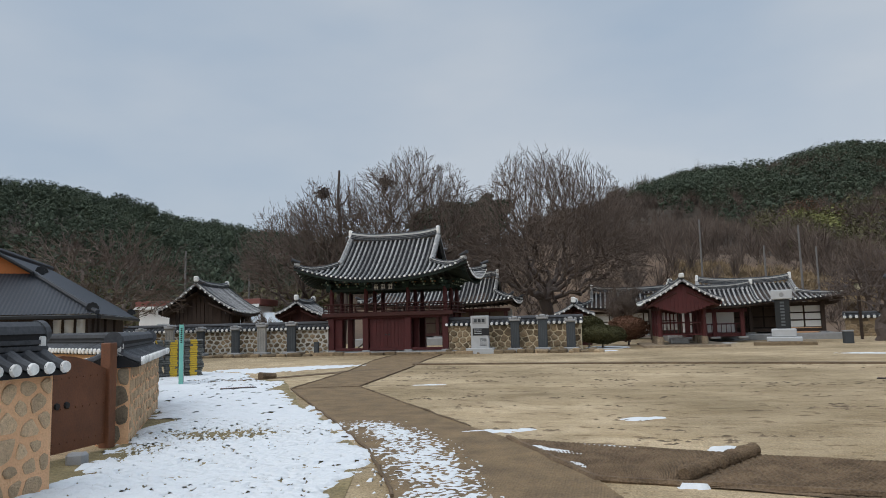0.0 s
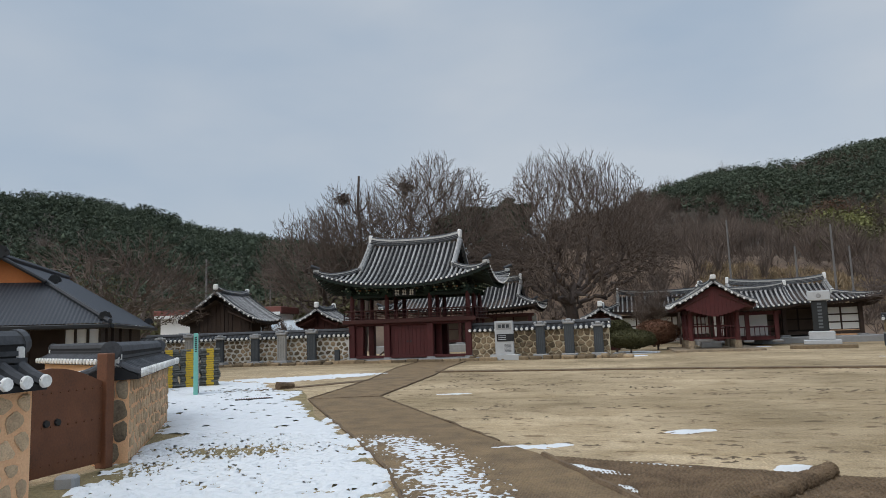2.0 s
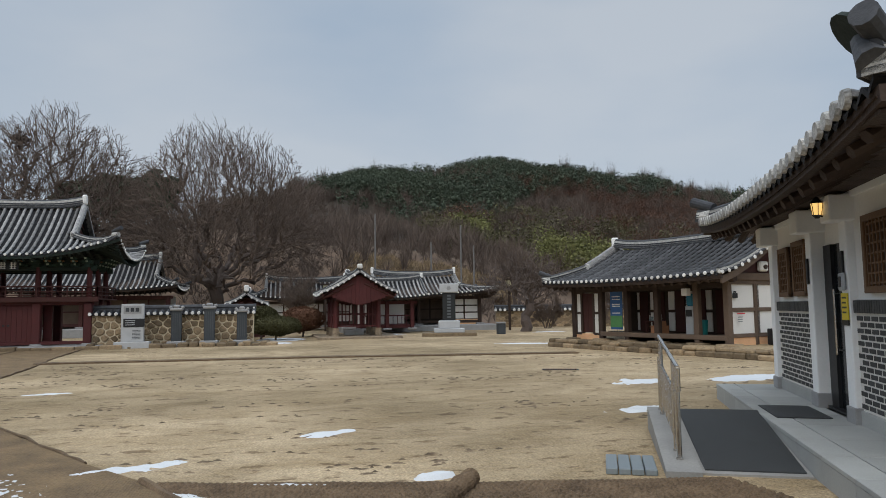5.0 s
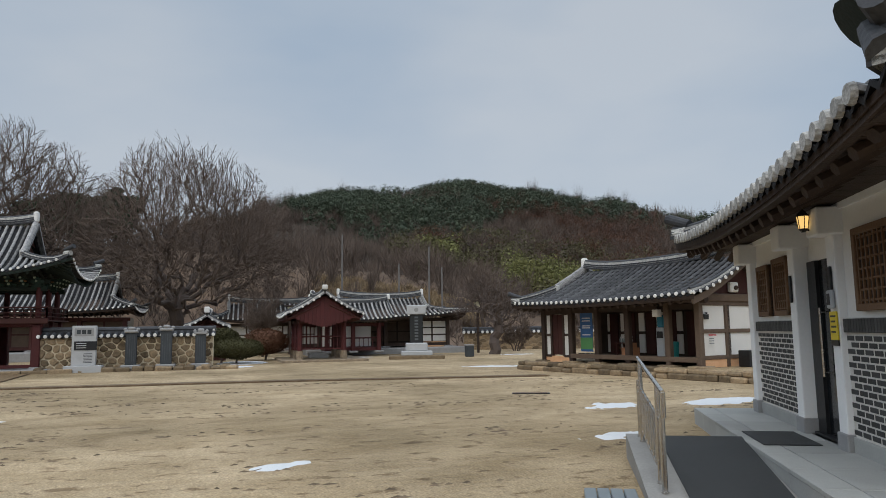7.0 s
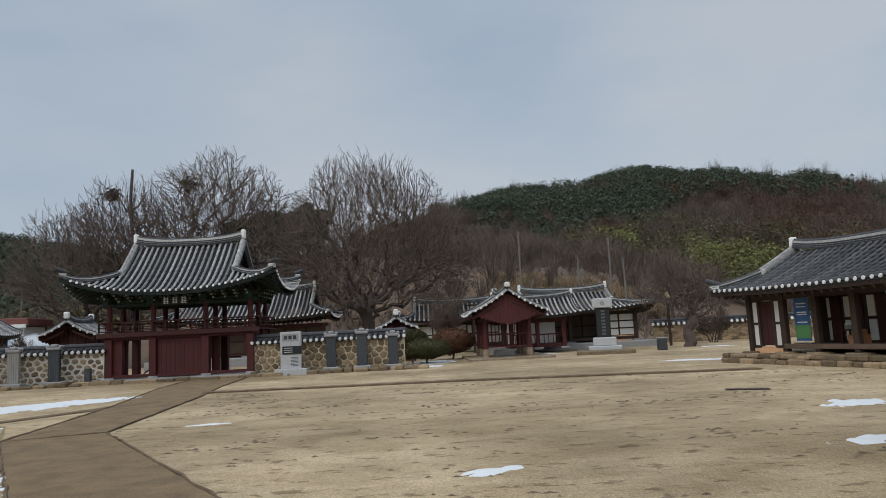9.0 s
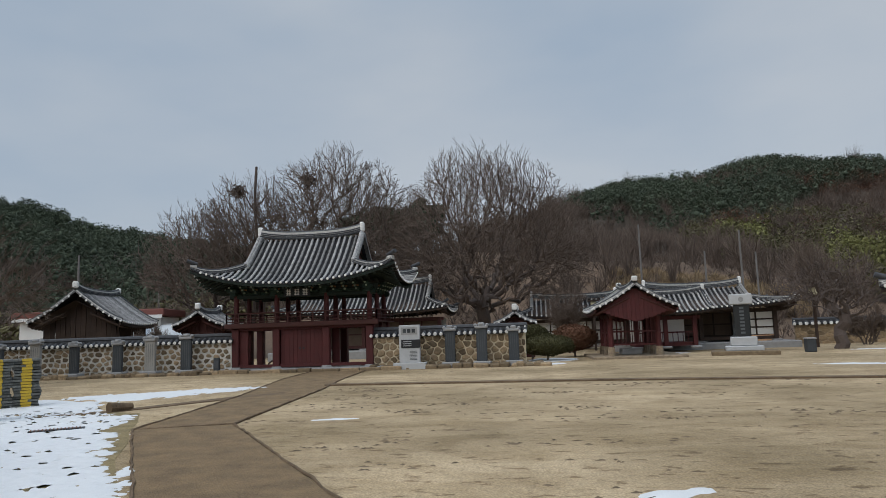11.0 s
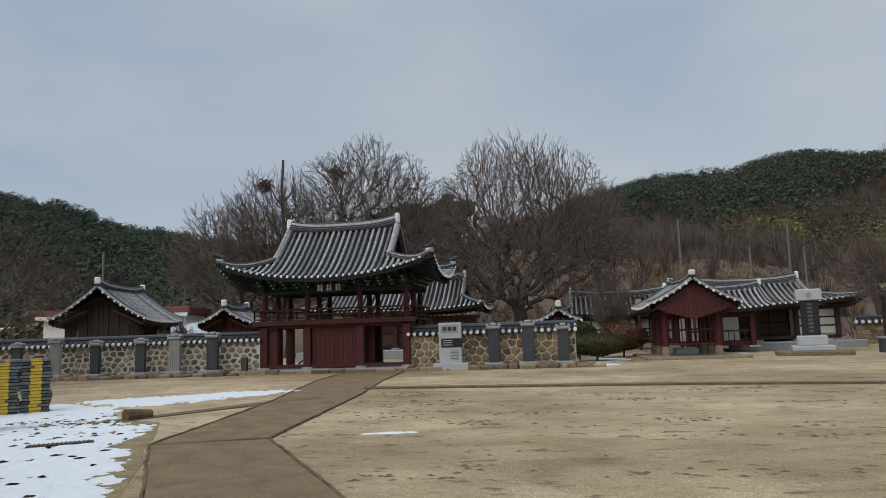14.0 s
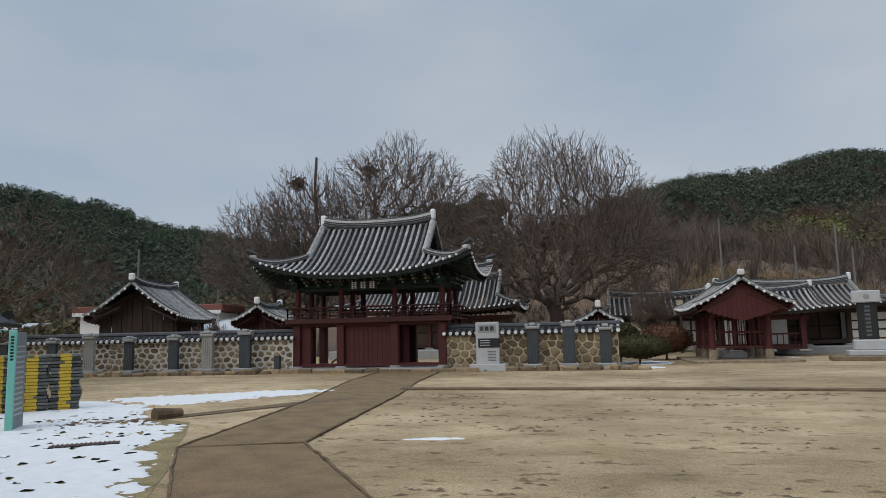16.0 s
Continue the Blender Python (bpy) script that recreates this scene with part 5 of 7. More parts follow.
part("hinge_post", boxm(-0.12, 0.0, -0.08, 0.08, 0, 1.3, 0.01), M_IRON, ig)
st = thing("stone_block", "small rough stone block beside the iron gate", "stone", (-5.15, 8.7, 0), 20)
part("block", boxm(-0.11, 0.11, -0.09, 0.09, -0.02, 0.14, 0.03), M_GRANITE, st)

# ---- house with a metal roof behind the wall ----
hs = thing("metal_roof_house", "house with dark metal tiled roof and orange gable", "house", (-13.5, 18.67, 0), 31)
# dark timber colour on this front stands for the shade below the eaves
part("wall", boxm(-6.0, -1.25, 1.3, 1.42, -0.05, 2.2), M_WOOD, hs, "recessed front wall, darkened for the shade under the eaves")
part("wall", boxm(-1.25, -0.3, 0.9, 1.05, -0.05, 2.12), M_PLASTER, hs, "white plaster panel wall")
part("wall", boxm(-0.42, -0.3, 1.05, 8.6, -0.05, 2.12), M_WOOD, hs)
part("wall", boxm(-6.1, -6.0, 1.3, 8.6, -0.05, 2.12), M_PLASTER, hs)
for x in (-1.25, -0.95, -0.62, -0.3):
    part("post", boxm(x - 0.035, x + 0.035, 0.85, 0.95, 0, 2.1), M_WOOD, hs)
for x in (-5.4, -4.4, -3.3, -2.2):
    part("post", boxm(x - 0.07, x + 0.07, 0.75, 0.89, 0, 2.1), M_WOOD, hs)
for y in (1.7, 2.6, 4.0, 6.0):
    part("post", boxm(-0.32, -0.22, y - 0.05, y + 0.05, 0, 2.1), M_WOOD, hs)
part("rail", boxm(-1.25, -0.3, 0.84, 0.96, 1.02, 1.1), M_WOOD, hs)
part("vent_band", boxm(-1.22, -0.32, 0.86, 0.9, 1.1, 1.28), M_CONC, hs)
# black plates on the band paint the dark inside of the vents
for k in range(6):
    part("vent_hole_shade", boxm(-1.18 + 0.145 * k, -1.09 + 0.145 * k, 0.85, 0.858, 1.13, 1.25), M_BLACK, hs)
part("eave_beam", boxm(-6.3, -0.1, 0.4, 0.55, 1.95, 2.06), M_WOOD, hs)
HX0, HX1, HXR, HYG, HYB = -6.55, 0.12, -3.2, 2.0, 9.6
ZE, ZG, ZR = 2.1, 3.43, 4.16
HGX = 1.15


def corrugated(name, foot, head, n, lip=0.016):
    """A ribbed sheet between two lines of n columns: foot(t) at the eave, head(t) at the top."""
    verts, faces = [], []
    for i in range(n + 1):
        t = i / n
        for p in (foot(t), head(t)):
            verts.append((p[0], p[1], p[2] + (lip if i % 2 else 0.0)))
    for i in range(n):
        faces.append((2 * i, 2 * i + 2, 2 * i + 3, 2 * i + 1))
    raw(name, verts, faces, M_METALROOF, hs)


def front_head(t):
    x = HX0 + (HX1 - HX0) * t
    k = min(1.0, (HX1 - x) / (HX1 - HXR - HGX), (x - HX0) / (HXR - HGX - HX0))
    return (x, HYG * k, ZE + (ZG - ZE) * k)


def side_head(t):
    y = HYB * t
    if y < HYG:
        return (HX1 - (HX1 - HXR - HGX) * y / HYG, y, ZE + (ZG - ZE) * y / HYG)
    return (HXR, y, ZR)


def far_side_head(t):
    x, y, z = side_head(t)
    return (HX0 + (HX1 - x), y, z)


corrugated("roof_slope", lambda t: (HX0 + (HX1 - HX0) * t, 0.0, ZE), front_head, 120)
corrugated("roof_slope", lambda t: (HX1, HYB * t, ZE), side_head, 170)
corrugated("roof_slope", lambda t: (HX0, HYB * t, ZE), far_side_head, 90)
# overhanging verge of the gable and the boarded triangle below it
for sx in (-1, 1):
    v = [(HXR, HYG - 0.3, ZR), (HXR, HYG + 0.05, ZR), (HXR + sx * HGX * 1.05, HYG + 0.05, ZG - 0.02), (HXR + sx * HGX * 1.05, HYG - 0.3, ZG - 0.02)]
    v += [(a, b, c + 0.05) for a, b, c in v]
    raw("verge_sheet", v, [(0, 1, 2, 3), (7, 6, 5, 4), (0, 3, 7, 4), (1, 5, 6, 2), (3, 2, 6, 7)], M_METALROOF, hs)
    part("barge_board", tubem((HXR, HYG - 0.31, ZR + 0.02), (HXR + sx * HGX * 1.06, HYG - 0.31, ZG), 0.06, 0.06, 8), M_BLACK, hs)
    part("hip_roll", tubem((HXR + sx * HGX, HYG - 0.05, ZG + 0.03), (HXR + sx * (HX1 - HXR), 0.0, ZE + 0.05), 0.08, 0.08, 8), M_METALROOF, hs)
bm = bmesh.new()
bm.faces.new([bm.verts.new(v) for v in ((HXR - HGX, HYG - 0.02, ZG), (HXR + HGX, HYG - 0.02, ZG), (HXR, HYG - 0.02, ZR))])
part("gable_board", bm, M_ORANGE, hs, "orange-painted gable board")
part("ridge_roll", tubem((HXR, HYG - 0.3, ZR + 0.06), (HXR, HYB, ZR + 0.06), 0.1, 0.1, 8), M_METALROOF, hs)


def finial(x, y, z, r):
    """A cast flower-shaped ridge end."""
    f = bpy.data.objects.new("finial", None)
    scene.collection.objects.link(f)
    f.parent = hs
    f.matrix_basis = pose(x, y, z)
    part("boss", tubem((0, -0.05, 0), (0, 0.08, 0), r * 0.6, r * 0.6, 10), M_BLACK, f)
    for k in range(5):
        a = math.pi * (0.05 + 0.9 * k / 4)
        part("petal", tubem((r * 0.7 * math.cos(a), -0.04, r * 0.7 * math.sin(a)), (r * 0.7 * math.cos(a), 0.06, r * 0.7 * math.sin(a)), r * 0.4, r * 0.36, 8), M_BLACK, f)


finial(HXR, HYG - 0.34, ZR + 0.12, 0.24)
finial(HX1 - 0.15, 0.12, ZE + 0.16, 0.17)
finial(HX1 - 0.2, HYB - 0.4, ZE + 0.2, 0.17)
finial(HXR + HGX + 0.1, HYG + 0.6, ZG + 0.1, 0.18)
part("gutter", boxm(HX0, HX1, -0.1, 0.02, ZE - 0.14, ZE - 0.02, 0.02), M_BLACK, hs)
part("gutter", boxm(HX1 - 0.02, HX1 + 0.1, 0.02, HYB, ZE - 0.14, ZE - 0.02, 0.02), M_BLACK, hs)
an = thing("roof_aerial", "small metal television aerial on the roof", "aerial")
an.matrix_world = pose(-13.5, 18.67, 0, 0, 0, 31) @ pose(-4.1, 3.0, 3.55)
part("mast", tubem((0, 0, 0), (0, 0, 1.0), 0.015), M_GREYP, an)
for k in range(4):
    part("element", tubem((-0.4, 0, 0.7 + 0.08 * k), (0.4, 0, 0.7 + 0.08 * k), 0.012), M_GREYP, an)

# ---- coir matting laid as a path ----
def slab(name, pts, z, material, label="", kind="structure"):
    bm = bmesh.new()
    top = [bm.verts.new((x, y, z)) for x, y in pts]
    bot = [bm.verts.new((x, y, -0.03)) for x, y in pts]
    bm.faces.new(top)
    for i in range(len(pts)):
        j = (i + 1) % len(pts)
        bm.faces.new((top[j], top[i], bot[i], bot[j]))
    bm.normal_update()
    o = part(name, bm, material, None, label)
    return tagged(o, label, "", "", kind)


def coir_material():
    m = mat("coir_path", (0.3, 0.205, 0.108), 0.98, 0.5, 2.2, 34, 1.0, tint=(0.12, 0.08, 0.046), dist=0.04)
    nt, ln = m.node_tree.nodes, m.node_tree.links
    b = nt["Principled BSDF"]
    geo = nt.new("ShaderNodeNewGeometry")
    wv = nt.new("ShaderNodeTexWave")
    wv.inputs["Scale"].default_value = 11.0
    wv.inputs["Distortion"].default_value = 1.2
    wv.inputs["Detail"].default_value = 3.0
    wv.inputs["Detail Scale"].default_value = 4.0
    ln.new(geo.outputs["Position"], wv.inputs["Vector"])
    bp = nt.new("ShaderNodeBump")
    bp.inputs["Strength"].default_value = 0.3
    bp.inputs["Distance"].default_value = 0.012
    ln.new(wv.outputs["Fac"], bp.inputs["Height"])
    ln.new(b.inputs["Normal"].links[0].from_socket, bp.inputs["Normal"])
    ln.new(bp.outputs["Normal"], b.inputs["Normal"])
    return m


M_PATH = coir_material()
slab("path", [(-9.75, 36.0), (-9.2, 31.0), (-7.7, 24.0), (-6.8, 17.85), (-5.2, 18.4), (-6.0, 26.0), (-6.7, 30.5), (-7.25, 36.0)][::-1], 0.018, M_PATH, "brown coir matting path to the gate")
slab("path_near", [(-6.78, 17.75), (-3.23, 12.15), (-1.85, 9.85), (-0.85, 7.7), (-0.3, 5.5), (-0.2, -6.0), (2.6, -6.0), (2.0, 5.5), (0.95, 8.6), (-0.25, 10.9), (-1.0, 11.9), (-5.18, 18.3)], 0.024, M_PATH, "brown coir matting path with melting snow")


def mat_edge(pts, r=0.02):
    bm = bmesh.new()
    out = []
    for a, b in zip(pts, pts[1:]):
        a, b = Vector((*a, 0.02)), Vector((*b, 0.02))
        n = max(2, int((b - a).length / 0.25))
        for k in range(n):
            out.append(a.lerp(b, k / n) + Vector((random.uniform(-0.02, 0.02), random.uniform(-0.02, 0.02), random.uniform(-0.004, 0.012))))
    out.append(Vector((*pts[-1], 0.02)))
    sweep(bm, out, [(r * math.cos(a * math.tau / 6), r * math.sin(a * math.tau / 6)) for a in range(6)])
    o = part("mat_edge", bm, M_COIR, None)
    tagged(o, "frayed rope edge of the coir matting", "matting")


mat_edge([(-6.8, 17.75), (-3.23, 12.13), (-1.85, 9.83), (-0.87, 7.7)])
mat_edge([(-9.75, 36.0), (-9.2, 31.0), (-7.7, 24.0), (-6.82, 17.85)])
mat_edge([(-7.25, 36.0), (-6.7, 30.5), (-6.0, 26.0), (-5.2, 18.4), (-1.0, 11.92)])
mat_edge([(-6.8, 17.8), (-5.18, 18.36)])
mat_edge([(-0.25, 10.92), (0.95, 8.6), (1.74, 8.5), (3.4, 8.25), (5.0, 7.9)], 0.04)

# ribbed coir mats lying across the court, one rolled back
def ribbed(name, label, a, b, c, d, nu, ribs):
    """A mat over the quad a-b-c-d with cords running a to b."""
    a, b, c, d = (Vector((*p, 0)) for p in (a, b, c, d))
    nv = ribs * 5
    verts, faces = [], []
    for j in range(nv + 1):
        v = j / nv
        for i in range(nu + 1):
            u = i / nu
            p = a.lerp(b, u).lerp(d.lerp(c, u), v)
            z = 0.012 + 0.045 * abs(math.sin(math.pi * v * ribs)) ** 1.5 * (0.8 + 0.2 * math.sin(u * nu * 1.55 + int(v * ribs) * math.pi)) * min(1.0, 0.25 + 8 * min(v, 1 - v)) + 0.01 * noise.noise((p.x * 2, p.y * 2, 0))
            verts.append((p.x, p.y, z))
    for j in range(nv):
        for i in range(nu):
            q = j * (nu + 1) + i
            faces.append((q, q + nu + 1, q + nu + 2, q + 1))
    o = raw(name, verts, faces, M_COIR, None)
    return tagged(o, label, "matting")


ribbed("coir_mat", "dark brown ribbed coir mat with traces of snow", (-0.2, 10.9), (2.55, 10.15), (1.75, 8.5), (0.95, 8.65), 170, 20)
ribbed("coir_mat", "dark brown ribbed coir mat on the ground", (2.6, 10.1), (4.9, 9.65), (5.1, 7.7), (1.85, 8.45), 170, 20)
rl = thing("rolled_mat", "rolled-up end of a brown coir mat", "matting", (1.76, 8.6, 0), math.degrees(math.atan2(1.35, 0.86)))
bm = bmesh.new()
pts = []
for k in range(46):
    pts.append(Vector((1.62 * k / 45, 0.012 * math.sin(k * 0.9), 0.085)))
rings = []
for i, p in enumerate(pts):
    r = 0.062 + 0.024 * (i % 2) + 0.006 * math.sin(i * 0.7)
    rings.append([bm.verts.new(p + Vector((0, r * math.cos(a * math.tau / 14), r * math.sin(a * math.tau / 14)))) for a in range(14)])
for a, b in zip(rings, rings[1:]):
    for i in range(14):
        bm.faces.new((a[i], b[i], b[(i + 1) % 14], a[(i + 1) % 14]))
bm.faces.new(rings[0])
bm.faces.new(rings[-1][::-1])
part("roll", bm, M_COIR, rl)
part("loose_flap", boxm(0.0, 1.6, -0.2, -0.02, 0.0, 0.035, 0.01), M_COIR, rl)
slab("cross_strip", [(-6.4, 27.4), (2.0, 26.85), (10.6, 25.4), (10.65, 25.85), (2.0, 27.35), (-6.5, 27.9)], 0.045, M_COIR, "narrow strip of coir matting across the court")
slab("side_strip", [(-10.6, 19.75), (-9.3, 20.7), (-7.5, 23.7), (-6.6, 24.9), (-6.9, 25.2), (-7.9, 24.1), (-9.5, 21.1), (-10.7, 20.1)], 0.02, M_COIR, "narrow coir strip crossing the snow")
rk = thing("mat_bundle", "small rolled bundle of coir matting on the ground", "matting", (-9.2, 21.1, 0), 60)
part("mat_roll", tubem((-0.25, 0, 0.1), (0.3, 0.05, 0.08), 0.13, 0.09, 10), M_COIR, rk)


# ---- rough turf under the snow ----
M_TURF = mat("rough_winter_turf", (0.36, 0.275, 0.14), 0.95, 0.5, 2.0, 22, 1.0, tint=(0.13, 0.105, 0.048), dist=0.05)
slab("turf", [(-1.3, -4.0), (-1.25, 5.5), (-1.3, 7.6), (-1.9, 9.75), (-3.3, 12.05), (-5.3, 15.0), (-6.0, 16.4), (-6.75, 17.6), (-7.4, 18.9), (-8.4, 20.6), (-9.4, 21.0), (-11.0, 20.6), (-13.0, 20.0), (-13.5, 17.4), (-7.95, 13.9), (-5.5, 9.9), (-5.7, 8.2), (-4.4, 7.4), (-4.5, -4.0)][::-1], 0.006, M_TURF, "rough brown winter turf under thin snow")

# ---- dark clods for the footprint shadows on the court ----
rng = random.Random(91)
cv, cf = [], []
for _ in range(130):
    gx, gy = rng.uniform(-6, 12), rng.uniform(10.5, 26)
    if gx < -1.5 - (gy - 11.5) * 0.58 + 0.3:
        continue
    for _k in range(rng.randint(2, 12)):
        x, y = gx + rng.gauss(0, 0.45), gy + rng.gauss(0, 0.12)
        L_, W_, a_ = rng.uniform(0.02, 0.1), rng.uniform(0.008, 0.022), rng.uniform(-0.5, 0.5)
        k = len(cv)
        for u, v, z in ((-1, 0, 0), (-0.3, -1, 0), (0.7, -0.8, 0), (1, 0.1, 0), (0.2, 1, 0), (0.0, 0.1, 0.018)):
            px, py = u * L_, v * W_
            cv.append((x + px * math.cos(a_) - py * math.sin(a_), y + px * math.sin(a_) + py * math.cos(a_), z + 0.001))
        for i in range(5):
            cf.append((k + i, k + (i + 1) % 5, k + 5))
# dark brown puts the shadow of the footprints into the clods' colour
M_FOOTSHADE = mat("dark_footprint_shade", (0.2, 0.15, 0.1), 0.95, 0.4, 3, 40, 0.4, rnd=0.4, island=True)
raw("scuffed_earth", cv, cf, M_FOOTSHADE, None, False, "stuff", "small dark clods standing in for footprint shadows on the court")

# ---- snow ----
MAIN = np.array([(-4.3, 3.0), (-4.38, 7.4), (-5.45, 9.9), (-7.9, 13.9), (-11.0, 16.2), (-13.2, 18.5), (-14.3, 22.5), (-13.8, 24.3), (-11.2, 23.4), (-9.3, 20.6), (-8.4, 20.2), (-7.3, 18.0), (-6.4, 16.5), (-5.5, 15.2), (-3.5, 12.4), (-1.95, 9.9), (-1.4, 7.6), (-1.6, 5.5), (-2.2, 3.0)])
BAND = np.array([(-2.95, 12.3), (-2.2, 12.1), (-1.2, 10.7), (-0.35, 9.0), (0.1, 7.0), (-0.55, 7.0), (-1.0, 8.3), (-1.75, 9.95)])
FARS = np.array([(-13.2, 25.0), (-11.0, 23.6), (-9.6, 25.6), (-8.4, 27.2), (-9.2, 27.4), (-10.6, 26.6)])


def poly_sd(px, py, poly):
    inside = np.zeros(px.shape, bool)
    dist = np.full(px.shape, 1e9)
    n = len(poly)
    for i in range(n):
        (x0, y0), (x1, y1) = poly[i], poly[(i + 1) % n]
        cond = ((y0 > py) != (y1 > py)) & (px < (x1 - x0) * (py - y0) / (y1 - y0 + 1e-9) + x0)
        inside ^= cond
        dx, dy = x1 - x0, y1 - y0
        t = np.clip(((px - x0) * dx + (py - y0) * dy) / (dx * dx + dy * dy), 0, 1)
        dist = np.minimum(dist, np.hypot(px - x0 - t * dx, py - y0 - t * dy))
    return np.where(inside, dist, -dist)


# centre x, y, half length, half width, turn, raggedness
PATCHES = [(-0.75, 11.5, 0.7, 0.13, 20, 0.12), (1.53, 13.0, 0.36, 0.16, 32, 0.1), (2.42, 10.4, 0.2, 0.08, 10, 0.03), (3.55, 11.3, 0.1, 0.05, 10, 0.05), (-3.48, 18.95, 0.35, 0.1, 10, 0.06),
           (8.2, 17.1, 0.6, 0.3, 15, 0.3), (6.3, 13.65, 0.4, 0.2, 25, 0.25), (10.7, 17.0, 1.0, 0.42, 15, 0.12), (0.45, 10.0, 0.5, 0.07, -35, 0.07), (0.75, 9.2, 0.2, 0.07, -60, 0.06), (1.05, 10.35, 0.3, 0.03, -14, 0.04),
           (11.2, 32.0, 1.3, 0.3, -20, 0.1), (0.9, 37.5, 0.5, 0.5, 0, 0.1), (0.9, 41.5, 1.2, 1.8, 0, 0.3), (-0.2, 7.9, 0.3, 0.1, -60, 0.15), (1.85, 8.45, 0.12, 0.06, 0, 0.04), (17.0, 44.0, 1.0, 0.35, 0, 0.2), (7.0, 45.5, 1.4, 0.4, 0, 0.1)]
MELT = [(-5.0, 10.9, 0.5, 0.3, 0.55), (-4.25, 11.0, 0.45, 0.4, 0.7), (-3.75, 8.95, 0.3, 0.12, 0.45), (-5.1, 9.8, 0.4, 0.5, 0.35), (-4.9, 9.1, 0.3, 0.3, 0.35), (-9.8, 20.4, 1.0, 0.3, 0.6), (-8.7, 19.0, 0.9, 0.25, 0.4), (-10.0, 22.0, 0.7, 0.2, 0.5)]


def snow_sheet(x0, x1, y0, y1, cell):
    nx, ny = int((x1 - x0) / cell) + 1, int((y1 - y0) / cell) + 1
    gx, gy = np.meshgrid(np.linspace(x0, x1, nx), np.linspace(y0, y1, ny))
    flat = [(float(x), float(y)) for x, y in zip(gx.ravel(), gy.ravel())]
    n1 = np.array([noise.noise((x * 1.3, y * 1.3, 0)) for x, y in flat]).reshape(gx.shape)
    n2 = np.array([noise.fractal((x * 5.0, y * 3.0, 4), 0.8, 2.1, 4) for x, y in flat]).reshape(gx.shape)
    n3 = np.array([noise.noise((x * 7.5, y * 17, 9)) for x, y in flat]).reshape(gx.shape)
    f = np.minimum(poly_sd(gx, gy, MAIN), 0.9) + 0.3 * n1 + 0.28 * n2
    melt = np.zeros(gx.shape)
    for cx, cy, rx, ry, amount in MELT:
        melt += amount * np.exp(-(((gx - cx) / (rx * 1.5)) ** 2 + ((gy - cy) / (ry * 1.5)) ** 2))
    # shallow footprints and grass tips showing through
    n4 = np.array([noise.fractal((x * 15.0, y * 15.0, 2), 0.7, 2.2, 3) for x, y in flat]).reshape(gx.shape)
    f = np.where(n2 < -0.6, np.minimum(f, (n2 + 0.8) * 0.9), f)
    f = np.minimum(f, (1.0 * n4 + 0.5 * n3 + 0.37 + 0.2 * n1 - 0.9 * melt) * 0.5 + 0.1 * n2)
    f = np.maximum(f, np.minimum(poly_sd(gx, gy, BAND), 0.22) - 0.07 + 0.15 * n1 + 0.12 * n2 + 0.6 * n4)
    f = np.maximum(f, np.minimum(poly_sd(gx, gy, FARS), 0.3) + 0.14 + 0.3 * n1 + 0.4 * n2)
    for cx, cy, rx, ry, turn, rag in PATCHES:
        c, s = math.cos(radians(turn)), math.sin(radians(turn))
        u, v = (gx - cx) * c + (gy - cy) * s, -(gx - cx) * s + (gy - cy) * c
        f = np.maximum(f, (1 - np.hypot(u / rx, v / ry)) * ry + rag * n2 * 0.8)
    z = np.clip(0.16 * f - 0.004, -0.02, 0.02) + 0.003 * n2 + np.where(f > 0.0, 0.006, 0)
    z = np.where((f > 0) & (gx > 0.95 - (gy - 8.6) * 0.52) & (gy < 10.95) & (gy > 8.0), z + 0.032, z)
    keep = f > -0.22
    idx = np.full(f.shape, -1)
    idx[keep] = np.arange(keep.sum())
    verts = [(float(a), float(b), float(c)) for a, b, c in zip(gx[keep], gy[keep], z[keep] + 0.006)]
    q = np.stack([idx[:-1, :-1], idx[:-1, 1:], idx[1:, 1:], idx[1:, :-1]], -1).reshape(-1, 4)
    q = q[(q >= 0).all(1)]
    if len(q):
        o = raw("snow", verts, q.tolist(), M_SNOW, None, True, "stuff", "thin melting snow lying on the ground")


snow_sheet(-6.2, 3.2, 4.4, 12.4, 0.025)
snow_sheet(-14.8, 0.4, 12.4, 28.0, 0.06)
snow_sheet(0.4, 12.2, 12.4, 18.5, 0.085)
snow_sheet(-1.5, 18.5, 31.0, 47.0, 0.15)


# ---- steles, signs and small things in the court ----
M_INSCR = mat("worn_inscription", (0.11, 0.12, 0.13), 0.8, 0.3, 4, 50, 0.1)


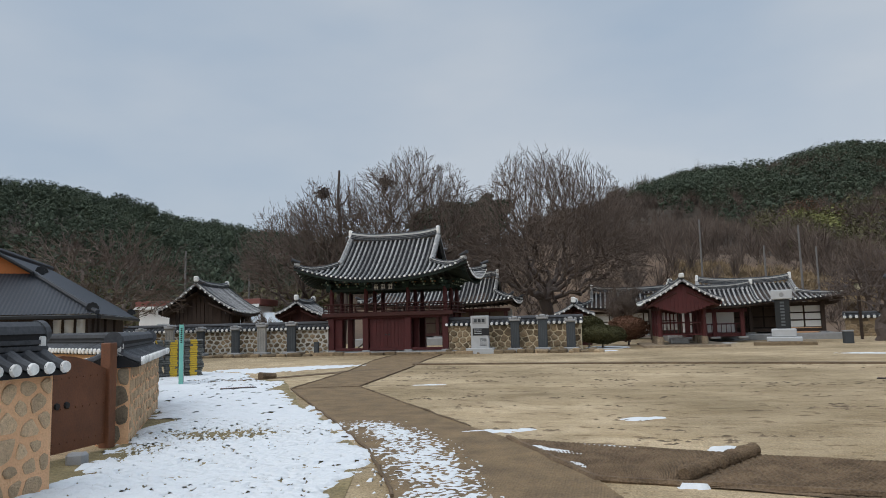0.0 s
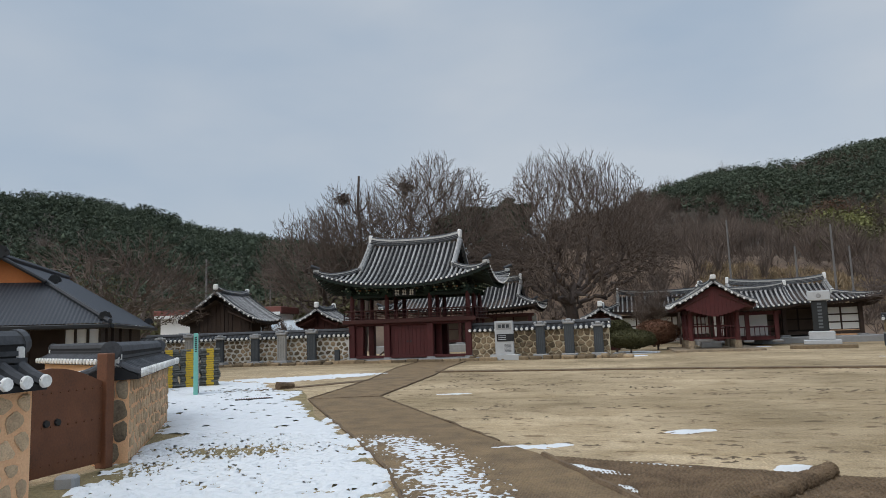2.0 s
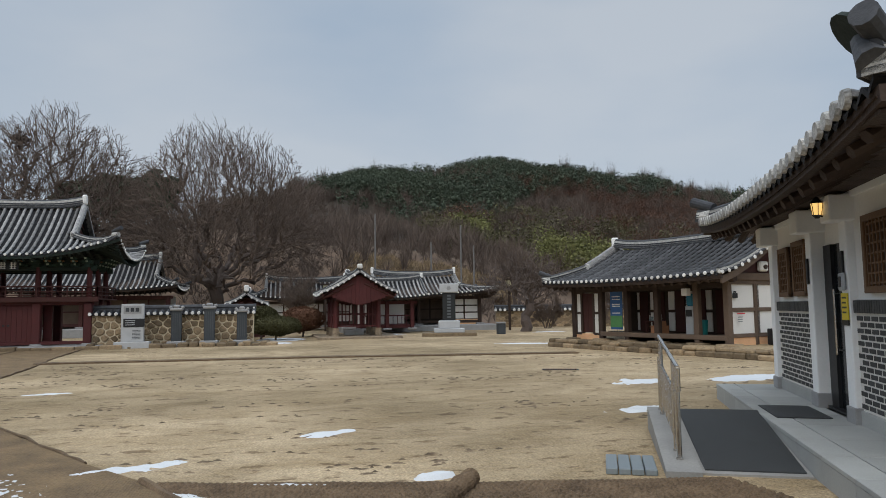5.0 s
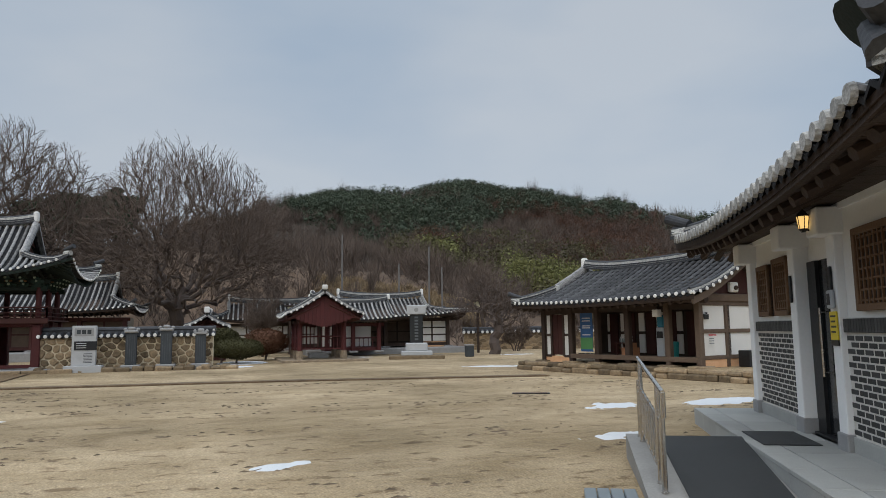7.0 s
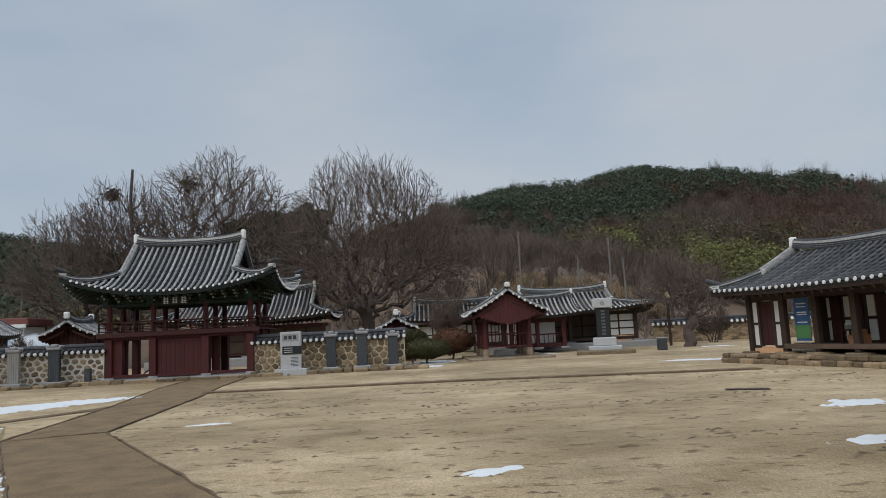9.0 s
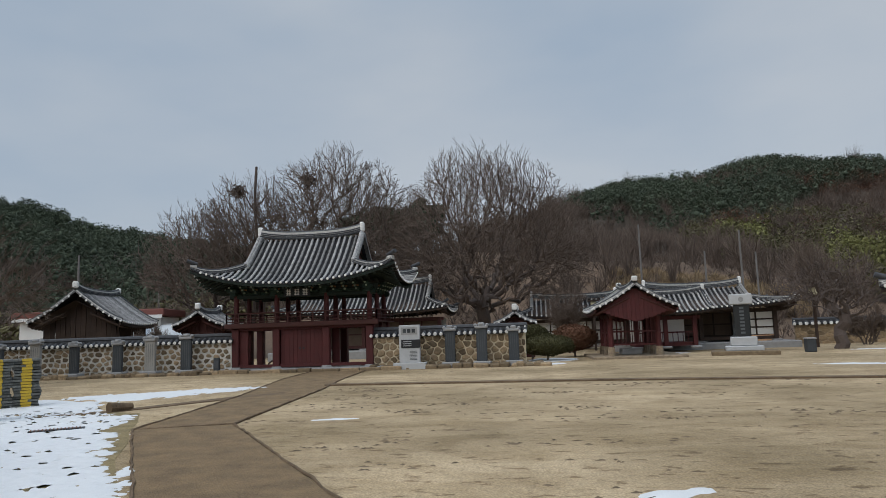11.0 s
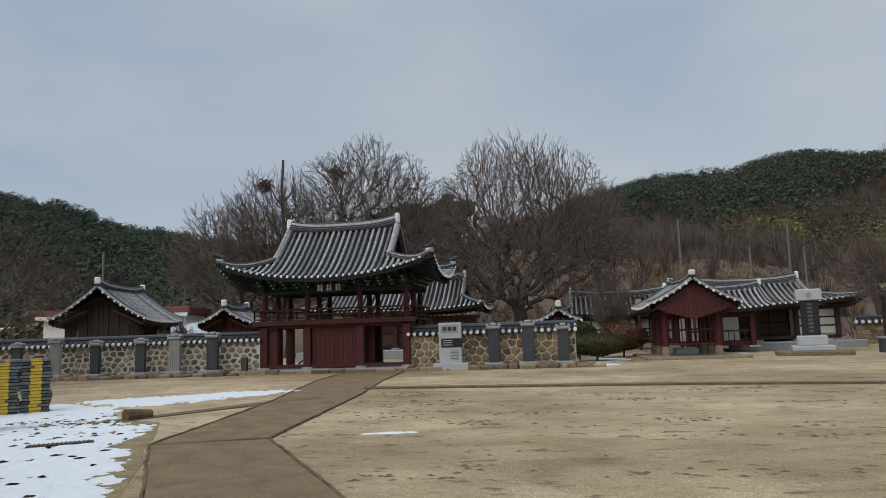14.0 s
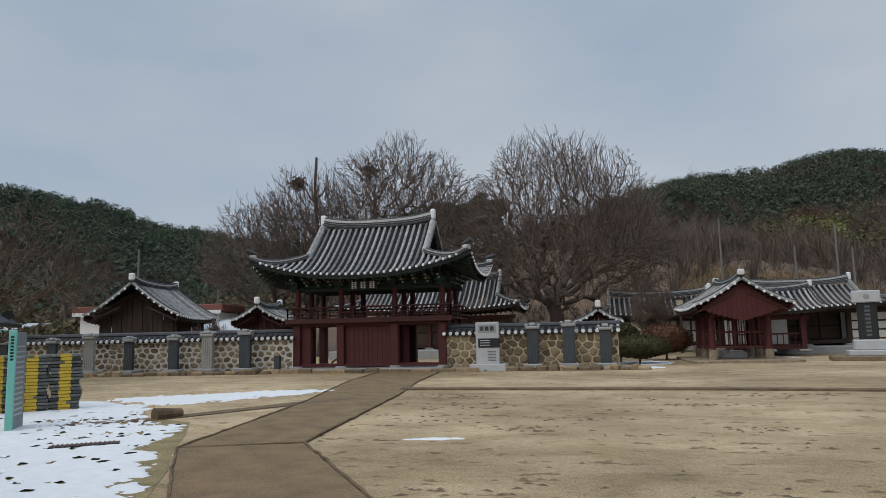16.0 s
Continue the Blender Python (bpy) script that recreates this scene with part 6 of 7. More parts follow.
def stele(x, y, h, w, material, base_h=0.22, label="dark inscribed stone stele with carved capstone", cap=True, bars=True, rz=0):
    s = thing("stele", label, "stele", (x, y, 0), rz, "steles along the wall")
    b = w * 0.85
    part("base_stone", boxm(-b, b, -0.28, 0.28, -0.03, base_h, 0.03), M_GRANITE, s)
    part("slab", boxm(-w / 2, w / 2, -0.085, 0.085, base_h - 0.01, base_h + h, 0.012), material, s)
    if cap:
        bm = bmesh.new()
        box(bm, -w * 0.62, w * 0.62, -0.15, 0.15, base_h + h, base_h + h + 0.12, 0.03)
        box(bm, -w * 0.72, -w * 0.4, -0.13, 0.13, base_h + h + 0.08, base_h + h + 0.22, 0.05)
        box(bm, w * 0.4, w * 0.72, -0.13, 0.13, base_h + h + 0.08, base_h + h + 0.22, 0.05)
        box(bm, -w * 0.3, w * 0.3, -0.14, 0.14, base_h + h + 0.1, base_h + h + 0.26, 0.05)
        part("capstone", bm, M_GRANITE, s)
    if bars:
        for k in range(4):
            part("inscription", boxm(-w * 0.32 + w * 0.2 * k, -w * 0.32 + w * 0.2 * k + 0.012, -0.089, -0.084, base_h + 0.15, base_h + h - 0.12), M_INSCR, s)
    return s


for x, y, h, w, m_ in ((-24.2, 34.9, 1.2, 0.44, M_SLATE), (-20.75, 35.35, 1.2, 0.42, M_SLATE), (-18.8, 35.65, 1.22, 0.44, M_SLATE), (-15.7, 36.1, 1.38, 0.5, M_SLATE), (-3.6, 36.65, 1.35, 0.44, M_SLATE), (-2.2, 36.65, 1.42, 0.46, M_SLATE), (-0.8, 36.65, 1.25, 0.44, M_SLATE), (-26.4, 34.6, 1.2, 0.44, M_SLATE)):
    stele(x, y, h, w, m_, 0.25)
for x, y in ((-22.5, 35.1), (-17.35, 35.9), (-28.2, 34.4)):
    stele(x, y, 1.35, 0.5, M_STELEP, 0.25, "pale weathered stone stele with flat cap")
stele(-14.35, 36.35, 0.62, 0.26, M_SLATE, 0.12, "small dark stele beside the gate", cap=False)
# rough stone ledges the steles stand on
rng = random.Random(8)
for name, xa, ya, xb, yb in (("stone_ledge", -7.0, 36.4, 0.9, 36.1), ("stone_ledge", -29.5, 34.0, -14.2, 35.95)):
    t = thing(name, "low ledge of rough stones at the foot of the wall", "ledge")
    L_ = math.hypot(xb - xa, yb - ya)
    x = 0.0
    while x < L_:
        w = rng.uniform(0.25, 0.6)
        px, py = xa + (xb - xa) * x / L_, ya + (yb - ya) * x / L_
        bm = boxm(-w / 2, w / 2, -0.2, 0.7, -0.05, rng.uniform(0.1, 0.24), 0.06)
        o = part("ledge_stone", bm, M_STONE, t)
        o.matrix_basis = pose(px, py + rng.uniform(-0.08, 0.08), 0, 0, 0, rng.uniform(-9, 9))
        x += w * 0.98

sg = thing("information_sign", "pale granite information board with black panel", "sign", (-5.35, 36.35, 0))
part("plinth", boxm(-0.72, 0.72, -0.25, 0.25, -0.02, 0.28, 0.02), M_GRANL, sg)
part("upright", boxm(-0.46, 0.46, -0.12, 0.12, 0.27, 1.92, 0.02), M_GRANL, sg)
part("header_panel", boxm(-0.36, 0.36, -0.135, -0.118, 1.5, 1.82), M_GRANITE, sg)
part("black_panel", boxm(-0.36, 0.5, -0.15, -0.12, 0.92, 1.28, 0.01), M_BLACK, sg, "black lettered panel")
for k in range(3):
    part("text_bar", boxm(-0.28, 0.1, -0.155, -0.149, 1.0 + 0.09 * k, 1.03 + 0.09 * k), M_GRANL, sg)
for k in range(3):
    part("text_bar", boxm(-0.28 + 0.2 * k, -0.13 + 0.2 * k, -0.14, -0.134, 1.58, 1.75), M_SLATE, sg)
for k in range(7):
    part("text_bar", boxm(0.0, 0.34, -0.125, -0.119, 0.4 + 0.06 * k, 0.42 + 0.06 * k), M_SLATE, sg)

ms = thing("memorial_stele", "black memorial stele with pale carved cap and base", "stele", (10.1, 41.6, 0), -12)
part("platform", boxm(-1.5, 1.5, -0.9, 0.9, -0.03, 0.2, 0.04), M_STONE, ms)
part("base_block", boxm(-0.85, 0.85, -0.5, 0.5, 0.19, 0.42, 0.03), M_GRANL, ms)
part("pedestal", boxm(-0.6, 0.6, -0.32, 0.32, 0.41, 0.86, 0.05), M_GRANL, ms)
part("shaft", boxm(-0.36, 0.36, -0.13, 0.13, 0.85, 2.42, 0.015), mat("polished_black_stone", (0.018, 0.02, 0.021), 0.7, 0.2, 3, 40, 0.05), ms)
part("cap", boxm(-0.52, 0.52, -0.24, 0.24, 2.41, 2.92, 0.04), M_GRANL, ms)
part("cap_roundel", tubem((0, -0.24, 2.66), (0, -0.26, 2.66), 0.12, 0.1, 12), M_GRANITE, ms)
for k in range(8):
    part("inscription", boxm(-0.1, 0.1, -0.136, -0.129, 1.0 + 0.17 * k, 1.1 + 0.17 * k), M_INSCR, ms)

bin_ = thing("grey_bollard_bin", "dark grey litter bin beside the stele", "bin", (13.4, 42.4, 0))
part("body", boxm(-0.22, 0.22, -0.22, 0.22, 0, 0.62, 0.03), M_SLATE, bin_)
part("lid", boxm(-0.24, 0.24, -0.24, 0.24, 0.62, 0.7, 0.02), M_GRANITE, bin_)

# mint-edged signpost
sp = thing("signpost_panel", "tall mint-edged sign panel with grey lettered face", "sign", (-11.1, 19.5, 0), 121)
part("panel", boxm(-0.36, 0.4, -0.035, 0.035, 0.0, 1.68, 0.01), M_SIGNGREY, sp)
part("edge_strip", boxm(-0.42, -0.36, -0.06, 0.06, 0.0, 1.72, 0.01), M_MINT, sp, "mint green edge strip")
for k in range(14):
    part("text_bar", boxm(-0.28, 0.26, -0.041, -0.036, 0.25 + 0.09 * k, 0.28 + 0.09 * k), M_GREYP, sp)
for k in range(8):
    part("text_mark", boxm(-0.424, -0.419, -0.025, 0.025, 1.2 + 0.055 * k, 1.235 + 0.055 * k), M_BLACK, sp)

# stacked rolls of matting strapped in yellow
M_YEL = mat("yellow_strapping", (0.62, 0.42, 0.04), 0.6, 0.3, 6, 30, 0.1)
M_NET = mat("grey_netting", (0.2, 0.205, 0.19), 0.8, 0.5, 14, 60, 0.5, tint=(0.05, 0.052, 0.05), rnd=0.3)
for i in range(4):
    q = thing("strapped_stack", "stack of dark rolled netting with yellow straps", "bundle", (-14.1 + 0.45 * i, 21.2 + 0.45 * i, 0), 40, "stacks of netting")
    for k in range(17):
        bm = bmesh.new()
        tube(bm, (-0.3, 0, 0.037 + 0.073 * k), (0.3, 0, 0.037 + 0.073 * k), 0.04 + 0.003 * math.sin(k * 2.1 + i), None, 8)
        box(bm, -0.3, 0.3, -0.2, 0.2, 0.005 + 0.073 * k, 0.06 + 0.073 * k)
        part("netting_roll", bm, M_NET, q).matrix_basis = pose(0.03 * math.sin(k * 5.3 + i * 2), 0.025 * math.sin(k * 3.7 + i), 0, 0, 0, 4 * math.sin(k * 7.1 + i))
        part("yellow_tag", boxm(-0.11 - 0.012 * (k % 3), 0.1 + 0.014 * (k % 2), -0.225 - 0.012 * (k % 2), -0.2, 0.006 + 0.073 * k, 0.07 + 0.073 * k), M_YEL, q)

# drain gratings
for x, y, rz in ((7.75, 20.15, -22), (-8.31, 17.85, 35)):
    dg2 = thing("drain_grate", "rusty iron drain grating set in the ground", "grate", (x, y, 0.004 if x > 0 else 0.03), rz)
    part("grate_frame", boxm(-0.45, 0.45, -0.12, 0.12, 0, 0.014), M_BLACK, dg2)
    for k in range(14):
        part("grate_bar", boxm(-0.42 + 0.06 * k, -0.4 + 0.06 * k, -0.11, 0.11, 0.014, 0.026), M_IRON, dg2)

# ---- buildings of the village beyond the wall ----
vh = thing("village_house", "small village house with faded red roof", "house", (-33.1, 54.0, 0.55), 10)
part("wall", boxm(-5.2, 5.2, 0, 4, 0, 2.9), M_PLASTER, vh)
part("roof", boxm(-5.6, 5.6, -0.5, 4.4, 2.95, 3.5, 0.05), M_REDROOF, vh)
part("parapet", boxm(-5.5, 5.5, -0.56, -0.5, 2.8, 3.05), M_LIME, vh)
w_ = part("window", boxm(-2.5, -1.0, -0.04, 0.02, 1.0, 2.0), M_BLACK, vh)
part("window_frame", boxm(-2.56, -0.94, -0.05, -0.03, 0.94, 1.0), M_LIME, w_)
part("lean_to", boxm(-2.6, 2.0, -2.0, -0.1, 0, 1.55), M_GREYP, vh)
gh = thing("vinyl_greenhouse", "milky vinyl tunnel greenhouse", "greenhouse", (-24.6, 48.5, 0), 8)
for off in (-2.1, 0.9):
    bm = bmesh.new()
    pts = [Vector((0, 6.0 * k / 6, 0)) for k in range(7)]
    rings = [[bm.verts.new((off + 1.75 * math.cos(a * math.pi / 12), p.y, 2.7 * math.sin(a * math.pi / 12) ** 0.8 if a not in (0, 12) else 0)) for a in range(13)] for p in pts]
    for a, b in zip(rings, rings[1:]):
        for i in range(12):
            bm.faces.new((a[i], a[i + 1], b[i + 1], b[i]))
    bm.faces.new(rings[0][::-1])
    part("vinyl_tunnel", bm, M_VINYL, gh, smooth=True)
    for k in range(5):
        bm = bmesh.new()
        sweep(bm, [Vector((off + 1.77 * math.cos(a * math.pi / 12), 1.5 * k, 2.74 * math.sin(a * math.pi / 12) ** 0.8 if a not in (0, 12) else 0)) for a in range(13)], [(-0.02, -0.02), (0.02, -0.02), (0.02, 0.02), (-0.02, 0.02)], Vector((0, 1, 0)))
        part("hoop", bm, M_GREYP, gh)
cs = thing("open_shelter", "open shelter with pale corrugated roof", "shelter", (-35.0, 39.5, 0), 10)
for x in (-3.0, 0.0, 3.0):
    for y in (0, 3.0):
        part("post", tubem((x, y, 0), (x, y, 2.2 + 0.1 * y), 0.05), M_GREYP, cs)
raw("roof_sheet", [(-3.6, -0.5, 2.15), (3.6, -0.5, 2.15), (3.6, 3.4, 2.6), (-3.6, 3.4, 2.6), (-3.6, -0.5, 2.2), (3.6, -0.5, 2.2), (3.6, 3.4, 2.65), (-3.6, 3.4, 2.65)], [(0, 3, 2, 1), (4, 5, 6, 7), (0, 1, 5, 4), (1, 2, 6, 5), (2, 3, 7, 6), (3, 0, 4, 7)], M_GREYP, cs)
part("mint_fascia", boxm(-3.6, 3.6, -0.53, -0.5, 2.1, 2.24), M_MINT, cs, "mint green fascia")

# low clay wall and far tiled wall on the east side
stone_wall("wall_far", "low clay wall with tile cap beyond the court", (17.0, 54.84), (28.0, 52.0), 1.3, 0.4, M_STONEQ, M_STONE, (0.6, 0.22), 0.02, 0.03, 33, step=0.35)
fh = frame_hall("far_hall", "low tiled building half hidden by the trees", (3.0, 56.5, 0), 0, (-3.2, -1.1, 1.1, 3.2), 3.0, 2.2, 4.2, 2.4, 3.2, 2.4, 3.7, 0.3, dict(rise=0.2, step=0.34, rafters=False))
panel_wall(fh, -3.2, 3.2, 0.3, 0.6, 2.1, 2, 5)
# lower wing in front of the inner hall
wg = frame_hall("inner_wing", "low red-railed wing with tiled roof beside the pavilion", (7.4, 47.0, 0), 0, (-1.6, 0.0, 1.6), 3.0, 2.05, 2.5, 2.3, 2.5, 2.25, 3.35, 0.25, dict(hip=False, rise=0.15, step=0.28, ridge_h=0.3), wood=M_RED)
for k in range(12):
    part("baluster", boxm(-1.6 + 0.28 * k, -1.56 + 0.28 * k, -0.02, 0.02, 0.5, 1.1), M_RED, wg)
part("rail", boxm(-1.6, 1.6, -0.04, 0.04, 1.08, 1.16), M_RED, wg)


# ---- utility poles and garden lamps ----
def pole(x, y, top):
    z = ground_z(x, y)
    h = top - z
    p = thing("utility_pole", "grey concrete utility pole", "pole", (x, y, z), 0, "utility poles")
    part("shaft", tubem((0, 0, -0.3), (0, 0, h), 0.12, 0.08, 8), mat("weathered_grey_pole", (0.2, 0.19, 0.18), 0.9, 0.3, 2, 20, 0.1), p)


for x, y, top in ((10.9, 79.0, 12.0), (16.1, 74.0, 8.4), (18.8, 72.0, 10.0), (21.0, 75.0, 8.2), (-37.1, 58.0, 8.9), (-42.9, 80.0, 8.6)):
    pole(x, y, top)


def garden_lamp(x, y, h):
    l_ = thing("garden_lamp", "roofed wooden garden lamp post", "lamp post", (x, y, ground_z(x, y)))
    part("post", boxm(-0.07, 0.07, -0.07, 0.07, 0, h - 0.5), M_WOOD, l_)
    part("lantern", boxm(-0.18, 0.18, -0.18, 0.18, h - 0.5, h - 0.1, 0.02), mat("cream_lantern", (0.5, 0.46, 0.32), 0.6, 0.1, 3, 20, 0), l_)
    part("lamp_roof", boxm(-0.4, 0.4, -0.3, 0.3, h - 0.1, h, 0.03), M_WOOD, l_)


garden_lamp(16.0, 48.5, 3.5)
garden_lamp(4.0, 54.0, 3.4)


# ---- clipped shrubs ----
def leaf_cloud(n, fn, size, seed):
    """n small leaf faces at places given by fn(rng)."""
    rng = random.Random(seed)
    verts, faces = [], []
    for _ in range(n):
        c = Vector(fn(rng))
        a = Vector((rng.gauss(0, 1), rng.gauss(0, 1), rng.gauss(0, 1))).normalized()
        b = a.orthogonal().normalized() * size * rng.uniform(0.6, 1.3)
        d = a.cross(b).normalized() * size * rng.uniform(0.35, 0.8)
        k = len(verts)
        verts += [tuple(c - b), tuple(c + d), tuple(c + b), tuple(c - d)]
        faces.append((k, k + 1, k + 2, k + 3))
    return verts, faces


def shrub(x, y, rx, ry, rz, z0, material, label, seed):
    s = thing("shrub", label, "shrub", (x, y, 0))
    part("stem", tubem((0, 0, -0.05), (0.05, 0, z0 + rz * 0.6), 0.07, 0.03, 6), M_BARK, s)

    def place(r):
        v = Vector((r.gauss(0, 1), r.gauss(0, 1), r.gauss(0, 1))).normalized() * r.uniform(0.8, 1.02) ** 0.5
        k = 1 + 0.12 * noise.noise((v.x * 2.5 + seed, v.y * 2.5, v.z * 2.5))
        return (v.x * rx * k, v.y * ry * k, z0 + rz + v.z * rz * k)
    vs, fs = leaf_cloud(5200, place, 0.05, seed)
    raw("crown", vs, fs, material, s)
    bm = bmesh.new()
    bmesh.ops.create_icosphere(bm, subdivisions=2, radius=0.9)
    for v in bm.verts:
        v.co = Vector((v.co.x * rx, v.co.y * ry, z0 + rz + v.co.z * rz))
    part("inner_crown", bm, material, s)


shrub(-0.1, 42.0, 0.85, 0.8, 0.5, 0.8, M_SHRUB, "clipped green garden shrub in two tiers", 1)
shrub(0.65, 40.6, 1.35, 1.0, 0.5, 0.25, M_SHRUB, "low clipped green garden shrub", 2)
shrub(2.15, 44.6, 1.25, 1.1, 0.72, 0.3, M_SHRUBR, "rounded russet garden shrub", 3)


# ---- trees ----
def grow(trunk, twigs, p, d, length, r, level, rng, spread, up, maxlev, env):
    """Grows a limb and its branches within a dome. trunk, twigs: (verts, faces) lists; env: centre height, radius, half height."""
    segs = 4 if level < 2 else 3 if level < maxlev - 1 else 2 if level < maxlev else 1
    n = 7 if level < 1 else 5 if level < 3 else 3
    verts, faces = trunk if level < 3 else twigs
    pts, dirs = [Vector(p)], [Vector(d).normalized()]
    out = False
    for k in range(segs):
        dd = dirs[-1] + Vector((rng.gauss(0, 1), rng.gauss(0, 1), rng.gauss(0, 1))) * (0.1 + 0.035 * level) + Vector((0, 0, up))
        if env[3]:
            fan = pts[-1] + Vector((0, 0, 0.5))
            dd += fan.normalized() * env[3]
        dd.normalize()
        q = pts[-1] + dd * (length / segs)
        edge = math.hypot(q.x, q.y) / env[1], (q.z - env[0]) / env[2]
        if q.z > env[0] - env[2] * 0.55 and edge[0] ** 2 + edge[1] ** 2 > rng.uniform(0.9, 1.06):
            out = True
            if level < 2 or len(pts) > 1:
                break
        pts.append(q)
        dirs.append(dd)
        if out:
            break
    m = len(pts) - 1
    if m < 1:
        return
    base = len(verts)
    taper = 0.62 if level < maxlev else 0.35
    for k, (q, dd) in enumerate(zip(pts, dirs)):
        rr = max(r * (1 - (1 - taper) * k / m), 0.0095 if k < m else 0.005)
        s = dd.orthogonal().normalized()
        t = dd.cross(s)
        for a in range(n):
            an = math.tau * a / n
            v = q + s * (rr * math.cos(an)) + t * (rr * math.sin(an))
            verts.append((v.x, v.y, v.z))
    for k in range(m):
        for a in range(n):
            b = (a + 1) % n
            faces.append((base + k * n + a, base + k * n + b, base + (k + 1) * n + b, base + (k + 1) * n + a))
    if level >= maxlev:
        return
    kids = 4 if level < maxlev - 1 else 5
    for k in range(kids):
        t = 1.0 if k == 0 and not out else rng.uniform(0.3, 0.95)
        i = min(m - 1, int(t * m))
        q = pts[i].lerp(pts[i + 1], t * m - i)
        side = dirs[i].orthogonal().normalized()
        side.rotate(Matrix.Rotation(rng.uniform(0, math.tau), 3, dirs[i]))
        ang = spread * rng.uniform(0.5, 1.15) * (0.45 if k == 0 else 1)
        nd = dirs[i] * math.cos(ang) + side * math.sin(ang)
        grow(trunk, twigs, q, nd, length * rng.uniform(0.62, 0.84), r * (0.68 if k == 0 else rng.uniform(0.42, 0.6)), level + 1, rng, spread, up, maxlev, env)


def bare_tree(name, label, x, y, height, seed, stems=3, spread=0.55, up=0.06, maxlev=6, r=0.32, lean=0.35, z=None, twig=None, width=None, fan=0.0):
    t = thing(name, label, "tree", (x, y, ground_z(x, y) - 0.1 if z is None else z))
    rng = random.Random(seed)
    trunk, twigs = ([], []), ([], [])
    width = width or height * 0.75
    env = (height * 0.56, width / 2, height * 0.44, fan)
    for k in range(stems):
        a = math.tau * (k + rng.uniform(-0.2, 0.2)) / stems
        ln_ = lean if stems > 1 else 0.05
        grow(trunk, twigs, (0.15 * math.cos(a), 0.15 * math.sin(a), 0), (ln_ * math.cos(a), ln_ * math.sin(a), 1), height * 0.34 * rng.uniform(0.85, 1.1), r * rng.uniform(0.8, 1.0), 0, rng, spread, up, maxlev, env)
    raw("trunk", trunk[0], trunk[1], M_BARK, t)
    raw("crown", twigs[0], twigs[1], twig or M_TWIG, t)
    return t


def limb(store, pts, radii, n):
    """A tapering limb along a bent line of points."""
    verts, faces = store
    k = len(verts)
    m = len(pts) - 1
    for i, (o, rr) in enumerate(zip(pts, radii)):
        d = pts[min(i + 1, m)] - pts[max(i - 1, 0)]
        s = d.orthogonal().normalized() if d.length > 1e-6 else Vector((1, 0, 0))
        t = d.normalized().cross(s)
        for a in range(n):
            v = o + s * (rr * math.cos(math.tau * a / n)) + t * (rr * math.sin(math.tau * a / n))
            verts.append((v.x, v.y, v.z))
    for i in range(m):
        for a in range(n):
            b = (a + 1) % n
            faces.append((k + i * n + a, k + i * n + b, k + (i + 1) * n + b, k + (i + 1) * n + a))


def fork(trunk, twigs, p, way, tips, r, depth, rng, fine):
    """Bends a limb from its parent's direction towards the middle of its tips, then forks it in two."""
    n = len(tips)
    store, sides = (trunk, 7) if n > 500 else (trunk, 5) if n > 120 else (twigs, 3)
    far = Vector(tips.mean(0)) - p
    f = 1.0 if n == 1 else rng.uniform(0.2, 0.46)
    q = p + far * f
    g = 0.0 if n == 1 else (0.13 if n > 40 else 0.07) * far.length * f ** 0.5
    q += Vector((rng.gauss(0, g), rng.gauss(0, g), rng.gauss(0, g * 0.8)))
    length = (q - p).length
    r1 = max(fine, fine * n ** 0.4)
    # quadratic bend that starts along the parent's direction
    ctrl = p + way * (length * rng.uniform(0.35, 0.6))
    steps = 5 if n > 120 else 4 if n > 12 else 2
    pts = []
    for i in range(steps + 1):
        t = i / steps
        v = p * (1 - t) ** 2 + ctrl * (2 * t * (1 - t)) + q * t * t
        if 0 < i < steps:
            w = length * 0.065
            v += Vector((rng.gauss(0, w), rng.gauss(0, w), rng.gauss(0, w)))
        pts.append(v)
    limb(store, pts, [r + (r1 - r) * i / steps for i in range(steps + 1)], sides)
    out = (pts[-1] - pts[-2]).normalized()
    if n == 1:
        # side twigs near the tip
        for _ in range(2):
            a = pts[0].lerp(pts[-1], rng.uniform(0.25, 0.8))
            d = (out + Vector((rng.gauss(0, 0.45), rng.gauss(0, 0.45), rng.gauss(0.1, 0.35)))).normalized()
            limb(twigs, [a, a + d * min(0.75, length * rng.uniform(0.35, 0.6))], [fine * 0.9, fine * 0.45], 3)
        return
    u = tips - np.array(q)
    u = u / (np.linalg.norm(u, axis=1, keepdims=True) + 1e-6)
    u = u - u.mean(0)
    ax = np.array([rng.gauss(0, 1), rng.gauss(0, 1), rng.gauss(0, 0.6)])
    if n > 4:
        ax = u.T @ (u @ ax)
    order = np.argsort(u @ ax)
    cut = min(n - 1, max(1, int(n * rng.uniform(0.22, 0.78))))
    way = (out * 0.75 + way * 0.25).normalized()
    fork(trunk, twigs, q, way, tips[order[:cut]], r1 * 0.96, depth + 1, rng, fine)
    fork(trunk, twigs, q, way, tips[order[cut:]], r1 * 0.96, depth + 1, rng, fine)


